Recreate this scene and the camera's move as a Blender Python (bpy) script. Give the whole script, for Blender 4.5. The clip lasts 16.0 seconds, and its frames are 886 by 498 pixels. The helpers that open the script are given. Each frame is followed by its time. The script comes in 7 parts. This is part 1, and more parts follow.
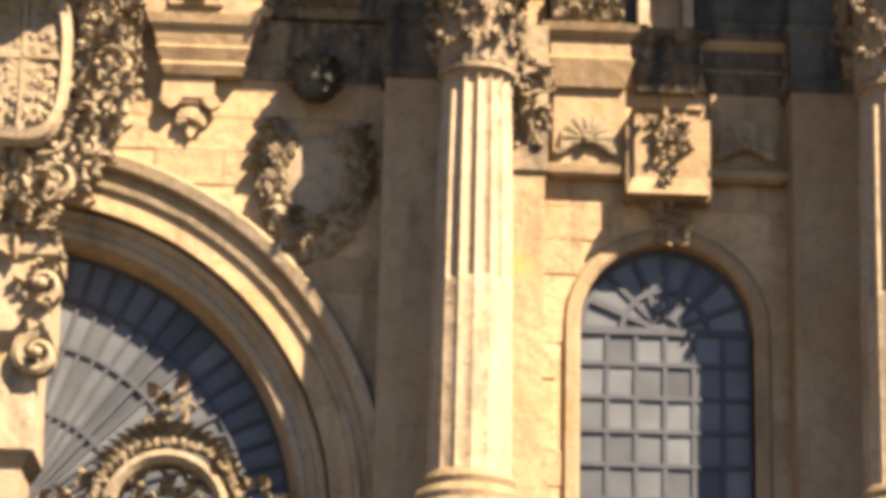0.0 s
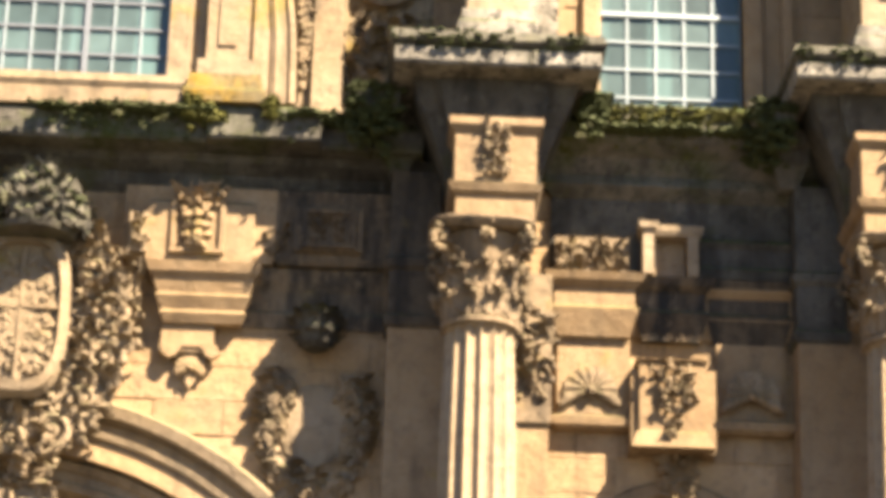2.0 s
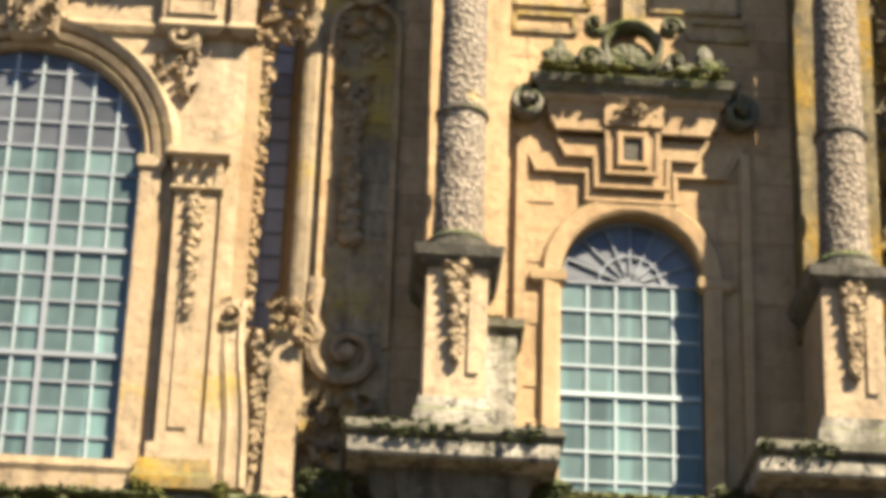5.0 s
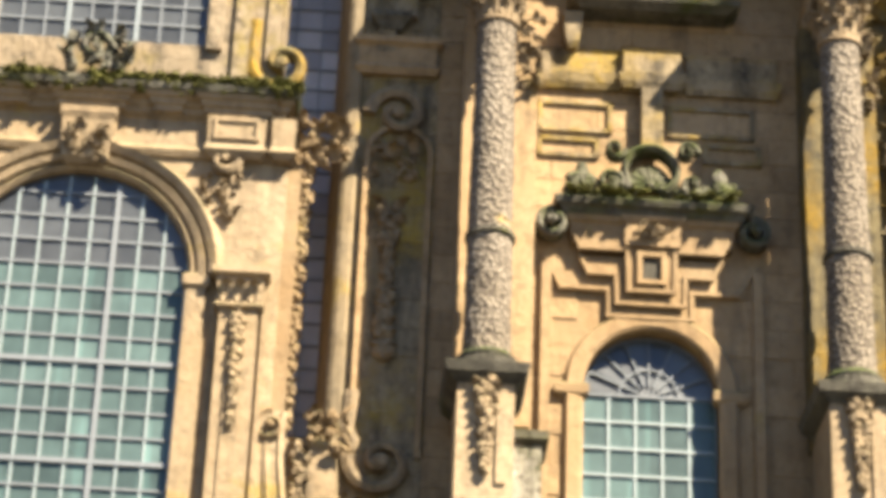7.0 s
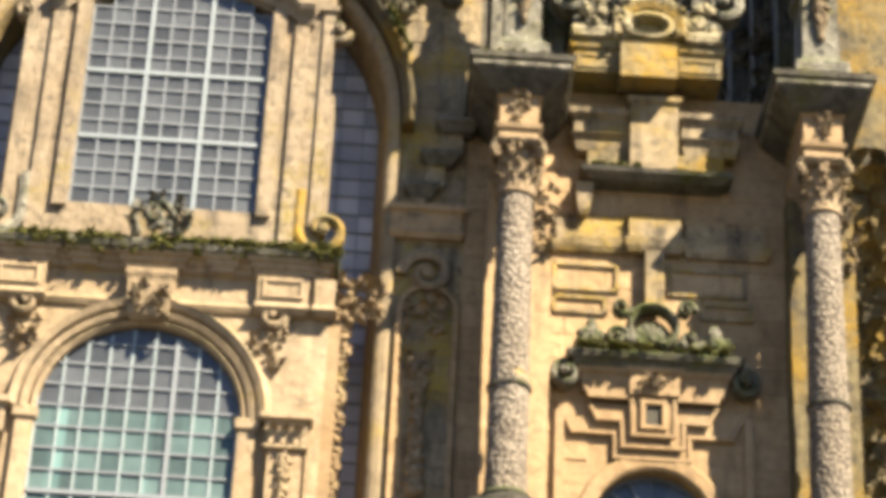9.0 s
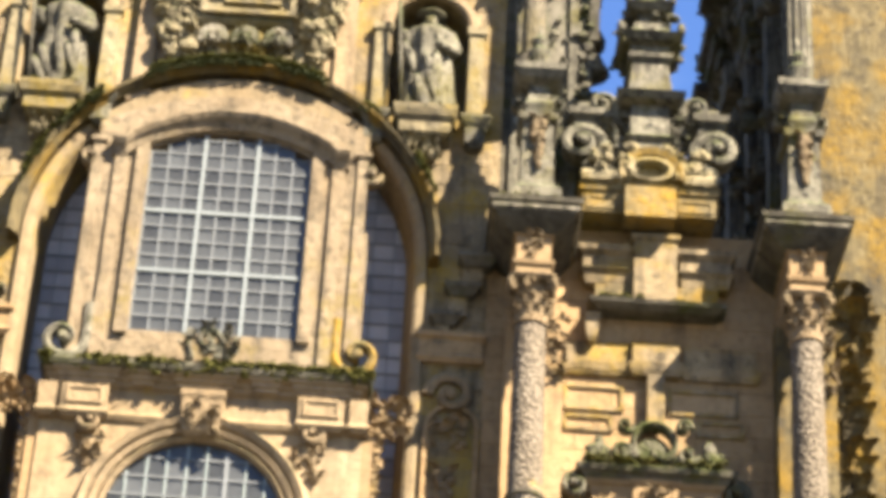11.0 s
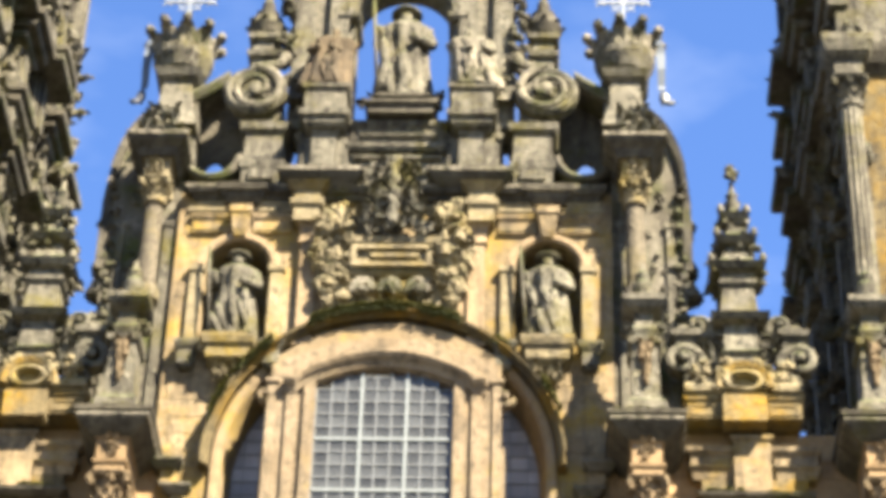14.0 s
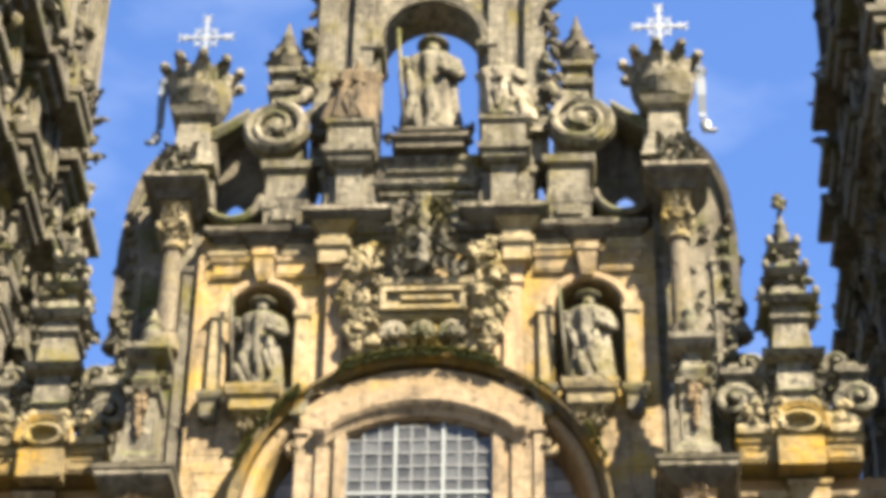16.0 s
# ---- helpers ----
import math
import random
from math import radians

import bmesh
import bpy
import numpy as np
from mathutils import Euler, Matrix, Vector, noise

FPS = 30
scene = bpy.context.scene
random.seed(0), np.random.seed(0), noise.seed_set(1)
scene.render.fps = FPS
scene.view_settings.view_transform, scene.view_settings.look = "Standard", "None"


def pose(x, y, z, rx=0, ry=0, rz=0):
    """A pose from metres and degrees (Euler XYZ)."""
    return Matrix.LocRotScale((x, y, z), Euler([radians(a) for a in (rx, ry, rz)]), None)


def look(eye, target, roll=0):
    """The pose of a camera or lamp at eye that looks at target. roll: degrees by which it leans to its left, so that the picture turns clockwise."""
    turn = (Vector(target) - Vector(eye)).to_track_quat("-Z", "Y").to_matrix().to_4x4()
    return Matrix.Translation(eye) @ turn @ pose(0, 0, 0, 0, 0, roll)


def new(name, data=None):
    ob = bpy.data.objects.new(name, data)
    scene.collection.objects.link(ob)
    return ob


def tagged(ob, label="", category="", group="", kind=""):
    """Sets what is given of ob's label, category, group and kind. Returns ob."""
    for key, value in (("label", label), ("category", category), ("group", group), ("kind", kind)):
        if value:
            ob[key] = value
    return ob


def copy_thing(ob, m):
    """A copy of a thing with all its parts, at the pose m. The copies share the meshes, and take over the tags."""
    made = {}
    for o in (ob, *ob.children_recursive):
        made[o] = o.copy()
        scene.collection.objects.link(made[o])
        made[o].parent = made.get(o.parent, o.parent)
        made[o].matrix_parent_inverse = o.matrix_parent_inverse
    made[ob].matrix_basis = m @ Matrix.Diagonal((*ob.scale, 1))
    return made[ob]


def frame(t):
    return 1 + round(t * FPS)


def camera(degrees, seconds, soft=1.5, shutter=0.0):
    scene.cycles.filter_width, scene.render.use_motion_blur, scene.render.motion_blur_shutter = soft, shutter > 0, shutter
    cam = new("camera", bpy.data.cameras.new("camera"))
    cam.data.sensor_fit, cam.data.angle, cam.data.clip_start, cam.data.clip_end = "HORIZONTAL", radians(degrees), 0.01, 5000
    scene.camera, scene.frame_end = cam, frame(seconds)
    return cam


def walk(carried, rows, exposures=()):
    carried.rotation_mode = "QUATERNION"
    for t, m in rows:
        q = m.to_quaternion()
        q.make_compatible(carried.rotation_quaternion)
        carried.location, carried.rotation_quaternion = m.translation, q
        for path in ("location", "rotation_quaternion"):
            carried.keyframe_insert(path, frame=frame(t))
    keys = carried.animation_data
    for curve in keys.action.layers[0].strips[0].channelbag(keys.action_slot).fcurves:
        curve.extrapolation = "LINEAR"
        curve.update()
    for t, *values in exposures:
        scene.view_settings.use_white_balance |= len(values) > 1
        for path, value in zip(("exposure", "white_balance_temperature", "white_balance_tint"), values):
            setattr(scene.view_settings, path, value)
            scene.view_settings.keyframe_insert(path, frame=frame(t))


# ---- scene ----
cam = camera(19.5, 16.0, soft=5.3)
PATH = [
    (0, (4.376, -32.023, 7.898), (5.505, -0.800, 17.799), 1.36),
    (0.5, (4.523, -32.049, 8.318), (5.888, -0.800, 18.903), 1.25),
    (1, (4.539, -32.048, 8.601), (5.927, -0.800, 19.632), 1.32),
    (1.5, (4.440, -31.998, 8.864), (5.667, -0.800, 20.262), 1.42),
    (2, (4.333, -32.023, 9.228), (5.395, -0.800, 21.221), 1.57),
    (2.5, (4.284, -32.052, 9.488), (5.270, -0.800, 21.918), 1.90),
    (3, (4.264, -32.045, 9.747), (5.220, -0.800, 22.578), 1.78),
    (3.5, (4.376, -32.057, 10.307), (5.509, -0.800, 24.035), 1.92),
    (4, (4.360, -32.061, 10.703), (5.468, -0.800, 25.059), 2.00),
    (4.5, (4.428, -32.040, 10.979), (5.640, -0.800, 25.746), 1.93),
    (5, (4.500, -32.068, 11.375), (5.830, -0.800, 26.802), 2.01),
    (5.2, (4.481, -32.021, 11.455), (5.775, -0.800, 26.947), 1.91),
    (7.3, (4.200, -34.786, 10.816), (5.279, -0.800, 29.138), 2.58),
    (7.5, (4.181, -35.259, 10.672), (5.266, -0.800, 29.479), 2.73),
    (8, (4.101, -36.251, 10.239), (5.106, -0.800, 29.833), 2.73),
    (8.5, (4.043, -37.359, 9.816), (5.012, -0.800, 30.500), 2.76),
    (9, (3.967, -38.450, 9.437), (4.833, -0.800, 31.407), 2.92),
    (9.5, (3.977, -39.534, 8.991), (4.979, -0.800, 32.178), 3.04),
    (9.7, (3.951, -40.002, 8.781), (4.920, -0.800, 32.480), 3.03),
    (11.8, (3.650, -44.893, 6.298), (3.604, -0.800, 35.939), 3.02),
    (12, (3.600, -45.437, 6.012), (3.202, -0.800, 36.572), 2.60),
    (12.5, (3.518, -46.705, 5.208), (2.276, -0.800, 37.204), 2.08),
    (13, (3.505, -47.901, 4.419), (1.704, -0.800, 37.775), 2.02),
    (13.5, (3.537, -49.132, 3.613), (1.424, -0.800, 38.998), 1.93),
    (14, (3.587, -50.388, 2.724), (1.253, -0.800, 40.041), 1.92),
    (14.5, (3.643, -51.632, 1.788), (0.712, -0.800, 40.188), 1.85),
    (15, (3.654, -51.828, 1.641), (0.569, -0.800, 40.615), 1.49),
    (15.5, (3.657, -51.882, 1.600), (0.096, -0.800, 41.325), 1.12),
    (16, (3.405, -47.858, 4.722), (0.453, -0.800, 41.237), 1.04),
]
walk(cam, [(t, look(eye, target, roll)) for t, eye, target, roll in PATH], [(0, 3.04, 6500, 16), (1.5, 3.04, 6500, 16), (2.5, 3.11, 6450, 11), (3.5, 3.09, 6350, 4),
      (5, 2.84, 6300, 9), (8, 2.88, 6250, 8), (9.5, 2.97, 6300, 9), (12, 3.04, 6400, 10), (13.5, 3.1, 6300, 8), (14.5, 3.15, 6400, 9), (16, 3.13, 6500, 9)])
# ---------- light ----------
AZ, EL = radians(45), radians(48)
sun_dir = Vector((math.sin(AZ) * math.cos(EL), -math.cos(AZ) * math.cos(EL), math.sin(EL)))
sun = new("sun", bpy.data.lights.new("sun", "SUN"))
sun.data.energy, sun.data.angle, sun.data.color = 5.4, radians(0.5), (1.0, 0.87, 0.67)
sun.matrix_world = look(sun_dir * 200, (0, 0, 0))

world = bpy.data.worlds.new("sky")
scene.world = world
world.use_nodes = True
nt = world.node_tree
bg = nt.nodes["Background"]
sky = nt.nodes.new("ShaderNodeTexSky")
sky.sky_type, sky.sun_disc = "NISHITA", False
sky.sun_elevation, sky.sun_rotation = EL, math.atan2(sun_dir.x, sun_dir.y)
sky.air_density, sky.dust_density, sky.ozone_density = 1.0, 0.0, 6.0
co = nt.nodes.new("ShaderNodeTexCoord")
mp = nt.nodes.new("ShaderNodeMapping")
mp.inputs["Scale"].default_value = (3.0, 3.0, 7.0)
cl = nt.nodes.new("ShaderNodeTexNoise")
cl.inputs["Scale"].default_value, cl.inputs["Detail"].default_value = 1.6, 7
cr = nt.nodes.new("ShaderNodeMapRange")
cr.inputs["From Min"].default_value, cr.inputs["From Max"].default_value = 0.52, 0.85
cr.inputs["To Max"].default_value = 0.4
mx = nt.nodes.new("ShaderNodeMix")
mx.data_type = "RGBA"
mx.inputs["B"].default_value = (6.0, 6.3, 6.8, 1)
nt.links.new(co.outputs["Generated"], mp.inputs["Vector"])
nt.links.new(mp.outputs["Vector"], cl.inputs["Vector"])
nt.links.new(cl.outputs["Fac"], cr.inputs["Value"])
nt.links.new(cr.outputs["Result"], mx.inputs["Factor"])
hs = nt.nodes.new("ShaderNodeHueSaturation")
hs.inputs["Saturation"].default_value, hs.inputs["Value"].default_value = 1.06, 1.12
hs.inputs["Hue"].default_value = 0.508
nt.links.new(sky.outputs["Color"], hs.inputs["Color"])
nt.links.new(hs.outputs["Color"], mx.inputs["A"])
nt.links.new(mx.outputs["Result"], bg.inputs["Color"])
bg.inputs["Strength"].default_value = 0.035


# ---------- materials ----------
def stone(name, base, pale, dark, lichen=0.0, moss=0.0, soot=0.25, joints=False, speck=0.0, bump=0.5, lichen_col=(0.17, 0.118, 0.03), crust=0.0):
    """Weathered granite: two tones, soot runs, yellow lichen, moss on upward faces, fine grain."""
    m = bpy.data.materials.new(name)
    m.use_nodes = True
    t = m.node_tree
    N, L = t.nodes, t.links
    b = N["Principled BSDF"]
    geo = N.new("ShaderNodeNewGeometry")

    def noise_at(scale, detail=5, stretch=None):
        n = N.new("ShaderNodeTexNoise")
        n.inputs["Scale"].default_value, n.inputs["Detail"].default_value = scale, detail
        n.inputs["Roughness"].default_value = 0.65
        if stretch:
            q = N.new("ShaderNodeMapping")
            q.inputs["Scale"].default_value = stretch
            L.new(geo.outputs["Position"], q.inputs["Vector"])
            L.new(q.outputs["Vector"], n.inputs["Vector"])
        else:
            L.new(geo.outputs["Position"], n.inputs["Vector"])
        return n.outputs["Fac"]

    def ramp(src, lo, hi, top=1.0):
        r = N.new("ShaderNodeMapRange")
        r.inputs["From Min"].default_value, r.inputs["From Max"].default_value = lo, hi
        r.inputs["To Max"].default_value = top
        L.new(src, r.inputs["Value"])
        return r.outputs["Result"]

    def mix(fac, a, c):
        x = N.new("ShaderNodeMix")
        x.data_type = "RGBA"
        for key, v in (("Factor", fac), ("A", a), ("B", c)):
            if isinstance(v, tuple):
                x.inputs[key].default_value = (*v, 1)
            elif isinstance(v, float):
                x.inputs[key].default_value = v
            else:
                L.new(v, x.inputs[key])
        return x.outputs["Result"]

    def mul(a, c):
        x = N.new("ShaderNodeMath")
        x.operation = "MULTIPLY"
        L.new(a, x.inputs[0])
        if isinstance(c, float):
            x.inputs[1].default_value = c
        else:
            L.new(c, x.inputs[1])
        return x.outputs[0]

    col = mix(ramp(noise_at(0.55, 6), 0.35, 0.68), base, pale)
    col = mix(ramp(noise_at(3.1, 5), 0.5, 0.8, 0.6), col, dark)
    fine = noise_at(26, 4)
    col = mix(ramp(fine, 0.48, 0.75, 0.35), col, dark)
    col = mix(ramp(noise_at(1.7, 6, (1.6, 1.6, 0.28)), 0.6 - 0.2 * soot, 0.8 - 0.2 * soot, min(1.0, soot * 1.1)), col, (0.018, 0.015, 0.011))
    if crust:
        col = mix(ramp(noise_at(5.5, 7), 0.54, 0.62, crust), col, (0.014, 0.013, 0.01))
        col = mix(ramp(noise_at(7.5, 6, (1.0, 1.0, 0.6)), 0.58, 0.66, crust * 0.7), col, tuple(min(1.0, c * 1.35) for c in pale))
    height = fine
    # Pits of the bump pattern are coloured darker, painting in their shade.
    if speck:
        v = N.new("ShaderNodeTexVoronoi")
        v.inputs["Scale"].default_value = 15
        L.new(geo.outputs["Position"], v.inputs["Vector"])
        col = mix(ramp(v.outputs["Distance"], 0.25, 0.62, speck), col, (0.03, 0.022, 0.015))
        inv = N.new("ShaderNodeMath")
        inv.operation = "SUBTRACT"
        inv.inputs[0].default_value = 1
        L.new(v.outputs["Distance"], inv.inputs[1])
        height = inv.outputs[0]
    if lichen:
        col = mix(mul(ramp(noise_at(0.75, 7), 0.66 - 0.32 * lichen, 0.74 - 0.22 * lichen), ramp(noise_at(9, 4), 0.3, 0.55)), col, lichen_col)
    if moss:
        sep = N.new("ShaderNodeSeparateXYZ")
        L.new(geo.outputs["Normal"], sep.inputs[0])
        up = ramp(sep.outputs["Z"], 0.25, 0.7, moss)
        col = mix(mul(up, ramp(noise_at(2.3, 6), 0.32, 0.52)), col, (0.04, 0.05, 0.008))
        col = mix(mul(up, ramp(noise_at(4.4, 5), 0.5, 0.6, 0.8)), col, (0.012, 0.011, 0.006))
    if joints:
        sp = N.new("ShaderNodeSeparateXYZ")
        L.new(geo.outputs["Position"], sp.inputs[0])
        cx = N.new("ShaderNodeCombineXYZ")
        L.new(sp.outputs["X"], cx.inputs["X"])
        L.new(sp.outputs["Z"], cx.inputs["Y"])
        bt = N.new("ShaderNodeTexBrick")
        bt.inputs["Scale"].default_value = 1.0
        bt.inputs["Brick Width"].default_value, bt.inputs["Row Height"].default_value = 1.15, 0.47
        bt.inputs["Mortar Size"].default_value, bt.inputs["Mortar Smooth"].default_value = 0.008, 0.4
        bt.inputs["Color1"].default_value, bt.inputs["Color2"].default_value = (0.75, 0.75, 0.75, 1), (1, 1, 1, 1)
        bt.inputs["Mortar"].default_value = (0.4, 0.36, 0.3, 1)
        L.new(cx.outputs[0], bt.inputs["Vector"])
        tint = N.new("ShaderNodeMix")
        tint.data_type, tint.blend_type = "RGBA", "MULTIPLY"
        tint.inputs["Factor"].default_value = 0.6
        L.new(col, tint.inputs["A"])
        L.new(bt.outputs["Color"], tint.inputs["B"])
        col = tint.outputs["Result"]
    oi = N.new("ShaderNodeObjectInfo")
    vary = N.new("ShaderNodeHueSaturation")
    L.new(ramp(oi.outputs["Random"], 0, 1), vary.inputs["Value"])
    rr = vary.inputs["Value"].links[0].from_node
    rr.inputs["To Min"].default_value, rr.inputs["To Max"].default_value = 0.87, 1.13
    L.new(col, vary.inputs["Color"])
    L.new(vary.outputs["Color"], b.inputs["Base Color"])
    b.inputs["Roughness"].default_value = 0.92
    b.inputs["Specular IOR Level"].default_value = 0.2
    bp = N.new("ShaderNodeBump")
    bp.inputs["Strength"].default_value, bp.inputs["Distance"].default_value = bump, 0.05 if speck else 0.02
    L.new(height, bp.inputs["Height"])
    worn = N.new("ShaderNodeBump")
    worn.inputs["Strength"].default_value, worn.inputs["Distance"].default_value = 0.25 + 0.5 * crust, 0.12
    L.new(noise_at(4.5, 6), worn.inputs["Height"])
    L.new(worn.outputs["Normal"], bp.inputs["Normal"])
    L.new(bp.outputs["Normal"], b.inputs["Normal"])
    return m


def plain(name, col, rough=0.6, metal=0.0, spec=0.5, trans=0.0, vary=0.0, grain=8.0, amount=0.3, streak=None):
    m = bpy.data.materials.new(name)
    m.use_nodes = True
    t = m.node_tree
    b = t.nodes["Principled BSDF"]
    n = t.nodes.new("ShaderNodeTexNoise")
    n.inputs["Scale"].default_value, n.inputs["Detail"].default_value = grain, 5
    geo = t.nodes.new("ShaderNodeNewGeometry")
    t.links.new(geo.outputs["Position"], n.inputs["Vector"])
    x = t.nodes.new("ShaderNodeMix")
    x.data_type = "RGBA"
    x.inputs["A"].default_value = (*[c * (1 - amount) for c in col], 1)
    x.inputs["B"].default_value = (*[min(1, c * (1 + amount)) for c in col], 1)
    t.links.new(n.outputs["Fac"], x.inputs["Factor"])
    out = x.outputs["Result"]
    # Pale vertical streaks mixed into the colour, standing in for reflections on glass.
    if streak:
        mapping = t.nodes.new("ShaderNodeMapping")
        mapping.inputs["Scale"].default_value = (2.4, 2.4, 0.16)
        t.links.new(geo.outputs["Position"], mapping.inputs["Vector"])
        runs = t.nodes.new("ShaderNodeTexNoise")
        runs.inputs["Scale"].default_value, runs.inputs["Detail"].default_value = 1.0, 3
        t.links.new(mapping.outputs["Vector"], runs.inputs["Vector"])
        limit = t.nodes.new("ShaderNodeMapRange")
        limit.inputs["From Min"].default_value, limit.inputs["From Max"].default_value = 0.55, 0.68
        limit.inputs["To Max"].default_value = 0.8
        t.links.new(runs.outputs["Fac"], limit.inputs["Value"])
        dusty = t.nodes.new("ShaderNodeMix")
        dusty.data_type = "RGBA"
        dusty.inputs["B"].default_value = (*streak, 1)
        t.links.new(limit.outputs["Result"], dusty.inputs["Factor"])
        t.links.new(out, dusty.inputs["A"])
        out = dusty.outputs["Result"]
    if vary:
        oi = t.nodes.new("ShaderNodeObjectInfo")
        r = t.nodes.new("ShaderNodeMapRange")
        r.inputs["To Min"].default_value, r.inputs["To Max"].default_value = 1 - vary, 1 + vary
        t.links.new(oi.outputs["Random"], r.inputs["Value"])
        h = t.nodes.new("ShaderNodeHueSaturation")
        t.links.new(r.outputs["Result"], h.inputs["Value"])
        t.links.new(out, h.inputs["Color"])
        out = h.outputs["Color"]
    t.links.new(out, b.inputs["Base Color"])
    b.inputs["Roughness"].default_value, b.inputs["Metallic"].default_value = rough, metal
    b.inputs["Specular IOR Level"].default_value, b.inputs["Transmission Weight"].default_value = spec, trans
    return m


WALL = stone("ashlar_granite", (0.19, 0.119, 0.054), (0.236, 0.163, 0.088), (0.098, 0.062, 0.031), lichen=0.12, soot=0.42, crust=0.22)
WALL2 = stone("ashlar_upper", (0.142, 0.102, 0.052), (0.198, 0.153, 0.094), (0.052, 0.037, 0.021), lichen=0.58, moss=0.5, soot=0.68, lichen_col=(0.175, 0.115, 0.02), crust=0.5)
PALE = stone("pale_granite", (0.176, 0.124, 0.067), (0.206, 0.154, 0.095), (0.102, 0.0664, 0.0347), lichen=0.16, moss=0.4, soot=0.42, crust=0.26)
PALE2 = stone("weathered_pale_granite", (0.138, 0.1, 0.059), (0.172, 0.134, 0.088), (0.068, 0.047, 0.027), lichen=0.38, moss=0.5, soot=0.6, lichen_col=(0.135, 0.1, 0.026), crust=0.5)
WARM = stone("warm_granite", (0.17, 0.107, 0.05), (0.201, 0.141, 0.077), (0.0902, 0.0545, 0.0259), lichen=0.1, moss=0.5, soot=0.4, crust=0.15)
# Soot tones that also paint shade into stones under the ledges.
SOOT_SHADE = stone("soot_and_shade_granite", (0.058, 0.042, 0.024), (0.1, 0.073, 0.043), (0.022, 0.017, 0.011), lichen=0.1, moss=0.5, soot=0.85, crust=0.5)
STAIN_SHADE = stone("stain_and_shade_granite", (0.092, 0.061, 0.032), (0.135, 0.095, 0.052), (0.026, 0.018, 0.011), lichen=0.1, moss=0.4, soot=0.9, crust=0.55)
CARVE = stone("carved_granite", (0.145, 0.1, 0.054), (0.195, 0.143, 0.085), (0.0453, 0.0303, 0.0169), lichen=0.15, moss=0.4, soot=0.6, bump=0.7, crust=0.35)
OCHRE = stone("ochre_lichen_granite", (0.1, 0.075, 0.035), (0.13, 0.1, 0.05), (0.035, 0.028, 0.015), lichen=0.68, moss=0.6, soot=0.55, lichen_col=(0.155, 0.092, 0.008), crust=0.6)
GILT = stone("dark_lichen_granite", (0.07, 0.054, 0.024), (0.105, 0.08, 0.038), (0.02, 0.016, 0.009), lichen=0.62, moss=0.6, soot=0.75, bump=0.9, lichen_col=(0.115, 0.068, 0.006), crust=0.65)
GOLD = stone("lichen_granite", (0.135, 0.108, 0.06), (0.2, 0.165, 0.1), (0.04, 0.034, 0.02), lichen=0.55, moss=0.7, soot=0.55, lichen_col=(0.135, 0.095, 0.018), crust=0.6)
TOWER = stone("weathered_tower_granite", (0.064, 0.058, 0.043), (0.135, 0.121, 0.09), (0.016, 0.015, 0.011), lichen=0.4, moss=0.8, soot=0.85, bump=0.9, lichen_col=(0.06, 0.052, 0.012), crust=0.7)
ARCHBAND = stone("lichened_pale_granite", (0.145, 0.104, 0.056), (0.18, 0.138, 0.084), (0.085, 0.058, 0.03), lichen=0.36, soot=0.45, lichen_col=(0.19, 0.13, 0.03), crust=0.3)
GREY = stone("grey_granite", (0.066, 0.059, 0.043), (0.155, 0.14, 0.105), (0.018, 0.017, 0.013), lichen=0.44, moss=0.85, soot=0.72, bump=1.0, lichen_col=(0.066, 0.056, 0.012), crust=0.92)
# Black crust on ledges, and painted shade on undersides and in hollows.
DARK = stone("crust_and_shade_granite", (0.034, 0.029, 0.02), (0.1, 0.088, 0.064), (0.011, 0.01, 0.008), lichen=0.35, moss=0.95, soot=0.7, bump=0.9, lichen_col=(0.045, 0.043, 0.01), crust=0.5)
MOSSY = stone("moss_grown_granite", (0.0517, 0.0443, 0.031), (0.125, 0.111, 0.0849), (0.0148, 0.0133, 0.00886), lichen=0.55, moss=0.95, soot=0.6, bump=0.9, lichen_col=(0.0332, 0.0369, 0.0059), crust=0.5)
LEDGE = stone("pale_ledge_granite", (0.14, 0.122, 0.0886), (0.195, 0.172, 0.133), (0.0221, 0.0192, 0.0133), lichen=0.5, moss=0.95, soot=0.7, bump=0.9, lichen_col=(0.0258, 0.0258, 0.0059), crust=0.9)
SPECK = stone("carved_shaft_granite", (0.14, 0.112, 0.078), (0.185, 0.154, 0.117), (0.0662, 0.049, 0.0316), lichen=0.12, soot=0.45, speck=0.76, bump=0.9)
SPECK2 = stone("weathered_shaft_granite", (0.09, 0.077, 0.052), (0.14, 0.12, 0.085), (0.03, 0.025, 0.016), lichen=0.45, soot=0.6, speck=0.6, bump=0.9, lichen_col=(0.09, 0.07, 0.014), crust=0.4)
GLASS = plain("dusty_glass", (0.044, 0.046, 0.047), 0.28, spec=0.25, trans=0.2, vary=0.35, grain=3, amount=0.35)
DUSTY = plain("grimy_lunette_glass", (0.047, 0.048, 0.047), 0.42, spec=0.15, vary=0.4, grain=1.6, amount=0.5)
# The streak colour paints pale reflections onto the greenish panes.
TEAL = plain("streaked_green_glass", (0.046, 0.067, 0.062), 0.32, spec=0.22, trans=0.1, vary=0.35, grain=2.2, amount=0.55, streak=(0.085, 0.14, 0.128))
GREYBAR = plain("grey_glazing_bar", (0.088, 0.094, 0.098), 0.6, amount=0.15)
WHITE = plain("white_glazing_bar", (0.15, 0.175, 0.17), 0.6, amount=0.15)
PALEBAR = plain("weathered_white_bar", (0.105, 0.118, 0.12), 0.6, amount=0.25)
LEAD = plain("dark_glazing_bar", (0.036, 0.036, 0.038), 0.7, spec=0.1)
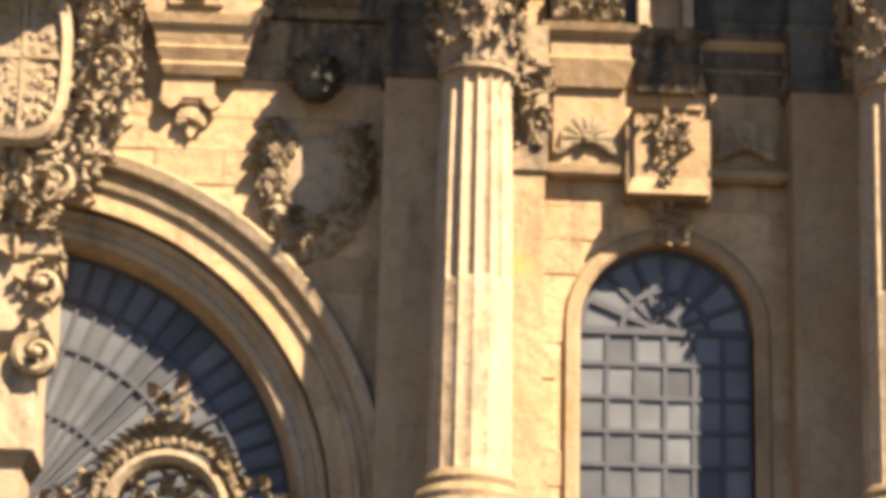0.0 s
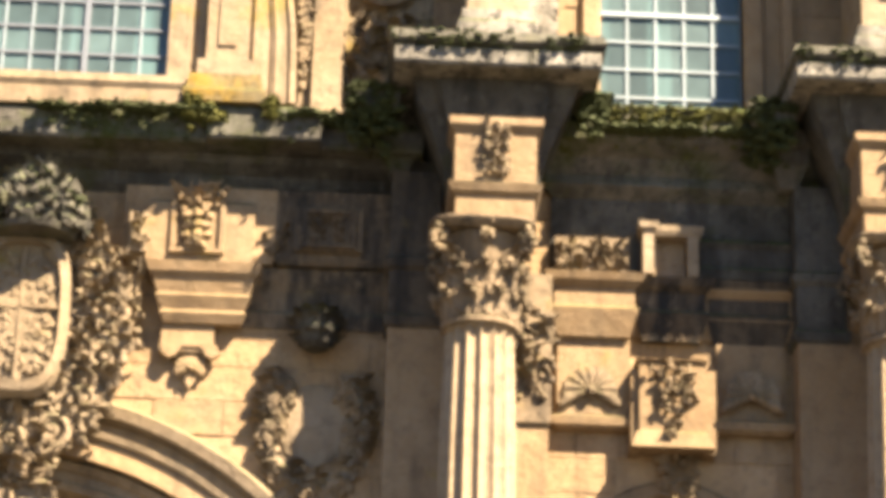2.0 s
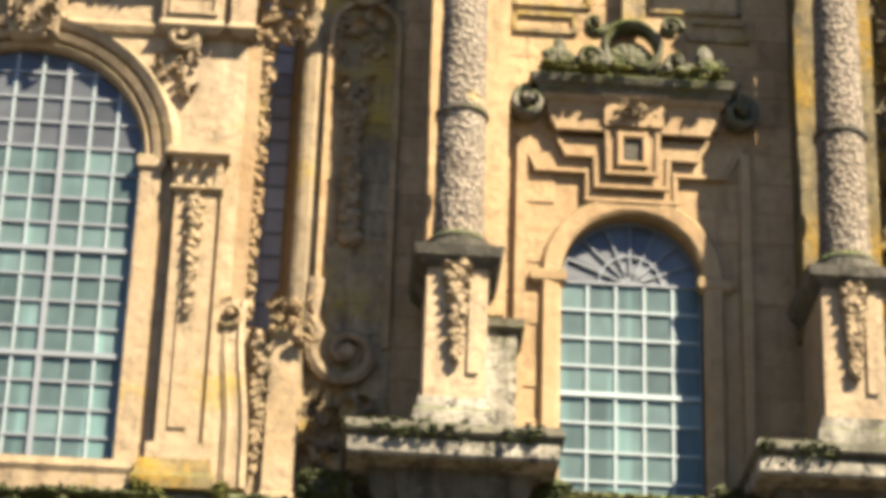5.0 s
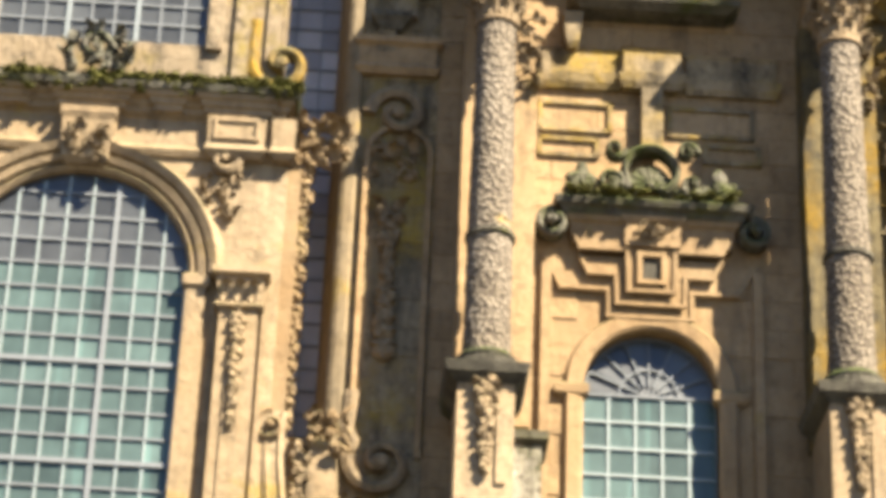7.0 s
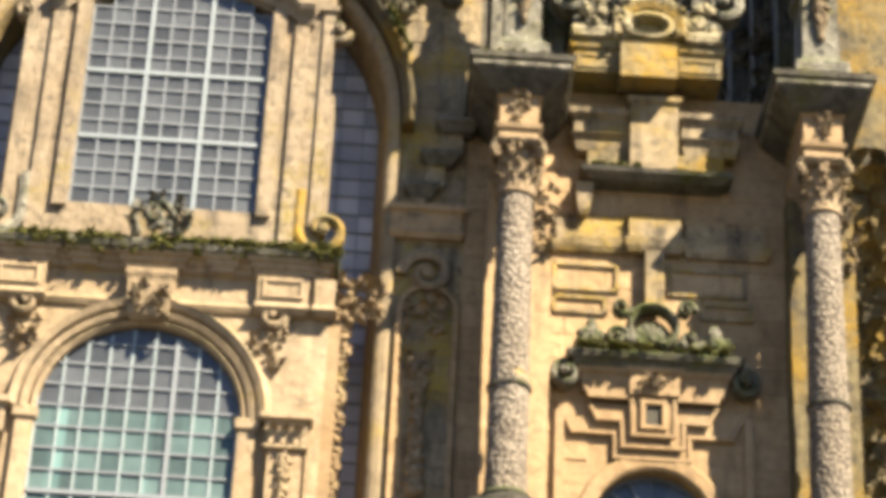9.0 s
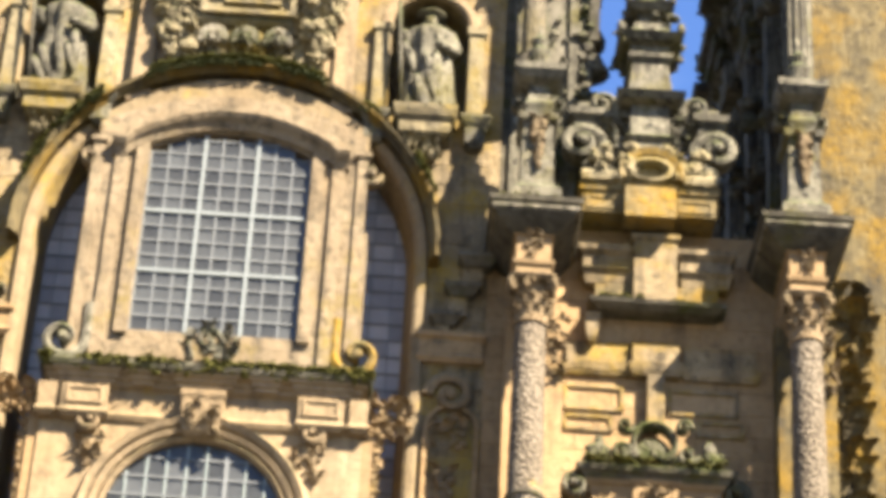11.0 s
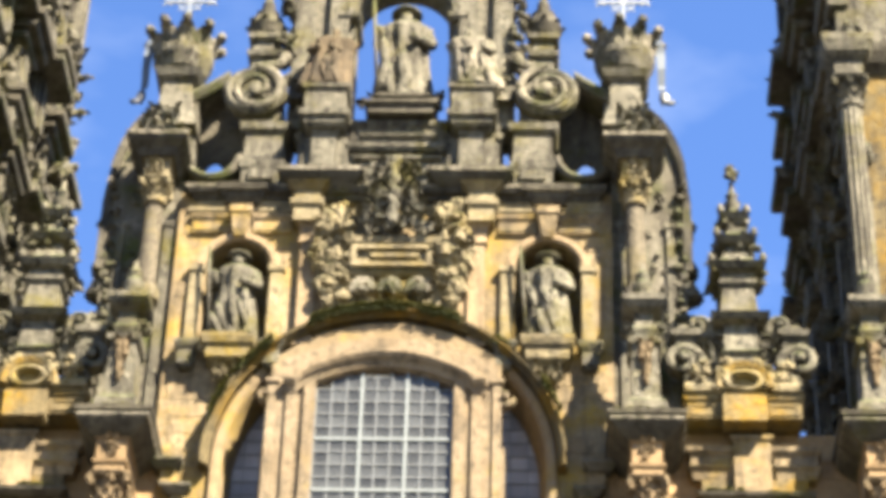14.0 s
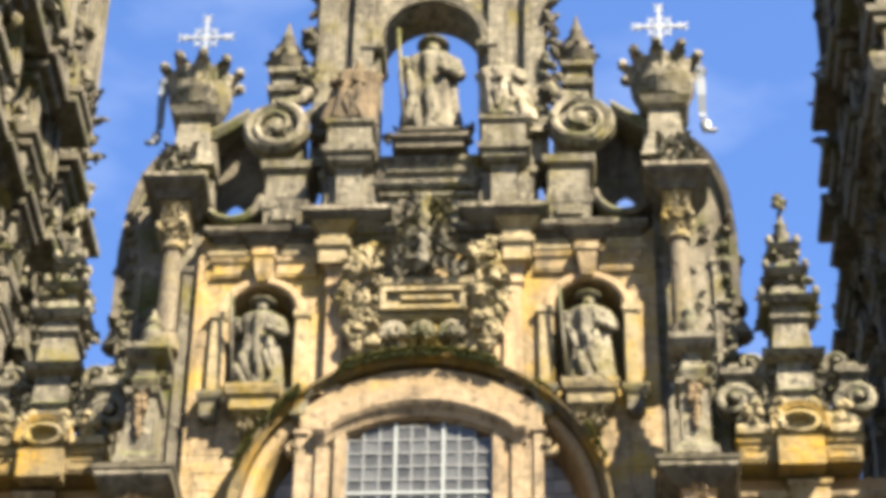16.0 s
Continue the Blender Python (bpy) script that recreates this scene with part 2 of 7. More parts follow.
SILVER = plain("pale_painted_iron", (0.105, 0.118, 0.135), 0.6, metal=0.0, amount=0.1)
# Base colour made pale in place of the sky reflected in the recess.
SKYGLASS = plain("sky_pale_glass", (0.19, 0.185, 0.19), 0.4, spec=0.25, trans=0.0, vary=0.3, grain=3, amount=0.3)
INTERIOR = plain("dim_interior_plaster", (0.12, 0.11, 0.1), 0.9)
# Unseen ground, kept darker than granite to cut light bounced onto the walls.
PAVING = stone("granite_paving", (0.05, 0.047, 0.042), (0.07, 0.065, 0.058), (0.03, 0.028, 0.025), soot=0.2)
YMOSS = plain("yellow_green_moss", (0.058, 0.055, 0.011), 0.85, spec=0.15, grain=4, amount=0.7)
VANE = plain("dull_grey_iron", (0.05, 0.062, 0.08), 0.8, metal=0.0, amount=0.2)
IRON = plain("weathered_iron", (0.03, 0.034, 0.042), 0.5, metal=0.3, amount=0.2)
GREEN = plain("moss_and_weed_leaf", (0.026, 0.03, 0.007), 0.8, spec=0.2, grain=5, amount=0.6)


# ---------- mesh helpers (world coordinates) ----------
CROWDED = {"foliage", "carving", "wreath", "rosette", "relief", "garland", "mask", "drop", "crest", "carved_edge", "spandrel_carving", "scrollwork",
           "shell_crest", "lower_carving", "carved_block", "crown", "side_capital", "ornament", "shell_carving", "scallop"}


def part(name, bm, material, parent, label="", smooth=False):
    """Link a bmesh, built in world coordinates, as one mesh under a thing or a part."""
    root = parent
    while root.parent:
        root = root.parent
    bmesh.ops.translate(bm, verts=bm.verts, vec=-root.location)
    me = bpy.data.meshes.new(name)
    bm.to_mesh(me)
    bm.free()
    me.materials.append(material)
    if smooth:
        me.polygons.foreach_set("use_smooth", [True] * len(me.polygons))
    ob = new(name, me)
    ob.parent = parent
    return tagged(ob, label, kind="stuff" if name in CROWDED else "")


def thing(name, loc, label, category, group="", kind=""):
    ob = new(name)
    ob.location = loc
    ob.empty_display_size = 0.2
    return tagged(ob, label, category, group, kind)


def solid(name, bm, material, label, category, kind="", smooth=False):
    me = bpy.data.meshes.new(name)
    bm.to_mesh(me)
    bm.free()
    me.materials.append(material)
    if smooth:
        me.polygons.foreach_set("use_smooth", [True] * len(me.polygons))
    return tagged(new(name, me), label, category, "", kind)


MIRROR = Matrix.Diagonal((-1, 1, 1, 1))


def mirrored(ob):
    return copy_thing(ob, MIRROR @ Matrix.Translation(ob.location))


def grid_faces(bm, rings, closed=True, caps=True):
    """Skin a list of vertex rings."""
    for a, b in zip(rings, rings[1:]):
        n = len(a)
        for i in range(n if closed else n - 1):
            j = (i + 1) % n
            try:
                bm.faces.new((a[i], a[j], b[j], b[i]))
            except ValueError:
                pass
    if caps and closed:
        bm.faces.new(list(reversed(rings[0])))
        bm.faces.new(rings[-1])


def box(bm, x0, x1, y0, y1, z0, z1):
    v = [[bm.verts.new((x, y, z)) for x, y in ((x0, y0), (x1, y0), (x1, y1), (x0, y1))] for z in (z0, z1)]
    grid_faces(bm, v)


def stack(bm, cx, hw, yf, yb, steps):
    """Rectangular loft: steps of (z, out) swell the plan by out to the sides and the front."""
    rings = []
    for z, o in steps:
        rings.append([bm.verts.new(p) for p in ((cx - hw - o, yf - o, z), (cx + hw + o, yf - o, z), (cx + hw + o, yb, z), (cx - hw - o, yb, z))])
    grid_faces(bm, rings)


def strip(bm, xs, lo, hi, y0, y1):
    """A slab standing on the plan line xs, between the height curves lo(x) and hi(x)."""
    rings = [[bm.verts.new(p) for p in ((x, y0, lo(x)), (x, y0, hi(x)), (x, y1, hi(x)), (x, y1, lo(x)))] for x in xs]
    grid_faces(bm, rings)


def span(a, b, n):
    return [a + (b - a) * i / n for i in range(n + 1)]


def arched_wall(bm, x0, x1, z0, z1, cx, hw, zb, zs, y0, y1, rise=None):
    """Wall slab with one arched opening through it."""
    rise = rise or hw
    flat = lambda z: (lambda x: z)
    if zb > z0:
        strip(bm, [cx - hw, cx + hw], flat(z0), flat(zb), y0, y1)
    strip(bm, [x0, cx - hw], flat(z0), flat(z1), y0, y1)
    strip(bm, [cx + hw, x1], flat(z0), flat(z1), y0, y1)
    xs = [cx - hw * math.cos(math.pi * i / 40) for i in range(41)]
    strip(bm, xs, lambda x: zs + rise * math.sqrt(max(0.0, 1 - ((x - cx) / hw) ** 2)), flat(z1), y0, y1)


def arch_sweep(bm, cx, zs, R, zb, prof, n=36, a0=0.0, a1=180.0, jambs=True, squash=1.0):
    """Sweep a closed profile of (offset outward, y) along jamb, arch and jamb."""
    path = []
    if jambs:
        path.append((cx + R, zb, 1, 0))
    for i in range(n + 1):
        a = radians(a0 + (a1 - a0) * i / n)
        path.append((cx + R * math.cos(a), zs + R * math.sin(a) * squash, math.cos(a), math.sin(a)))
    if jambs:
        path.append((cx - R, zb, -1, 0))
    rings = [[bm.verts.new((x + o * nx, y, z + o * nz)) for o, y in prof] for x, z, nx, nz in path]
    grid_faces(bm, rings)


def lathe(bm, cx, cy, prof, n=24, wob=0.0, a0=0.0, a1=360.0):
    rings = []
    full = abs(a1 - a0) > 359
    for z, r in prof:
        k = n if full else n + 1
        rings.append([bm.verts.new((cx + r * math.cos(t), cy + r * math.sin(t), z)) for t in (radians(a0 + (a1 - a0) * i / n) for i in range(k))])
    grid_faces(bm, rings, closed=full, caps=full)


def fluted(bm, cx, cy, prof, flutes=16, seg=8, depth=0.14):
    n = flutes * seg
    rings = []
    for z, r, d in prof:
        ring = []
        for i in range(n):
            t = 2 * math.pi * i / n
            s = abs(math.sin(flutes * t / 2)) ** 0.7
            q = r * (1 - depth * d * s)
            ring.append(bm.verts.new((cx + q * math.cos(t), cy + q * math.sin(t), z)))
        rings.append(ring)
    grid_faces(bm, rings)


ICO = None


def lump(bm, p, size, turn=None, rough=0.25):
    """A carved lump: a low ball, squashed, turned and made uneven."""
    global ICO
    if ICO is None:
        t = bmesh.new()
        bmesh.ops.create_icosphere(t, subdivisions=2, radius=1)
        t.verts.index_update()
        ICO = ([v.co.copy() for v in t.verts], [[v.index for v in f.verts] for f in t.faces])
        t.free()
    m = (turn or Euler((random.uniform(0, 6), random.uniform(0, 6), random.uniform(0, 6)))).to_matrix()
    s = Vector(size) if not isinstance(size, (int, float)) else Vector((size, size * 0.7, size * 0.6))
    off = Vector((random.uniform(0, 50), random.uniform(0, 50), random.uniform(0, 50)))
    vs = []
    for c in ICO[0]:
        k = 1 + rough * noise.noise(c * 1.7 + off)
        vs.append(bm.verts.new(Vector(p) + m @ Vector((c.x * s.x * k, c.y * s.y * k, c.z * s.z * k))))
    for f in ICO[1]:
        bm.faces.new([vs[i] for i in f])


def leaf(bm, p, out, h, w, curl=0.5, up=1.0):
    """An acanthus leaf: a ribbed blade rising from p, bending over along the direction out."""
    p, out = Vector(p), Vector(out).normalized()
    side = out.cross(Vector((0, 0, 1)))
    if side.length < 0.1:
        side = Vector((1, 0, 0))
    side.normalize()
    rows = 6
    back, front = [], []
    for i in range(rows + 1):
        t = i / rows
        bend = curl * h * t * t * (1.0 if t < 0.8 else 1.15)
        z = up * h * (t - 0.45 * max(0, t - 0.6) ** 1.2 * 2)
        wd = w * (0.55 + 0.75 * math.sin(math.pi * (0.15 + 0.7 * t))) * (1 - 0.55 * t * t) * (1 + 0.2 * (i % 2))
        c = p + out * bend + Vector((0, 0, z))
        row = []
        for k, q in ((-1, 0.0), (-0.5, 0.16), (0, 0.05), (0.5, 0.16), (1, 0.0)):
            row.append(bm.verts.new(c + side * wd * 0.5 * k + out * w * q))
        front.append(row)
        back.append([bm.verts.new(c - out * 0.04 + side * wd * 0.45 * k) for k in (1, 0.5, 0, -0.5, -1)])
    rings = [a + b for a, b in zip(front, back)]
    grid_faces(bm, rings)


def volute(bm, cx, cz, y, r, turns=1.6, width=0.2, thick=0.3, sense=1, start=0.0, tail=()):
    """A scroll in the plane of the wall: a band of the given width wound in, projecting by thick from y."""
    n = int(22 * turns)
    path = [(x, z) for x, z in tail]
    for i in range(n + 1):
        t = i / n
        a = start + sense * 2 * math.pi * turns * t
        q = r * (1 - 0.84 * t)
        path.append((cx + q * math.cos(a), cz + q * math.sin(a)))
    rings = []
    for i, (x, z) in enumerate(path):
        x0, z0 = path[max(0, i - 1)]
        x1, z1 = path[min(len(path) - 1, i + 1)]
        d = Vector((x1 - x0, z1 - z0))
        d.normalize()
        t = i / len(path)
        w = width * (1 - 0.6 * t) / 2
        nx, nz = -d.y * w, d.x * w
        yy = y - thick * (0.75 + 0.45 * t)
        rings.append([bm.verts.new(q) for q in ((x - nx, y, z - nz), (x - nx, yy, z - nz), (x, yy - 0.04, z), (x + nx, yy, z + nz), (x + nx, y, z + nz))])
    grid_faces(bm, rings)
    lump(bm, (cx, y - thick * 1.15, cz), (r * 0.24, thick * 0.3, r * 0.24), Euler((0, 0, 0)), 0.05)


def cluster(bm, inside, x0, x1, z0, z1, y, n, size, deep=0.12):
    """Carved foliage: curling leaves, buds and tendrils crowding a patch of wall."""
    k, tries = 0, 0
    while k < n * 2 and tries < n * 60:
        tries += 1
        x, z = random.uniform(x0, x1), random.uniform(z0, z1)
        if not inside(x, z):
            continue
        k += 1
        s = size * random.uniform(0.45, 0.95)
        r = random.random()
        yy = y - random.uniform(0, deep * 0.8)
        if r < 0.55:
            a = random.uniform(0, 6.28)
            leaf(bm, (x, yy, z), (0.9 * math.cos(a), -0.8, 0), s * random.uniform(1.5, 2.6) * random.choice((1, 1, -1)), s * 1.3, 0.7)
        elif r < 0.8:
            a = random.uniform(0, 6.28)
            lump(bm, (x, yy, z), (s * 1.3, s * 0.5, s * 0.32), Euler((0, a, 0)), 0.5)
        else:
            lump(bm, (x, yy, z), (s * 0.55, s * 0.5, s * 0.55), None, 0.4)


def drop(bm, cx, y, ztop, zbot, w, n=16):
    """A hanging drop of fruit and leaves that narrows downwards."""
    for i in range(n):
        t = i / (n - 1)
        wd = w * (1 - 0.8 * t)
        z = ztop + (zbot - ztop) * t
        if i % 3 == 0:
            leaf(bm, (cx - wd * 0.5, y, z), (-0.8, -0.7, 0), 0.1 + wd * 0.8, 0.08 + wd * 0.5, 0.7)
            leaf(bm, (cx + wd * 0.5, y, z), (0.8, -0.7, 0), 0.1 + wd * 0.8, 0.08 + wd * 0.5, 0.7)
        for _ in range(3):
            lump(bm, (cx + random.uniform(-wd, wd), y - random.uniform(0, 0.06), z + random.uniform(-0.05, 0.05)), (0.04 + wd * 0.3, 0.06, 0.05 + wd * 0.22), None, 0.5)


def shell(bm, cx, z, y, r):
    """A scallop of ribs fanning upwards."""
    for i in range(9):
        a = radians(-15 + 210 * i / 8)
        d = Vector((math.cos(a), 0, math.sin(a)))
        rings = []
        for t in (0.1, 0.45, 0.85, 1.02):
            c = Vector((cx, y, z)) + d * r * t
            w = 0.235 * r * t + 0.03
            s = Vector((-d.z, 0, d.x)) * w
            o = Vector((0, -0.16 * r * math.sin(math.pi * (0.2 + 0.7 * t)) - 0.03, 0))
            rings.append([bm.verts.new(q) for q in (c - s, c - s * 0.6 + o * 0.7, c + o, c + s * 0.6 + o * 0.7, c + s)])
        grid_faces(bm, rings)
    lump(bm, (cx, y - 0.08, z), (0.2 * r, 0.12 * r + 0.03, 0.2 * r))


def meander(bm, pts, w, d, y=0.0):
    """A raised fillet that follows a stepped line on the wall."""
    for i, ((x0, z0), (x1, z1)) in enumerate(zip(pts, pts[1:])):
        v = Vector((x1 - x0, z1 - z0)).normalized()
        n, e = Vector((-v.y, v.x)) * w / 2, v * w / 2
        a, b = Vector((x0, z0)) - e, Vector((x1, z1)) + e
        yy = y - d - 0.004 * (i % 2)
        rings = [[bm.verts.new((q.x, t, q.y)) for q in (a - n * k, b - n * k, b + n * k, a + n * k)] for t, k in ((y, 1.15), (yy + 0.03, 1.1), (yy, 0.75))]
        grid_faces(bm, rings)


def prism(bm, pts, y0, y1):
    """A plate on the wall with the outline pts (x, z)."""
    grid_faces(bm, [[bm.verts.new((x, y, z)) for x, z in pts] for y in (y0, y1)])


def weeds(name, x0, x1, y0, y1, z, n, size, label, droop=0.3, mat=None, place=None):
    """Moss cushions and small weeds along a ledge."""
    bm = bmesh.new()
    for _ in range(n):
        x, y = random.uniform(x0, x1), random.uniform(y0, y1)
        if place:
            z = place(x)
        if noise.noise(Vector((x * 1.3, y, z))) < -0.12:
            continue
        s = size * random.uniform(0.4, 1.2)
        lump(bm, (x, y, z), (s * 0.75, s * 0.6, s * 0.34), Euler((0, 0, random.uniform(0, 3))), 0.9)
        for _ in range(16):
            a, l = random.uniform(0, 6.28), s * random.uniform(0.25, 0.75)
            c = Vector((x + random.uniform(-0.5, 0.5) * s, y + random.uniform(-0.5, 0.3) * s, z + s * 0.1))
            tip = c + Vector((math.cos(a) * l * 0.6, math.sin(a) * l * 0.6 - droop * l * 0.4, l * random.uniform(-droop, 1.0)))
            sd = Vector((-math.sin(a), math.cos(a), 0.2)) * l * 0.2
            mid = (c + tip) / 2 + Vector((0, 0, l * 0.15))
            v = [bm.verts.new(q) for q in (c, mid - sd, tip, mid + sd)]
            bm.faces.new(v)
    return solid(name, bm, mat or GREEN, label, "plants", "stuff")


# ---------- the ground and the closed shell of the church ----------
bm = bmesh.new()
box(bm, -1500, 1500, -1500, 1500, -0.5, 0)
solid("ground", bm, PAVING, "grey granite paved square before the church", "ground", "structure")

# lower storey, centre: wall with the great lunette
bm = bmesh.new()
arched_wall(bm, -5.2, 5.2, 0, 22.55, 0, 4.2, 6.0, 14.35, 0, 1.6)
solid("wall_lower_centre", bm, WALL, "warm ashlar granite wall round the great lunette", "wall", "structure")
for side, nm in ((1, "south"), (-1, "north")):
    bm = bmesh.new()
    arched_wall(bm, min(side * 5.2, side * 14), max(side * 5.2, side * 14), 0, 23.2, side * 8.46, 1.13, 10.0, 17.08, 0, 1.6)
    solid("wall_lower_" + nm, bm, WALL, "warm ashlar granite side wall with an arched window", "wall", "structure")
    bm = bmesh.new()
    arched_wall(bm, min(side * 5.2, side * 11.6), max(side * 5.2, side * 11.6), 23.2, 35.3, side * 8.5, 0.99, 23.5, 26.9, 0, 1.6)
    solid("wall_upper_" + nm, bm, WALL, "ashlar granite wall of the upper side bay", "wall", "structure")

# upper storey, centre: tall arched recess, niches and gable
GABLE_Z = 42.35
bm = bmesh.new()
flat = lambda z: (lambda x: z)
for s in (-1, 1):
    a, b = sorted((s * 3.75, s * 5.2))
    strip(bm, [a, b], flat(22.55), flat(37.7), 0, 1.6)
    a, b = sorted((s * 5.2, s * 5.35))
    strip(bm, [a, b], flat(35.3), flat(GABLE_Z), 0, 1.6)
xs = [-3.75 * math.cos(math.pi * i / 48) for i in range(49)]
arch = lambda x: 34.36 + math.sqrt(max(0.0, 3.75 ** 2 - x * x))
strip(bm, [x for x in xs if x <= -2.4], arch, flat(37.7), 0, 1.6)
strip(bm, [x for x in xs if x >= 2.4], arch, flat(37.7), 0, 1.6)
inner = [-2.45] + [x for x in xs if -2.4 < x < 2.4] + [2.45]
strip(bm, inner, arch, flat(GABLE_Z), 0, 1.6)
solid("wall_upper_centre", bm, WALL2, "ashlar granite wall round a tall arched recess", "wall", "structure")
for s in (-1, 1):
    bm = bmesh.new()
    a, b = sorted((s * 2.45, s * 5.2))
    arched_wall(bm, a, b, 37.7, GABLE_Z, s * 3.78, 0.8, 37.75, 40.0, 0, 1.5)
    box(bm, a, b, 1.0, 1.5, 37.7, 41)
    solid("wall_gable_" + ("south" if s > 0 else "north"), bm, WALL2, "lichen-yellowed granite gable wall with a statue niche", "wall", "structure")

# flanks of the gable, sweeping up in a quarter curve
def gable_wing():
    t = thing("gable_buttress", (6.2, 0.4, 35.3), "grey granite gable buttress with a curved top and mossy edge", "buttress")
    bm = bmesh.new()
    pts = span(5.35, 7.15, 14)

    def top(x):
        u = (x - 5.35) / 1.8
        return 42.4 + 3.2 * math.sqrt(max(0, 1 - u ** 2.4)) - 0.3
    strip(bm, pts, flat(35.0), top, 0.15, 1.5)
    part("body", bm, MOSSY, t)
    bm = bmesh.new()
    rings = []
    for x in span(5.7, 7.15, 14):
        z = top(x)
        rings.append([bm.verts.new(p) for p in ((x + 0.02, 0.0, z - 0.1), (x + 0.14, -0.08, z + 0.08), (x + 0.14, 1.6, z + 0.08), (x + 0.02, 1.6, z - 0.1))])
    for z in (42.0, 41.0, 40.0):
        rings.append([bm.verts.new(p) for p in ((7.1, 0.0, z), (7.3, -0.08, z), (7.3, 1.6, z), (7.1, 1.6, z))])
    grid_faces(bm, rings)
    part("coping", bm, DARK, t, "blackened mossy coping")
    bm = bmesh.new()
    for z, w in ((40.3, 0.12), (39.6, 0.2), (41.6, 0.1), (38.6, 0.3)):
        lump(bm, (7.2, 0.5, z), (0.14 + w, 0.4, 0.3), Euler((0, 0, 0)), 0.5)
    part("ornament", bm, GREY, t)
    for x in (5.62, 6.78):
        bm = bmesh.new()
        stack(bm, x, 0.09, 0.06, 0.25, [(35.4, 0.03), (35.6, 0.0), (41.3, 0.0), (41.36, 0.04), (41.5, 0.05)])
        part("side_strip", bm, GREY, t)
    bm = bmesh.new()
    for z in span(36.2, 42.6, 26):
        lump(bm, (random.uniform(6.95, 7.2), random.uniform(0.0, 0.2), z), (random.uniform(0.08, 0.17), 0.12, random.uniform(0.1, 0.2)), None, 0.6)
    for k in range(46):
        lump(bm, (random.uniform(6.0, 6.65), 0.14, random.uniform(36.5, 42.6)), (random.uniform(0.05, 0.12), 0.07, random.uniform(0.06, 0.16)), None, 0.6)
    part("carving", bm, MOSSY, t)
    return t


mirrored(gable_wing())

# nave behind the front, closed and dim
bm = bmesh.new()
box(bm, -11, 11, 9.0, 9.4, 0, 35.2)
box(bm, -11, -10.6, 1.6, 9.0, 0, 35.2)
box(bm, 10.6, 11, 1.6, 9.0, 0, 35.2)
box(bm, -11, -5.0, 1.6, 9.4, 35.2, 35.4)
box(bm, 5.0, 11, 1.6, 9.4, 35.2, 35.4)
box(bm, -5.3, -5.0, 1.6, 9.4, 35.4, 38.4)
box(bm, 5.0, 5.3, 1.6, 9.4, 35.4, 38.4)
box(bm, -5.0, 5.0, 9.0, 9.4, 35.2, 38.4)
box(bm, -5.3, 5.3, 1.6, 9.4, 38.4, 38.6)
solid("wall_nave", bm, INTERIOR, "dim plastered nave walls behind the windows", "wall", "structure")


# ---------- windows ----------
def pane_mesh(w, h):
    me = bpy.data.meshes.new("pane")
    bm = bmesh.new()
    box(bm, -w / 2, w / 2, -0.006, 0.006, -h / 2, h / 2)
    bm.to_mesh(me)
    bm.free()
    return me


def glazing(win, x0, x1, z0, z1, y, nx, nz, glass, bars, bw=0.045, inside=None, thick=(), thick_w=0.09, tilt=0.025, zglass2=None, glass2=None, cross=None, thin=None):
    """Rectangular lights: each pane its own piece, slightly out of true, held by crossing bars."""
    w, h = (x1 - x0) / nx, (z1 - z0) / nz
    me = pane_mesh(w, h)
    me.materials.append(glass)
    me2 = None
    if glass2:
        me2 = pane_mesh(w, h)
        me2.materials.append(glass2)
    for i in range(nx):
        for k in range(nz):
            x, z = x0 + (i + 0.5) * w, z0 + (k + 0.5) * h
            if inside and not inside(x, z):
                continue
            ob = new("pane", me2 if (glass2 and z > zglass2) else me)
            ob.parent = win
            ob.matrix_basis = Matrix.Translation(Vector((x, y, z)) - win.location) @ Euler((random.uniform(-tilt, tilt), 0, random.uniform(-tilt, tilt))).to_matrix().to_4x4()

    def vert_range(x):
        zs = [z for z in span(z0, z1, 60) if not inside or inside(x, z)]
        return (min(zs), max(zs)) if zs else None

    def hor_range(z):
        xs = [x for x in span(x0, x1, 60) if not inside or inside(x, z)]
        return (min(xs), max(xs)) if xs else None
    upright, level, strong = bmesh.new(), bmesh.new(), bmesh.new()
    for i in range(nx + 1):
        r = vert_range(x0 + i * w)
        if r:
            heavy = ("v", i) in thick
            b = thick_w if heavy else bw
            box(strong if heavy else upright, x0 + i * w - b / 2, x0 + i * w + b / 2, y - (0.05 if heavy else 0.035), y + 0.02, r[0], r[1])
    for k in range(nz + 1):
        r = hor_range(z0 + k * h)
        if r:
            heavy = ("h", k) in thick
            b = thick_w if heavy else bw
            box(strong if heavy else level, r[0], r[1], y - (0.055 if heavy else 0.04), y + 0.015, z0 + k * h - b / 2, z0 + k * h + b / 2)
    part("glazing_bars", upright, thin or bars, win)
    part("glazing_bars", level, thin or cross or bars, win)
    if thick:
        part("saddle_bars", strong, bars if thin else cross or bars, win)
    else:
        strong.free()


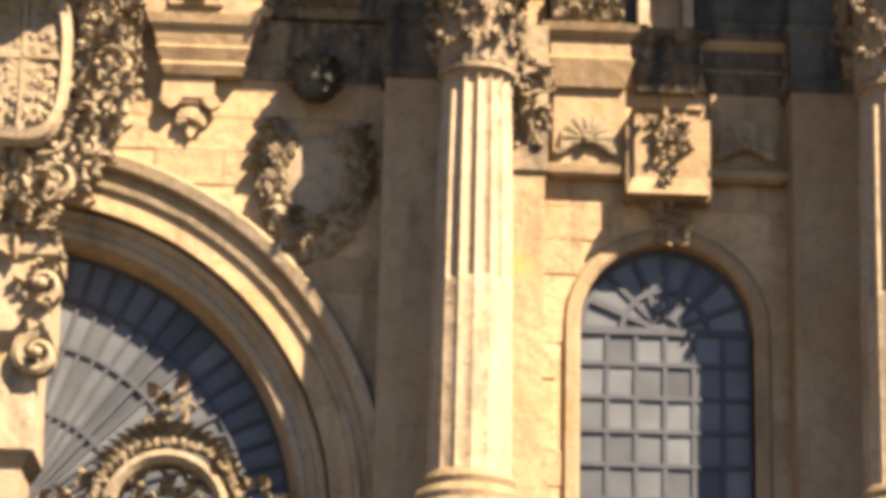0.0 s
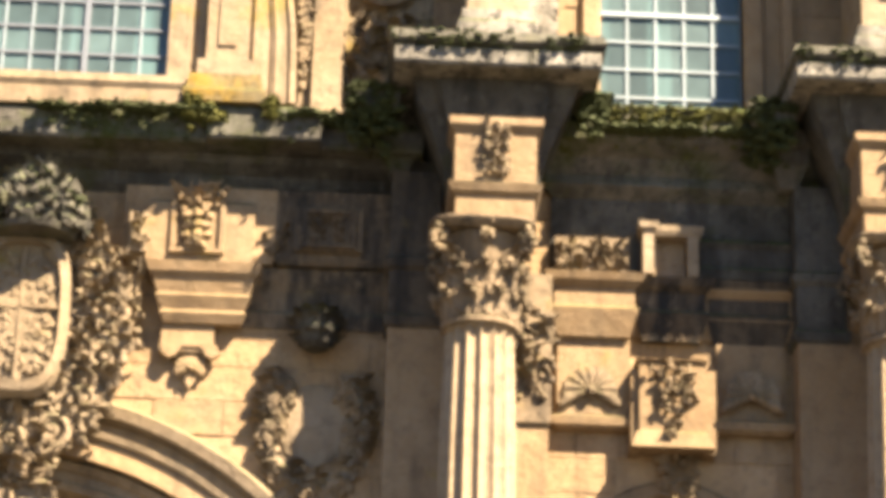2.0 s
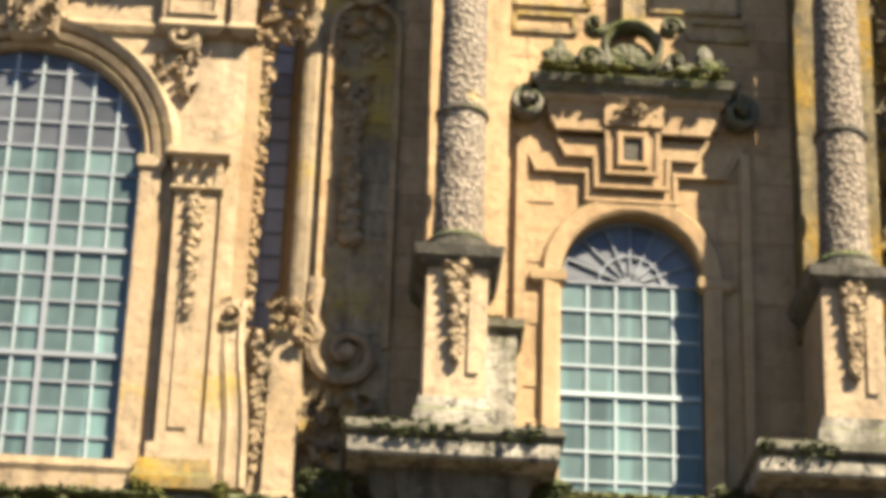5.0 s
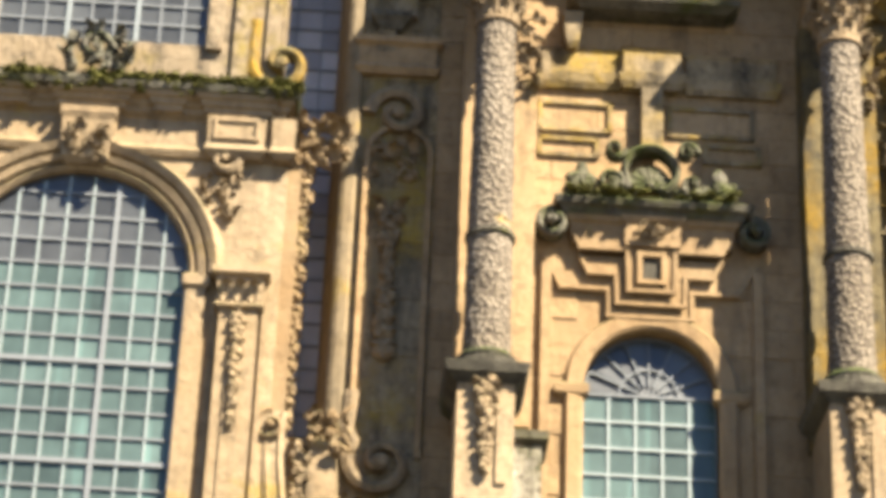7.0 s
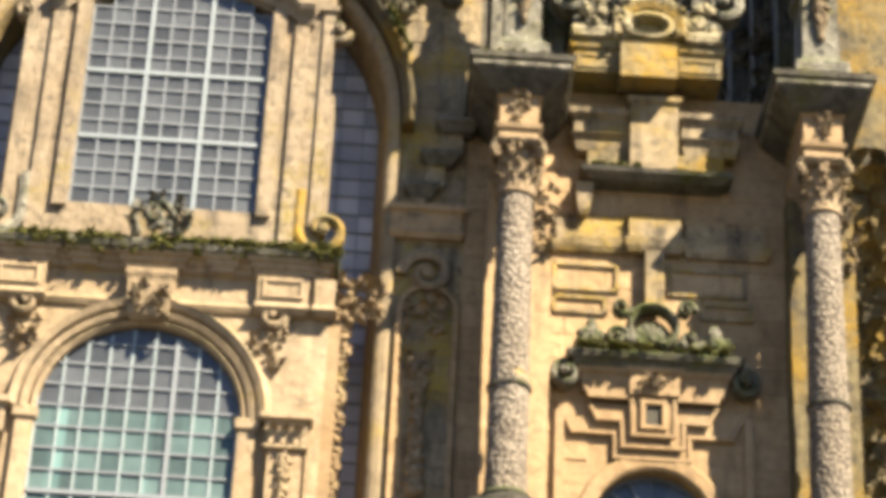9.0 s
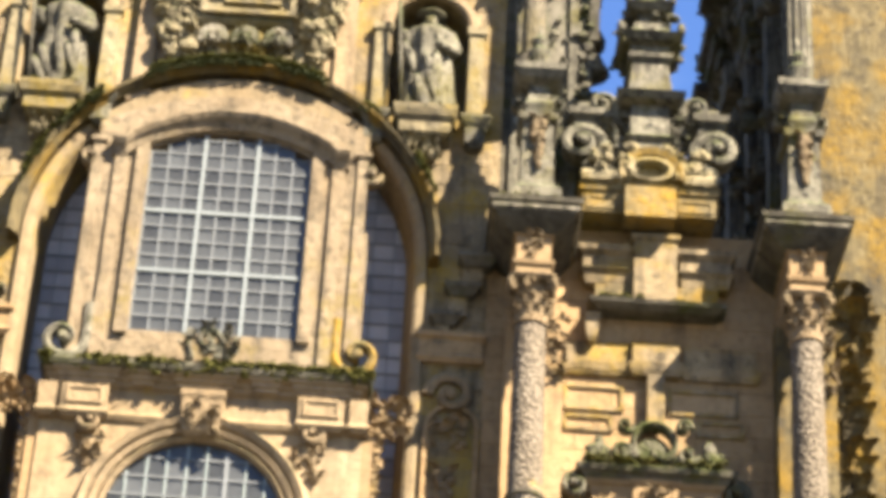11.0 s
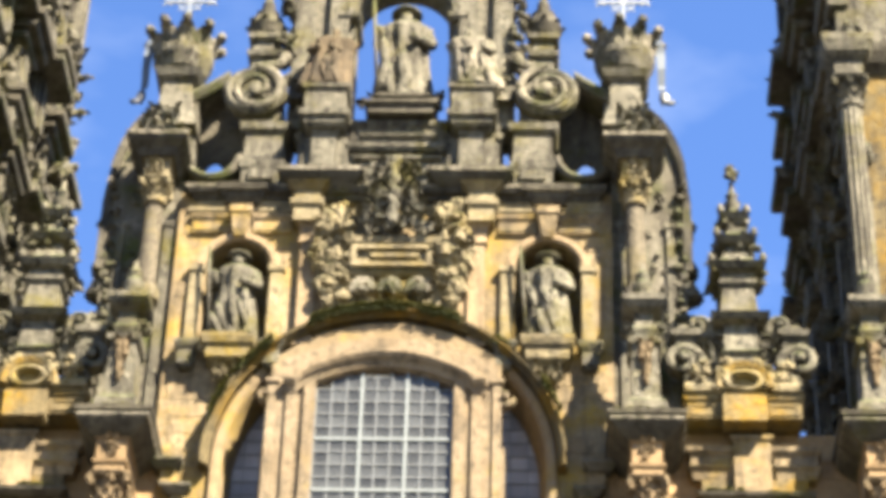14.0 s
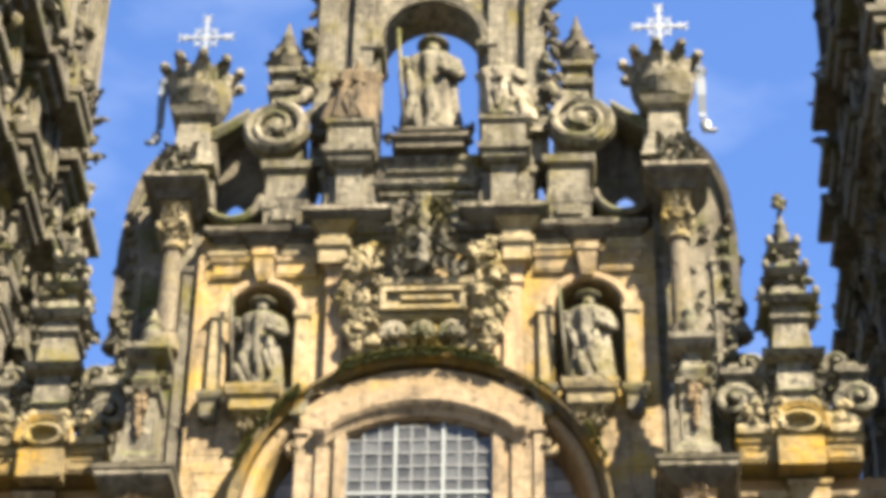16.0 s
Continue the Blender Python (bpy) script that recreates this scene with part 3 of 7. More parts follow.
def fanlight(win, cx, zs, r, y, spokes, rings, glass, bars, bw=0.05, hub=0.18, squash=1.0):
    for i in range(spokes):
        a0, a1 = math.pi * i / spokes, math.pi * (i + 1) / spokes
        bm = bmesh.new()
        pts = [(cx, zs)] + [(cx + r * math.cos(a), zs + r * math.sin(a) * squash) for a in span(a0, a1, 4)]
        dy = random.uniform(-0.012, 0.012)
        fr = [bm.verts.new((x, y + dy + 0.01 * (k % 2), z)) for k, (x, z) in enumerate(pts)]
        bk = [bm.verts.new((x, y + dy + 0.03, z)) for x, z in pts]
        grid_faces(bm, [fr, bk])
        part("pane", bm, glass, win)
    bm = bmesh.new()
    for i in range(1, spokes):
        a = math.pi * i / spokes
        d = Vector((math.cos(a), 0, math.sin(a) * squash))
        s = Vector((-d.z, 0, d.x)) * bw / 2
        c0, c1 = Vector((cx, y, zs)) + d * hub, Vector((cx, y, zs)) + d * r
        rings_ = [[bm.verts.new(q + Vector((0, o, 0))) for q, o in ((c - s, -0.04), (c + s, -0.04), (c + s, 0.02), (c - s, 0.02))] for c in (c0, c1)]
        grid_faces(bm, rings_)
    for q in rings:
        arch_sweep(bm, cx, zs, q * r, zs, [(-bw / 2, y - 0.045), (bw / 2, y - 0.045), (bw / 2, y + 0.02), (-bw / 2, y + 0.02)], n=28, jambs=False, squash=squash)
    box(bm, cx - r, cx + r, y - 0.05, y + 0.02, zs - bw * 0.7, zs + bw * 0.7)
    part("fan_bars", bm, bars, win)


def window(name, loc, label):
    return thing(name, loc, label, "window", "", "structure")


# great lunette
w = window("window_1", (0, 0.9, 10), "great arched lunette window with dark radiating bars and dusty panes")
R = 3.75
glazing(w, -3.75, 3.75, 8.0, 14.35, 0.7, 17, 13, DUSTY, LEAD, 0.045)
fanlight(w, 0, 14.35, R, 0.7, 36, (0.16, 0.42, 0.66, 0.83, 0.98), DUSTY, LEAD, 0.05)
# side windows, lower and upper
for i, s in enumerate((1, -1)):
    w = window("window_%d" % (2 + i), (s * 8.46, 0.5, 10), "round-headed lower window with dark glazing bars")
    cx = s * 8.46
    glazing(w, cx - 1.13, cx + 1.13, 10.4, 17.08, 0.22, 6, 15, DUSTY, LEAD, 0.06)
    fanlight(w, cx, 17.08, 1.12, 0.22, 8, (0.5, 0.97), DUSTY, LEAD, 0.07)
    w = window("window_%d" % (4 + i), (s * 8.5, 0.4, 23.7), "round-headed upper window with white glazing bars")
    cx = s * 8.5
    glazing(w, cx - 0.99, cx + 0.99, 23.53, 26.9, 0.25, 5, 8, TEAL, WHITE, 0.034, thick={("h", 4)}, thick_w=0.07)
    fanlight(w, cx, 26.9, 0.98, 0.25, 8, (0.45, 0.97), GLASS, GREYBAR, 0.022)
# large central window of the upper storey
w = window("window_6", (0, -0.1, 23.4), "large round-headed window with white bars and greenish panes")
inside = lambda x, z: z < 28.0 or x * x + (z - 28.0) ** 2 < 1.68 ** 2
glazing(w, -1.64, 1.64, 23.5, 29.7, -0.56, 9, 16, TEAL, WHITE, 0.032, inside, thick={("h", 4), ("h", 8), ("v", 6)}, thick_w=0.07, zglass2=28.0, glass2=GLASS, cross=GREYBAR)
# top window
w = window("window_7", (0, -0.1, 32.0), "tall segment-headed window with pale bars and grey panes")
inside = lambda x, z: z < 36.2 or z < 36.62 - 0.17 * x * x
glazing(w, -1.58, 1.58, 32.0, 36.8, -0.54, 9, 14, GLASS, PALEBAR, 0.03, inside, thick={("h", 4), ("h", 8), ("v", 3), ("v", 6)}, thick_w=0.07, thin=GREYBAR)
# tall glazed recess behind the centrepiece
w = window("window_8", (0, 0.9, 24), "tall arched recess glazed behind the stone centrepiece")
inside = lambda x, z: abs(x) > 1.9 and (z < 34.36 or x * x + (z - 34.36) ** 2 < 3.8 ** 2)
glazing(w, -3.75, 3.75, 24.0, 38.2, 0.9, 18, 38, SKYGLASS, GREYBAR, 0.025, inside)

# ---------- arch mouldings ----------
def moulding(name, loc, label, mat, *args, **kw):
    bm = bmesh.new()
    arch_sweep(bm, *args, **kw)
    ob = solid(name, bm, mat, label, "moulding", "structure")
    return ob


moulding("trim", None, "deep stepped arch moulding of sunlit granite", PALE, 0, 14.35, 4.2, 6.0,
         [(-0.02, 0.9), (-0.5, 0.9), (-0.5, 0.5), (-0.44, 0.34), (-0.4, 0.233), (-0.31, 0.213), (-0.27, 0.247), (-0.17, 0.233), (-0.14, 0.18), (-0.05, 0.13), (0.0, 0.213), (0.02, 0.12), (0.1, 0.02), (0.14, 0.0), (0.16, 0.14), (0.24, 0.12), (0.3, -0.06), (0.38, -0.08), (0.4, 0.1), (0.5, 0.08), (0.54, -0.1), (0.58, -0.18), (0.72, -0.22), (0.78, -0.1), (0.8, 0.0)], n=64)
for s in (1, -1):
    moulding("trim", None, "plain raised round arch moulding", WARM, s * 8.46, 17.08, 1.13, 10.0,
             [(0.0, 0.3), (0.0, -0.04), (0.04, -0.07), (0.18, -0.07), (0.22, -0.02), (0.22, 0.0)])
    moulding("trim", None, "plain raised round arch moulding with imposts", WARM, s * 8.5, 26.9, 0.99, 23.75,
             [(0.0, 0.3), (0.0, -0.05), (0.05, -0.08), (0.24, -0.1), (0.3, -0.03), (0.3, 0.0)])
    bm = bmesh.new()
    for q in (-1, 1):
        stack(bm, s * 8.5 + q * 1.17, 0.2, -0.06, 0.1, [(26.72, 0.0), (26.78, 0.05), (26.9, 0.06), (26.95, 0.02)])
    solid("trim", bm, WARM, "impost blocks under the window arch", "moulding", "structure")
moulding("trim", None, "broad splayed arch band of the tall recess", ARCHBAND, 0, 34.36, 3.75, 23.6,
         [(-0.14, 0.88), (-0.14, 0.7), (-0.1, 0.62), (0.0, 0.02), (0.04, -0.06), (0.1, -0.1), (0.22, -0.12), (0.27, -0.05), (0.27, 0.0)], n=56)
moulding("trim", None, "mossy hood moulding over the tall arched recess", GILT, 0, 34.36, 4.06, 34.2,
         [(-0.04, 0.0), (-0.04, -0.3), (0.03, -0.36), (0.08, -0.46), (0.14, -0.48), (0.17, -0.36), (0.17, 0.0)], n=56)

# ---------- the centrepiece in the tall recess ----------
def centrepiece():
    t = thing("window_centrepiece", (0, -0.5, 23.2), "pale granite two-storey window centrepiece with pilasters and scrolls", "window surround")
    bm = bmesh.new()
    xs1 = [-1.66 * math.cos(math.pi * i / 32) for i in range(33)]
    strip(bm, [-3.0] + xs1 + [3.0], lambda x: 28.0 + math.sqrt(max(0.0, 1.66 ** 2 - x * x)), flat(30.0), -0.6, 0.7)
    part("spandrel_wall", bm, PALE, t)
    for s in (-1, 1):
        bm = bmesh.new()
        box(bm, min(s * 1.66, s * 3.0), max(s * 1.66, s * 3.0), -0.6, 0.7, 23.2, 28.0)
        part("jamb_wall", bm, PALE, t)
    bm = bmesh.new()
    arch_sweep(bm, 0, 28.0, 1.66, 28.0, [(0, -0.3), (0, -0.68), (0.06, -0.74), (0.12, -0.67), (0.15, -0.76), (0.24, -0.8), (0.28, -0.71), (0.31, -0.82), (0.42, -0.88), (0.46, -0.78), (0.48, -0.72), (0.55, -0.6)], jambs=False, n=40)
    part("arch", bm, PALE, t)
    for s in (-1, 1):
        bm = bmesh.new()
        x = s * 2.45
        stack(bm, x, 0.28, -0.8, -0.5, [(23.5, 0.1), (23.75, 0.1), (23.8, 0.0), (27.45, 0.0)])
        box(bm, x - 0.12, x + 0.12, -0.83, -0.7, 24.0, 27.3)
        stack(bm, s * 1.8, 0.14, -0.72, -0.5, [(23.5, 0.0), (27.8, 0.0), (27.85, 0.05), (28.0, 0.06), (28.05, 0)])
        pl = part("pilaster", bm, PALE, t)
        bm = bmesh.new()
        stack(bm, x, 0.3, -0.82, -0.5, [(27.45, 0.0), (27.5, 0.06), (27.56, 0.02), (27.95, 0.04), (28.0, 0.12), (28.1, 0.12), (28.12, 0.0)])
        for k in range(3):
            leaf(bm, (x + (k - 1) * 0.2, -0.84, 27.55), (0, -1, 0), 0.4, 0.2, 0.4)
        part("capital", bm, PALE, pl, "carved capital")
        bm = bmesh.new()
        drop(bm, x, -0.81, 27.35, 25.6, 0.075, 22)
        part("drop", bm, PALE, pl)
        # outer carved edge with scroll foot
        bm = bmesh.new()
        box(bm, min(s * 3.0, s * 3.2), max(s * 3.0, s * 3.2), -0.55, 0.3, 25.6, 30.3)
        drop(bm, s * 3.25, -0.4, 30.2, 25.8, 0.1, 40)
        volute(bm, s * 3.02, 25.75, -0.45, 0.26, 1.3, 0.12, 0.2, s, math.pi / 2)
        cluster(bm, lambda x, z: True, min(s * 3.5, s * 4.1), max(s * 3.5, s * 4.1), 25.5, 26.1, -0.45, 16, 0.12, 0.25)
        cluster(bm, lambda x, z: True, min(s * 3.1, s * 3.9), max(s * 3.1, s * 3.9), 30.1, 30.8, -0.5, 30, 0.13, 0.2)
        part("carved_edge", bm, WARM, t, "carved foliage edge with a scroll foot")
        bm = bmesh.new()
        stack(bm, s * 3.78, 0.2, -0.42, 0.5, [(23.1, 0.04), (23.3, 0.03), (23.34, 0.0), (25.5, 0.0), (25.56, 0.04), (25.68, 0.05), (25.72, 0.0)])
        box(bm, min(s * 2.98, s * 3.6), max(s * 2.98, s * 3.6), -0.3, 0.4, 23.1, 25.7)
        part("foot_pier", bm, PALE, t)
        bm = bmesh.new()
        rings = []
        for z in span(23.3, 26.0, 22):
            q = (26.0 - z) / 2.7
            c = 3.1 + 0.1 * q - 0.07 * math.sin(q * 6.0) * (1 - q)
            w = 0.15 + 0.03 * q
            y = -0.56 - 0.06 * math.sin(q * 3.1)
            rings.append([bm.verts.new((s * (c + dx * w), yy, z)) for dx, yy in ((-1, -0.3), (-1, y), (-0.55, y - 0.04), (-0.4, y), (0.4, y), (0.55, y - 0.04), (1, y), (1, -0.3))])
        grid_faces(bm, rings)
        part("scroll_buttress", bm, PALE, t, "pale curved scroll buttress")
        bm = bmesh.new()
        drop(bm, s * 3.46, -0.4, 25.5, 23.6, 0.12, 20)
        part("drop", bm, CARVE, t)
        for x in (2.08, 2.82):
            bm = bmesh.new()
            stack(bm, s * x, 0.035, -0.66, -0.5, [(23.6, 0.0), (27.5, 0.0), (27.53, -0.02)])
            part("fillet", bm, PALE, t)
        # spandrel carving and small bracket in the frieze
        bm = bmesh.new()
        cluster(bm, lambda x, z: abs(x) + (z - 29.0) * 0.7 > 2.0, min(s * 1.75, s * 2.3), max(s * 1.75, s * 2.3), 29.0, 29.8, -0.62, 16, 0.1, 0.1)
        volute(bm, s * 2.05, 29.95, -0.62, 0.26, 1.2, 0.16, 0.15, -s, math.pi / 2)
        part("spandrel_carving", bm, CARVE, t)
    bm = bmesh.new()
    stack(bm, 0, 2.9, -0.65, 0.6, [(30.0, 0.0), (30.1, 0.05), (30.2, 0.0), (30.62, 0.0), (30.66, 0.06)])
    part("frieze", bm, PALE, t)
    for x, hw in ((-2.2, 0.42), (2.2, 0.42), (0, 0.4), (-2.9, 0.16), (2.9, 0.16)):
        bm = bmesh.new()
        stack(bm, x, hw, -0.8, -0.5, [(29.98, -0.04), (30.08, 0.05), (30.2, 0.0), (30.66, 0.02)])
        if hw > 0.3:
            meander(bm, [(x - hw * 0.75, 30.28), (x + hw * 0.75, 30.28), (x + hw * 0.75, 30.58), (x - hw * 0.75, 30.58), (x - hw * 0.75, 30.28)], 0.06, 0.05, -0.8)
        part("frieze_block", bm, PALE, t)
    bm = bmesh.new()
    stack(bm, 0, 0.32, -0.88, -0.5, [(29.7, -0.06), (29.78, 0.02), (30.4, 0.06), (30.5, 0.1), (30.6, 0.1)])
    cluster(bm, lambda x, z: True, -0.3, 0.3, 29.75, 30.3, -0.92, 18, 0.1, 0.1)
    part("keystone", bm, CARVE, t, "carved keystone")
    bm = bmesh.new()
    stack(bm, 0, 2.85, -0.68, 0.6, [(30.66, -0.02), (30.7, 0.05), (30.78, 0.06), (30.8, 0.1), (30.88, 0.12), (30.9, 0.17), (30.97, 0.19)])
    part("cornice", bm, PALE, t)
    for x, hw in ((-2.2, 0.5), (2.2, 0.5), (0, 0.5), (-1.15, 0.2), (1.15, 0.2)):
        bm = bmesh.new()
        stack(bm, x, hw, -0.8, -0.6, [(30.7, 0.0), (30.78, 0.02), (30.8, 0.06), (30.88, 0.08), (30.9, 0.13), (30.97, 0.15)])
        part("cornice_block", bm, PALE, t)
    bm = bmesh.new()
    stack(bm, 0, 2.85, -0.68, 0.6, [(30.97, 0.24), (31.06, 0.28), (31.08, 0.22), (31.16, 0.2), (31.2, 0.1)])
    for x, hw in ((-2.2, 0.5), (2.2, 0.5), (0, 0.5), (-1.15, 0.2), (1.15, 0.2)):
        stack(bm, x, hw, -0.8, -0.6, [(30.975, 0.19), (31.065, 0.23), (31.09, 0.17), (31.18, 0.14), (31.21, 0.0)])
    part("cornice_cap", bm, MOSSY, t, "mossy blackened cornice cap")
    bm = bmesh.new()
    cluster(bm, lambda x, z: (x / 0.55) ** 2 + ((z - 31.55) / 0.4) ** 2 < 1, -0.55, 0.55, 31.2, 31.9, -0.95, 26, 0.13, 0.15)
    volute(bm, 0, 31.6, -0.95, 0.26, 1.2, 0.12, 0.12)
    part("crest", bm, GREY, t)
    # upper stage
    bm = bmesh.new()
    for s in (-1, 1):
        a, b = sorted((s * 1.6, s * 2.62))
        box(bm, a, b, -0.6, 0.7, 31.2, 36.2)
        part("jamb_wall", bm, PALE2, t)
        bm = bmesh.new()
    xs2 = span(-2.62, 2.62, 30)
    strip(bm, xs2, lambda x: 36.62 - 0.17 * min(x * x, 2.5), lambda x: 37.55 - 0.11 * x * x, -0.6, 0.7)
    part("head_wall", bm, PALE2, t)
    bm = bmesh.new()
    strip(bm, span(-2.7, 2.7, 40), lambda x: 37.2 - 0.11 * x * x, lambda x: 34.36 + math.sqrt(3.85 ** 2 - x * x), -0.28, 0.6)
    part("cove", bm, ARCHBAND, t, "plain pale cove under the hood")
    bm = bmesh.new()
    box(bm, -1.6, 1.6, -0.6, 0.7, 31.2, 32.0)
    part("sill_wall", bm, PALE2, t)
    for s in (-1, 1):
        bm = bmesh.new()
        box(bm, min(s * 2.62, s * 2.8), max(s * 2.62, s * 2.8), -0.45, 0.5, 31.2, 34.6)
        part("side_wall", bm, PALE2, t)
    bm = bmesh.new()
    for s in (-1, 1):
        a, b = sorted((s * 1.62, s * 1.86))
        stack(bm, (a + b) / 2, 0.12, -0.7, -0.5, [(31.9, 0), (36.25, 0)])
        stack(bm, s * 2.15, 0.12, -0.68, -0.5, [(31.4, 0), (36.4, 0)])
        stack(bm, s * 2.62, 0.1, -0.66, -0.5, [(31.4, 0), (36.2, 0), (36.25, 0.06), (36.35, 0.06)])
    rings = []
    for x in span(-2.35, 2.35, 34):
        z = 36.75 - 0.16 * min(abs(x), 2.0) ** 2 - (0.12 if abs(x) > 2.0 else 0)
        rings.append([bm.verts.new((x, y, z + dz)) for y, dz in ((-0.55, -0.1), (-0.7, -0.08), (-0.76, 0.06), (-0.84, 0.14), (-0.9, 0.24), (-0.9, 0.32), (-0.72, 0.36), (-0.55, 0.36))])
    grid_faces(bm, rings)
    part("frame_moulding", bm, PALE2, t)
    for s in (-1, 1):
        bm = bmesh.new()
        volute(bm, s * 2.78, 31.7, -0.5, 0.46, 1.35, 0.2, 0.22, s, math.pi * 0.9 if s > 0 else 0.3, tail=[(s * 2.35, 32.5), (s * 2.33, 32.1)])
        part("side_scroll", bm, OCHRE if s > 0 else GREY, t, "yellow lichen-covered scroll" if s > 0 else "grey scroll")
        bm = bmesh.new()
        volute(bm, s * 2.75, 35.9, -0.4, 0.24, 1.4, 0.12, 0.25, -s, 0)
        part("small_scroll", bm, PALE2, t)
    return t


centrepiece()

# string course between the storeys, centre
def block_row(root, x0, x1, yf, yb, z0, z1, n, mat, uneven=0.03, out=0.0):
    """Separate ledge stones, end to end."""
    xs = span(x0, x1, n)
    for a, b in zip(xs, xs[1:]):
        d = random.uniform(-uneven, uneven)
        bm = bmesh.new()
        rings = [[bm.verts.new(p) for p in ((a + 0.006, y, z), (b - 0.006, y, z), (b - 0.006, yb, z), (a + 0.006, yb, z))]
                 for z, y in ((z0, yf + d + 0.03), (z0 + 0.04, yf + d), (z1 - 0.06, yf + d - out), (z1, yf + d + 0.04 - out))]
        grid_faces(bm, rings)
        part("ledge_stone", bm, mat, root)


def centre_ledge():
    t = thing("cornice_ledge", (0, -0.6, 22.5), "mossy blackened stone cornice below the large window", "cornice")
    # Dark moulding colour carries the shade that falls below the ledge stones.
    bm = bmesh.new()
    stack(bm, 0, 5.0, -0.05, 0.3, [(22.15, -0.05), (22.25, 0.05), (22.4, 0.1), (22.5, 0.3), (22.6, 0.36)])
    part("moulding", bm, DARK, t)
    block_row(t, -5.1, -3.7, -0.7, 0.3, 22.6, 22.95, 2, MOSSY)
    block_row(t, -3.7, -2.25, -0.92, 0.3, 22.62, 23.1, 2, MOSSY)
    block_row(t, -2.25, 2.25, -0.82, 0.3, 22.6, 23.05, 6, MOSSY)
    block_row(t, 2.25, 3.75, -0.92, 0.3, 22.62, 23.1, 2, MOSSY)
    block_row(t, 3.75, 5.1, -0.7, 0.3, 22.6, 22.95, 2, MOSSY)
    bm = bmesh.new()
    stack(bm, 0, 1.95, -0.85, 0.0, [(23.05, 0.0), (23.3, 0.0), (23.38, 0.04), (23.5, 0.0)])
    part("window_sill", bm, PALE, t)
    for s in (-1, 1):
        bm = bmesh.new()
        stack(bm, s * 2.45, 0.5, -0.98, 0.0, [(23.1, 0.04), (23.25, 0.05), (23.32, 0.0), (23.52, -0.03)])
        part("pilaster_foot", bm, OCHRE, t, "yellow lichen-covered pilaster foot")
    return t


centre_ledge()


# ---------- columns and their stacked order ----------
def capital_geo(bm, cx, cy, z0, z1, r, hw):
    """Composite capital: bell, two rings of curled acanthus, corner volutes, flower and hollow abacus."""
    h = z1 - z0
    lathe(bm, cx, cy, [(z0, r), (z0 + 0.03, r + 0.05), (z0 + 0.09, r + 0.05), (z0 + 0.12, r), (z0 + h * 0.6, r * 1.0), (z1 - 0.14, r * 1.18)], 20)
    for ring, (zz, hh, k) in enumerate(((z0 + 0.12, h * 0.36, 10), (z0 + h * 0.34, h * 0.36, 10))):
        for i in range(k):
            a = 2 * math.pi * (i + ring * 0.5) / k
            d = Vector((math.cos(a), math.sin(a), 0))
            foot = Vector((cx, cy, zz)) + d * r * 0.98
            leaf(bm, foot, d, hh, r * 0.66, 0.3)
            for q in (-1, 0, 1):
                side = Vector((-d.y, d.x, 0)) * q * r * 0.17
                lump(bm, foot + side + d * (hh * 0.36 - 0.05 * abs(q)) + Vector((0, 0, hh * (0.72 - 0.16 * abs(q)))), (r * 0.12, r * 0.07, r * 0.12), None, 0.9)
    for sx in (-1, 1):
        for sy in (-1, 1):
            d = Vector((sx, sy, 0)).normalized()
            leaf(bm, Vector((cx, cy, z1 - 0.16 - h * 0.36)) + d * r * 1.0, d, h * 0.34, r * 0.5, 0.6)
            for k in range(11):
                t = k / 10
                q = 0.17 * (1 - 0.75 * t) * h / 1.3
                lump(bm, Vector((cx, cy, 0)) + d * (hw * 1.2 + q * math.cos(8 * t + 1.6)) + Vector((0, 0, z1 - 0.28 * h / 1.3 + q * math.sin(8 * t + 1.6))), (0.055, 0.05, 0.045), None, 0.5)
    for a in (0.0, 0.5, 1.0, 1.5):
        d = Vector((math.cos(math.pi * a), math.sin(math.pi * a), 0))
        for _ in range(7):
            lump(bm, Vector((cx, cy, z1 - random.uniform(0.0, 0.3))) + d * hw * 0.92 + Vector((-d.y, d.x, 0)) * random.uniform(-0.13, 0.13), (0.07, 0.04, 0.05), None, 0.8)
    rings = []
    for z, o in ((z1 - 0.12, -0.05), (z1 - 0.08, 0.0), (z1 - 0.03, 0.04), (z1, 0.04)):
        ring = []
        for i in range(32):
            a = 2 * math.pi * i / 32
            q = (hw + o) * (1.0 + 0.2 * abs(math.sin(2 * a)) ** 3) * 0.98
            ring.append(bm.verts.new((cx + q * math.cos(a), cy + q * math.sin(a), z)))
        rings.append(ring)
    grid_faces(bm, rings)


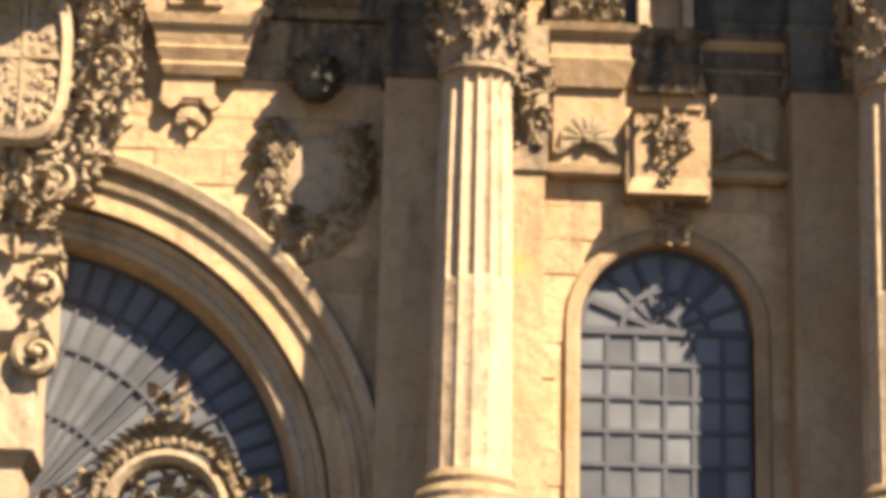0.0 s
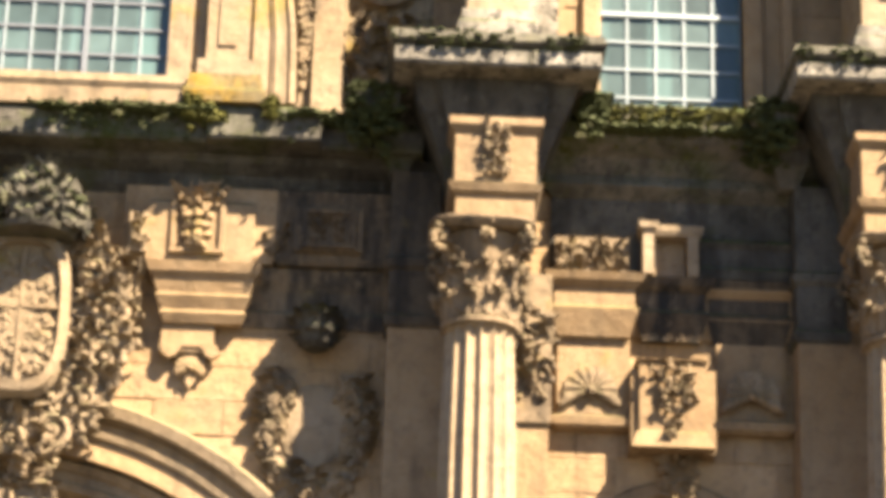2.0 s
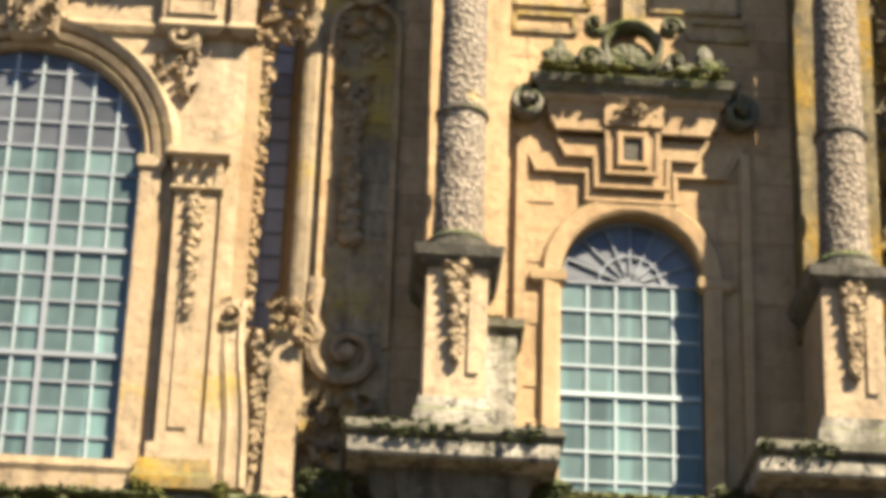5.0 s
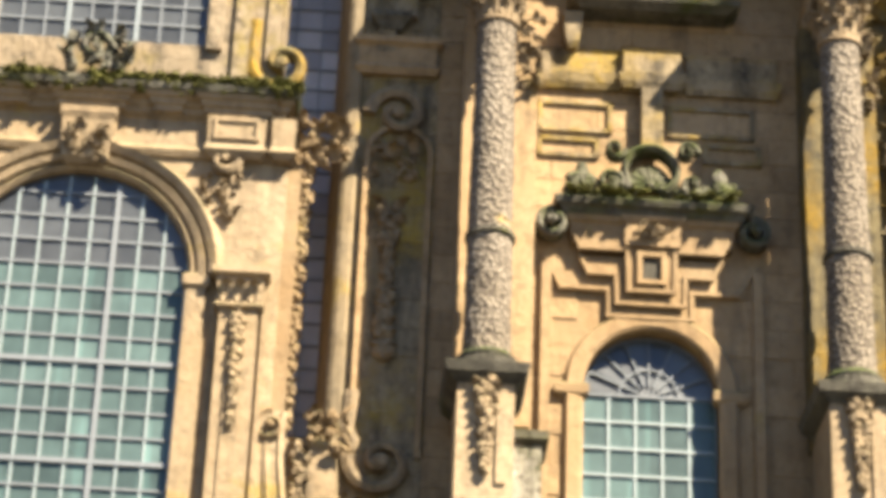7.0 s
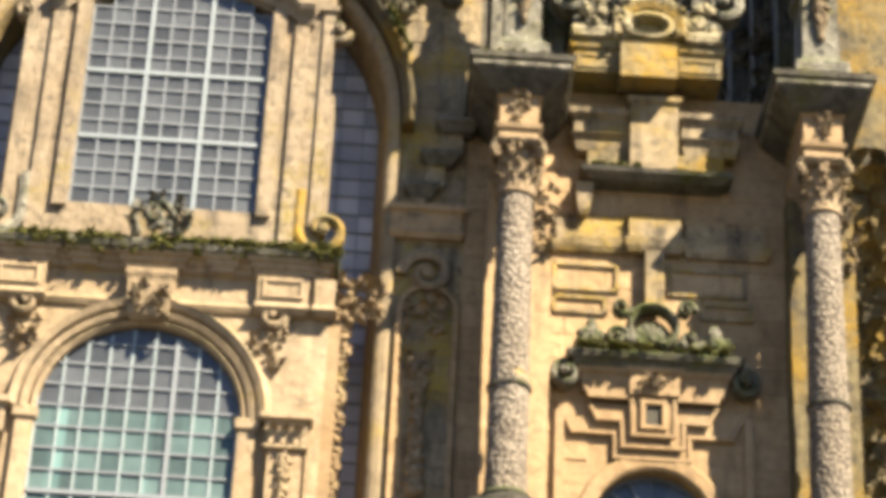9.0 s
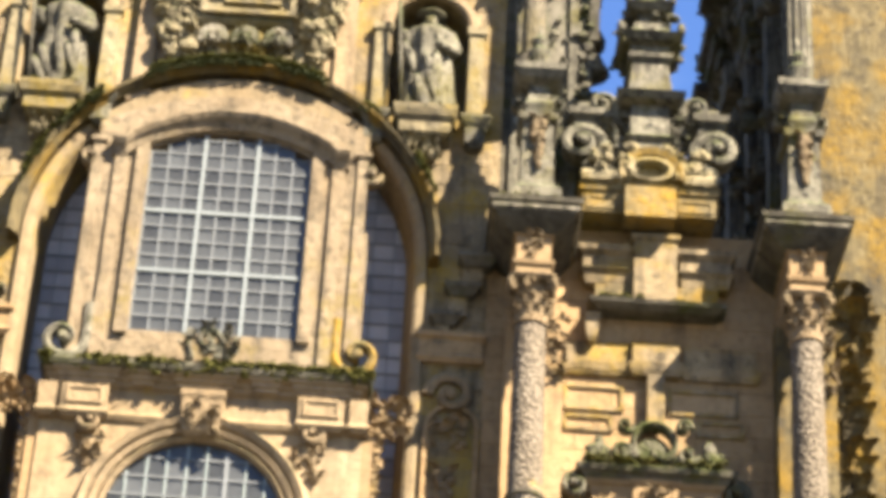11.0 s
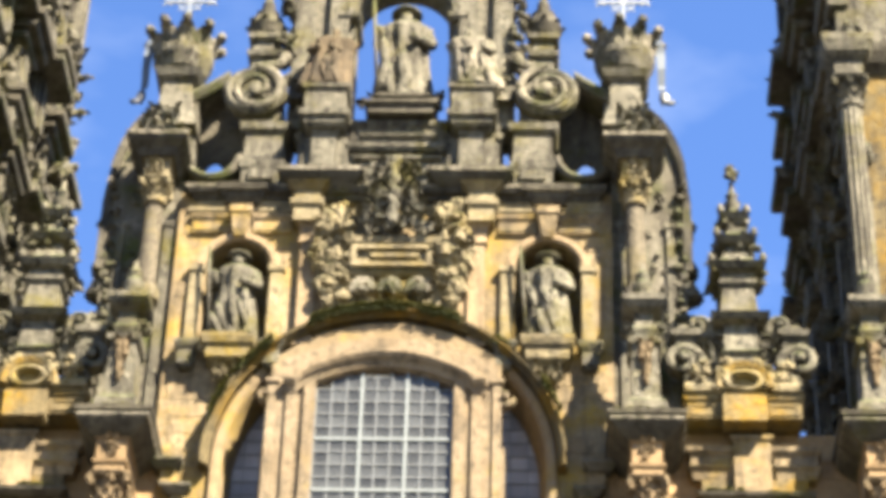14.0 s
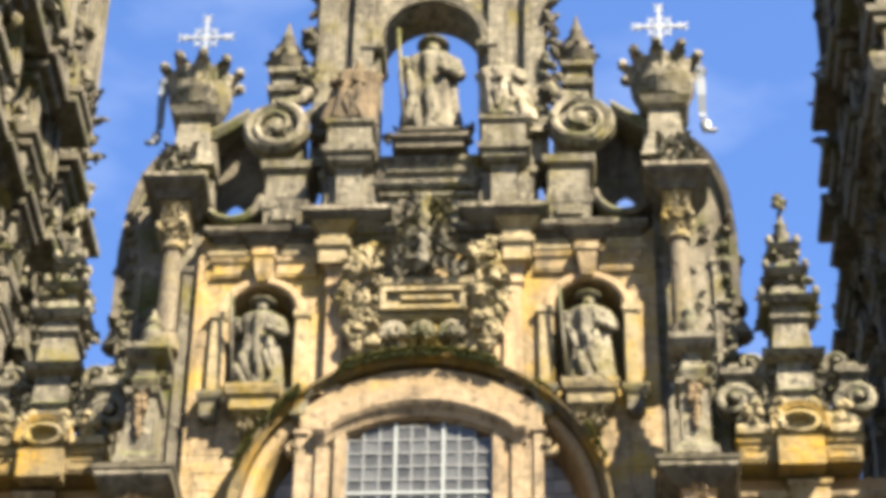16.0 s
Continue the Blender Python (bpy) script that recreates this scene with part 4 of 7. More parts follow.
def lower_column(cx):
    cy = -1.45
    if cx < 9:
        cx -= 0.14
    t = thing("fluted_column", (cx, cy, 12), "sunlit fluted granite column with a leafy capital", "column", "giant columns")
    bm = bmesh.new()
    fluted(bm, cx, cy, [(14.7, 0.515, 0.35), (17.1, 0.495, 0.35), (17.16, 0.49, 1), (18.5, 0.475, 1), (19.8, 0.44, 1), (19.84, 0.44, 0)])
    part("shaft", bm, PALE, t)
    bm = bmesh.new()
    lathe(bm, cx, cy, [(0, 0.7), (14.3, 0.7), (14.34, 0.66), (14.42, 0.68), (14.5, 0.63), (14.54, 0.55), (14.62, 0.58), (14.7, 0.55), (14.72, 0.51)], 32)
    part("base", bm, WARM, t)
    bm = bmesh.new()
    capital_geo(bm, cx, cy, 19.84, 21.2, 0.45, 0.66)
    part("capital", bm, CARVE, t, "weathered leafy capital")
    # respond pilaster behind, with its carved capital
    bm = bmesh.new()
    box(bm, cx - 0.5, cx + 0.95, -0.55, 0.0, 0, 20.2)
    box(bm, cx - 1.15, cx - 0.5, -0.55, 0.0, 0, 20.2)
    part("pilaster", bm, WARM, t)
    # Head toned darker than its shaft: soot plus painted shade of the ledge.
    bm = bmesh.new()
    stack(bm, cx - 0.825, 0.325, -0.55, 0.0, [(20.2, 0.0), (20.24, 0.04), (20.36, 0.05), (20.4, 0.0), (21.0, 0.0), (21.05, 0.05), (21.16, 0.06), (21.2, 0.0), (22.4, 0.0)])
    part("pilaster_head", bm, DARK if cx > 9 else SOOT_SHADE, t, "pilaster head toned dark for soot and shade")
    bm = bmesh.new()
    cluster(bm, lambda x, z: True, cx + 0.5, cx + 0.98, 19.3, 20.6, -0.58, 26, 0.12, 0.15)
    box(bm, cx + 0.45, cx + 0.98, -0.6, -0.4, 18.98, 21.0)
    part("side_capital", bm, CARVE, t)
    return t


def lower_block(cx):
    t = thing("column_entablature", (cx, -1.3, 21.2), "flaring granite block carved with a relief, carrying a mossy ledge", "entablature", "column blocks")
    bm = bmesh.new()
    stack(bm, cx, 0.5, -1.88, 0.0, [(21.21, -0.04), (21.25, 0.0), (21.55, 0.0), (21.6, 0.06), (21.7, 0.1), (21.74, 0.02), (22.4, 0.02), (22.5, 0.1), (22.6, 0.1)])
    part("body", bm, WARM, t)
    # The dark tone paints shade into the underside of the ledge.
    bm = bmesh.new()
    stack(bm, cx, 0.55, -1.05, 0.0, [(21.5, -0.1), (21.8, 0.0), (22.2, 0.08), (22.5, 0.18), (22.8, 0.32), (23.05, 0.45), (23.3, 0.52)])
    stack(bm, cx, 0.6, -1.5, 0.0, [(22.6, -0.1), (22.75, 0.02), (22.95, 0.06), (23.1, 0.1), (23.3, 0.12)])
    part("flare", bm, DARK, t, "flaring underside with shade in its colour")
    bm = bmesh.new()
    cluster(bm, lambda x, z: True, cx - 0.15, cx + 0.15, 21.8, 22.55, -1.94, 34, 0.075, 0.12)
    part("relief", bm, CARVE, t)
    bm = bmesh.new()
    stack(bm, cx - 1.2, 0.2, -0.55, 0.0, [(22.4, -0.08), (22.6, 0.0), (22.7, 0.05), (23.0, 0.05), (23.05, 0.0), (23.3, 0.02)])
    stack(bm, cx - 1.5, 0.26, -1.2, 0.0, [(22.95, -0.12), (23.05, 0.0), (23.26, 0.02), (23.32, -0.05)])
    part("ledge_wing", bm, MOSSY, t, "blackened mossy return of the ledge")
    block_row(t, cx - 1.34, cx + 1.34, -2.05, 0.0, 23.3, 23.57, 3, LEDGE, 0.015)
    bm = bmesh.new()
    stack(bm, cx, 1.3, -2.02, 0.0, [(23.57, 0.05), (23.62, 0.1), (23.75, 0.06), (23.78, -0.2)])
    part("ledge_top", bm, DARK, t, "mossy black ledge top")
    return t


def pedestal(cx):
    t = thing("column_pedestal", (cx, -1.4, 23.75), "pale granite pedestal with a carved drop and mossy cap", "pedestal", "column pedestals")
    bm = bmesh.new()
    stack(bm, cx, 0.46, -1.72, -0.3, [(23.76, 0.08), (24.05, 0.06), (24.1, 0.02), (24.25, 0.0)])
    stack(bm, cx + 0.55, 0.3, -0.9, 0.0, [(23.76, 0.05), (24.2, 0.0), (25.55, 0.0)])
    part("plinth", bm, LEDGE, t)
    bm = bmesh.new()
    stack(bm, cx, 0.4, -1.68, -0.3, [(24.25, 0.0), (26.1, 0.0)])
    box(bm, cx + 0.16, cx + 0.3, -1.72, -1.6, 24.6, 26.0)
    part("die", bm, PALE, t)
    bm = bmesh.new()
    drop(bm, cx + 0.0, -1.71, 26.12, 24.8, 0.14, 26)
    part("garland", bm, CARVE, t)
    bm = bmesh.new()
    stack(bm, cx, 0.42, -1.7, -0.3, [(26.1, 0.0), (26.16, 0.06), (26.22, 0.14), (26.36, 0.18), (26.4, 0.1)])
    stack(bm, cx + 0.55, 0.32, -0.9, 0.0, [(25.55, 0.0), (25.62, 0.08), (25.74, 0.08), (25.78, 0)])
    lathe(bm, cx, -1.35, [(26.38, 0.5), (26.48, 0.5), (26.52, 0.42), (26.58, 0.44), (26.64, 0.38)], 28)
    part("cap", bm, DARK, t, "mossy cap")
    return t


def upper_column(cx):
    cy = -1.35
    t = thing("carved_column", (cx, cy, 26.6), "slender column with a speckled carved shaft and ring", "column", "upper columns")
    bm = bmesh.new()
    n = 48
    rings = []
    for z in [26.6 + (32.15 - 26.6) * i / 80 for i in range(81)]:
        r = 0.345 - 0.05 * (z - 26.6) / 5.5
        rings.append([bm.verts.new((cx + q * math.cos(a), cy + q * math.sin(a), z)) for a in (2 * math.pi * i / n for i in range(n))
                      for q in (r * (1 + 0.06 * noise.noise(Vector((math.cos(a) * 2.6, math.sin(a) * 2.6, z * 7.5)))),)])
    grid_faces(bm, rings)
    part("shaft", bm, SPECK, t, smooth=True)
    bm = bmesh.new()
    lathe(bm, cx, cy, [(28.5, 0.33), (28.52, 0.37), (28.58, 0.37), (28.6, 0.33)], 32)
    part("ring", bm, DARK, t)
    bm = bmesh.new()
    capital_geo(bm, cx, cy, 32.12, 33.1, 0.29, 0.46)
    for s in (1,):
        cluster(bm, lambda x, z: True, cx + 0.35, cx + 0.75, 31.6, 33.0, -0.5, 20, 0.1, 0.2)
    part("capital", bm, CARVE, t)
    bm = bmesh.new()
    box(bm, cx - 0.42, cx + 0.7, -0.5, 0.0, 26, 33.1)
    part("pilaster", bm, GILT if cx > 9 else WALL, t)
    return t


def upper_block(cx):
    t = thing("column_entablature", (cx, -1.4, 33.1), "carved upper entablature block under a thin dark ledge", "entablature", "upper blocks")
    bm = bmesh.new()
    stack(bm, cx, 0.33, -1.7, 0.0, [(33.11, 0.0), (33.3, 0.0), (33.34, 0.05), (33.42, 0.07), (33.46, 0.0), (33.95, 0.0), (34.0, 0.06)])
    part("body", bm, WARM, t)
    bm = bmesh.new()
    cluster(bm, lambda x, z: True, cx - 0.12, cx + 0.12, 33.5, 34.0, -1.74, 12, 0.08, 0.08)
    part("relief", bm, CARVE, t)
    # Darker stone stands for the shade below the thin upper ledge.
    bm = bmesh.new()
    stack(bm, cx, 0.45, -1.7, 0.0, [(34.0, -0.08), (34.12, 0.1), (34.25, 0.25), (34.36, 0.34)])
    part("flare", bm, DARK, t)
    block_row(t, cx - 0.84, cx + 0.84, -2.08, 0.0, 34.36, 34.52, 1, LEDGE, 0.0)
    bm = bmesh.new()
    stack(bm, cx, 0.8, -2.04, 0.0, [(34.52, 0.08), (34.62, 0.1), (34.68, 0.0), (34.74, -0.3)])
    part("ledge_top", bm, DARK, t)
    return t


def upper_finial(cx):
    t = thing("finial_pedestal", (cx, -1.5, 34.7), "grey granite pedestal with a stepped finial above", "finial", "upper finials")
    bm = bmesh.new()
    stack(bm, cx, 0.34, -1.85, -0.9, [(34.74, 0.14), (34.95, 0.12), (35.05, 0.02), (35.15, -0.02), (36.55, -0.04), (36.6, 0.04), (36.75, 0.06), (36.8, -0.04)])
    part("die", bm, GREY, t)
    bm = bmesh.new()
    drop(bm, cx, -1.86, 36.5, 35.5, 0.14, 12)
    part("relief", bm, CARVE, t)
    bm = bmesh.new()
    stack(bm, cx, 0.2, -1.7, -1.1, [(36.8, 0.0), (37.05, 0.1), (37.15, 0.02), (37.5, 0.0), (37.6, 0.2), (37.75, 0.3), (37.9, 0.3), (37.95, 0.1)])
    lathe(bm, cx, -1.4, [(37.95, 0.3), (38.1, 0.34), (38.2, 0.2), (38.5, 0.26), (38.65, 0.14), (38.8, 0.2), (38.95, 0.08), (39.2, 0.02)], 14)
    for s in (-1, 1):
        volute(bm, cx + s * 0.4, 37.2, -1.3, 0.2, 1.3, 0.1, 0.25, s, math.pi / 2)
    part("finial", bm, GREY, t)
    return t


for build in (lower_column, lower_block, pedestal, upper_column, upper_block, upper_finial):
    for cx in (6.0, 11.2):
        mirrored(build(cx))



# ---------- side bay dressings ----------
def lower_crest():
    t = thing("window_crest", (8.46, -0.2, 18.2), "carved keystone panel with shells above the lower side window", "carving")
    bm = bmesh.new()
    stack(bm, 8.46, 1.5, -0.15, 0.0, [(19.05, 0.0), (19.1, 0.08), (19.2, 0.1), (19.25, 0.0)])
    box(bm, 6.95, 7.9, -0.16, 0.0, 19.25, 20.35)
    box(bm, 9.05, 9.95, -0.1, 0.0, 19.25, 20.3)
    part("lintel", bm, WARM, t)
    bm = bmesh.new()
    stack(bm, 8.42, 0.42, -0.4, 0.0, [(18.75, 0.12), (18.95, 0.05), (19.0, 0.0), (19.9, 0.0), (19.95, 0.05)])
    box(bm, 7.9, 8.0, -0.32, 0.0, 18.72, 19.85)
    box(bm, 8.84, 9.0, -0.32, 0.0, 18.72, 19.85)
    part("keystone", bm, WARM, t)
    bm = bmesh.new()
    cluster(bm, lambda x, z: abs(x - 8.42) < 0.32 * (z - 18.8) / 1.0, 8.1, 8.74, 18.9, 19.9, -0.46, 36, 0.08, 0.12)
    cluster(bm, lambda x, z: abs(x - 8.5) < 0.28, 8.2, 8.8, 18.15, 18.75, -0.1, 24, 0.08, 0.08)
    part("carving", bm, CARVE, t)
    for x in (7.38, 9.5):
        bm = bmesh.new()
        shell(bm, x, 19.55, -0.18, 0.34)
        for k in (-1, 1):
            lump(bm, (x + k * 0.28, -0.2, 19.45), (0.16, 0.06, 0.07), Euler((0, k * 0.6, 0)), 0.3)
        part("shell_carving", bm, CARVE, t)
    return t


def lower_frieze():
    t = thing("entablature", (8.6, -0.3, 20.3), "stepped granite entablature of the lower side bay", "entablature")
    bm = bmesh.new()
    stack(bm, 8.6, 1.75, -0.12, 0.0, [(20.35, -0.04), (20.5, 0.0), (20.62, 0.06), (20.68, 0.0), (20.9, 0.0), (21.0, 0.1), (21.12, 0.14), (21.16, 0)])
    part("string_course", bm, WARM, t)
    # Block tones step darker outwards: soot plus the column's shadow painted in.
    for x, hw, mat, d in ((7.42, 0.53, WARM, 0.3), (8.45, 0.44, STAIN_SHADE, 0.2), (9.48, 0.53, SOOT_SHADE, 0.14)):
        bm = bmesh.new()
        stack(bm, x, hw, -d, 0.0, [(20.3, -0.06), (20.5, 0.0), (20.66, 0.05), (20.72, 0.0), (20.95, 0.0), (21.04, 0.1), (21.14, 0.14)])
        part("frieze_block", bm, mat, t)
    # One dark tone holds both soot and the painted shade of the cornice.
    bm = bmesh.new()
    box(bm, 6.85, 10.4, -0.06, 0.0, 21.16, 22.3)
    part("wall_band", bm, DARK, t, "band under the cornice toned for soot and shade")
    bm = bmesh.new()
    cluster(bm, lambda x, z: True, 6.95, 7.85, 21.25, 21.62, -0.2, 34, 0.08, 0.1)
    box(bm, 6.9, 7.9, -0.2, 0.0, 21.16, 21.7)
    part("carved_panel", bm, CARVE, t)
    bm = bmesh.new()
    stack(bm, 8.12, 0.07, -0.42, 0.0, [(21.15, 0.0), (21.72, 0.0), (21.78, 0.05), (21.86, 0.06)])
    stack(bm, 8.5, 0.32, -0.36, 0.0, [(21.7, 0.0), (21.76, 0.03), (21.84, 0.04)])
    stack(bm, 8.72, 0.07, -0.36, 0.0, [(21.15, 0.0), (21.7, 0.0)])
    box(bm, 8.2, 8.64, -0.12, 0.0, 21.15, 21.7)
    part("frame_block", bm, PALE, t, "pale square frame")
    # Course darkened in colour for the shade below the cornice.
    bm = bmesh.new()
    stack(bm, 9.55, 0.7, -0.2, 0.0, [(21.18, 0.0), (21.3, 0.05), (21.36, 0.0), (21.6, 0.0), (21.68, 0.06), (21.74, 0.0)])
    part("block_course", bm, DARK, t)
    bm = bmesh.new()
    stack(bm, 8.6, 1.8, -0.15, 0.0, [(22.3, -0.1), (22.45, 0.1), (22.6, 0.05), (22.8, 0.2), (22.95, 0.5), (23.15, 0.55)])
    part("cornice", bm, MOSSY, t, "mossy dark cornice")
    bm = bmesh.new()
    stack(bm, 8.5, 1.05, -0.5, 0.35, [(22.9, 0.06), (23.37, 0.06), (23.44, 0.1), (23.52, 0.0)])
    part("window_sill", bm, MOSSY, t)
    bm = bmesh.new()
    for s in (-1, 1):
        bm = bmesh.new()
        volute(bm, 8.5 + s * 1.15, 23.4, -0.4, 0.22, 1.3, 0.12, 0.3, s, math.pi / 2)
        part("scroll", bm, DARK, t)
    return t


def upper_dressing():
    t = thing("window_pediment", (8.5, -0.3, 27.8), "stepped key-patterned pediment with a shell above the upper side window", "pediment")
    bm = bmesh.new()
    box(bm, 6.86, 7.0, -0.12, 0.0, 23.8, 28.9)
    part("side_strip", bm, WARM, t)
    bm = bmesh.new()
    box(bm, 10.02, 10.16, -0.12, 0.0, 23.8, 28.9)
    part("side_strip", bm, WARM, t)
    # three nested stepped plates, each with a raised rim
    plates = ([(1.57, 28.98), (1.33, 28.5), (0.62, 28.5), (0.62, 28.06)], 28.98, 0.07), ([(1.06, 29.0), (0.92, 28.72), (0.52, 28.72), (0.5, 28.24)], 29.1, 0.14), ([(1.15, 29.3), (1.06, 29.1), (0.36, 29.1), (0.34, 28.42)], 29.3, 0.22)
    for half, top, d in plates:
        bm = bmesh.new()
        left = [(8.48 - x, z) for x, z in half]
        right = [(8.48 + x, z) for x, z in reversed(half)]
        prism(bm, left + right, -d, 0.0)
        meander(bm, left + right, 0.07, 0.035, -d)
        part("key_pattern", bm, WARM, t)
    bm = bmesh.new()
    meander(bm, [(8.3, 29.02), (8.66, 29.02), (8.66, 28.56), (8.3, 28.56), (8.3, 29.02)], 0.08, 0.07, -0.22)
    part("key_pattern", bm, WARM, t)
    # Flush dark plate that paints the shade of a small recess.
    bm = bmesh.new()
    box(bm, 8.34, 8.62, -0.225, -0.1, 28.6, 28.98)
    part("key_recess", bm, DARK, t)
    bm = bmesh.new()
    stack(bm, 8.5, 1.2, -0.2, 0.0, [(29.2, 0.0), (29.5, 0.04), (29.55, 0.1), (29.62, 0.12)])
    stack(bm, 8.5, 0.42, -0.3, 0.0, [(29.15, 0.0), (29.5, 0.0), (29.58, 0.06), (29.64, 0.06)])
    part("pediment_frieze", bm, WARM, t)
    bm = bmesh.new()
    cluster(bm, lambda x, z: True, 8.25, 8.8, 29.25, 29.5, -0.34, 14, 0.07, 0.08)
    part("relief", bm, CARVE, t)
    bm = bmesh.new()
    stack(bm, 8.5, 1.35, -0.34, 0.0, [(29.62, 0.0), (29.7, 0.04), (29.74, 0.12), (29.83, 0.16), (29.88, 0.1), (29.92, -0.06)])
    part("pediment_cornice", bm, DARK, t, "mossy black cornice")
    for s in (-1, 1):
        bm = bmesh.new()
        volute(bm, 8.5 + s * 1.5, 29.44, -0.12, 0.25, 1.5, 0.13, 0.28, -s, math.pi / 2)
        part("volute", bm, MOSSY, t)
    bm = bmesh.new()
    arch_sweep(bm, 8.46, 30.42, 0.34, 30.4, [(0, -0.1), (0, -0.34), (0.06, -0.42), (0.12, -0.36), (0.12, -0.1)], a0=-60, a1=240, jambs=False, n=24)
    shell(bm, 8.46, 30.2, -0.2, 0.34)
    for s in (-1, 1):
        volute(bm, 8.46 + s * 0.55, 30.72, -0.28, 0.16, 1.3, 0.1, 0.2, s, 0)
        volute(bm, 8.46 + s * 0.62, 30.14, -0.28, 0.2, 1.3, 0.11, 0.2, -s, 0)
        for k in range(16):
            lump(bm, (8.46 + s * random.uniform(0.4, 1.25), random.uniform(-0.45, -0.15), 29.98 + random.uniform(0, 0.2)), (0.11, 0.1, 0.12), None, 0.6)
        lump(bm, (8.46 + s * 1.05, -0.3, 30.25), (0.13, 0.12, 0.24), Euler((0, 0, 0)), 0.5)
    part("shell_crest", bm, MOSSY, t, "mossy shell crest")
    return t


def upper_bands():
    t = thing("wall_panelling", (8.5, -0.1, 31), "incised wall panels and broken cornice of the upper side bay", "panelling")
    bm = bmesh.new()

    def frame_panel(x0, x1, z0, z1):
        for a, b, c, d in ((x0, x1, z1 - 0.07, z1), (x0, x1, z0, z0 + 0.07), (x0, x0 + 0.07, z0, z1), (x1 - 0.07, x1, z0, z1)):
            box(bm, a, b, -0.07, 0.0, c, d)
    for q in ((6.75, 7.9, 31.2, 31.75), (8.75, 10.1, 31.2, 31.75), (6.75, 7.7, 30.75, 31.1), (9.3, 10.2, 30.75, 31.1)):
        frame_panel(*q)
        part("panel_frame", bm, WALL2, t)
        bm = bmesh.new()
    for x, hw, d in ((7.3, 0.7, 0.1), (8.5, 0.45, 0.22), (9.75, 0.7, 0.1)):
        bm = bmesh.new()
        stack(bm, x, hw, -d, 0.0, [(31.95, 0.0), (32.05, 0.05), (32.2, 0.08), (32.24, 0.0), (32.6, 0.0), (32.66, 0.04)])
        part("string_course", bm, WALL2, t)
    bm = bmesh.new()
    stack(bm, 8.5, 0.16, -0.25, 0.0, [(30.9, 0.0), (31.95, 0.0)])
    part("bracket", bm, WALL2, t)
    bm = bmesh.new()
    stack(bm, 7.25, 0.1, -0.3, 0.0, [(32.6, -0.04), (32.7, 0.0), (33.2, 0.06)])
    part("bracket", bm, WALL2, t)
    bm = bmesh.new()
    stack(bm, 8.5, 1.25, -0.5, 0.0, [(33.26, -0.1), (33.32, 0.0), (33.34, 0.06), (33.42, 0.1), (33.46, 0.0)])
    part("thin_cornice", bm, MOSSY, t)
    bm = bmesh.new()
    stack(bm, 8.5, 1.2, -0.3, 0.0, [(33.46, 0.0), (33.9, 0.0)])
    part("lichen_band", bm, OCHRE, t, "yellow-green lichened band")
    bm = bmesh.new()
    stack(bm, 8.45, 0.42, -0.5, 0.0, [(33.44, 0.0), (34.8, 0.0), (34.86, 0.06), (34.95, 0.06)])
    for s in (-1, 1):
        stack(bm, 8.5 + s * 0.95, 0.5, -0.35, 0.0, [(33.9, -0.05), (34.1, 0.0), (34.2, 0.08), (34.26, 0.0), (34.5, 0.0), (34.6, 0.1), (34.7, 0.12)])
    part("block_course", bm, WALL2, t)
    return t


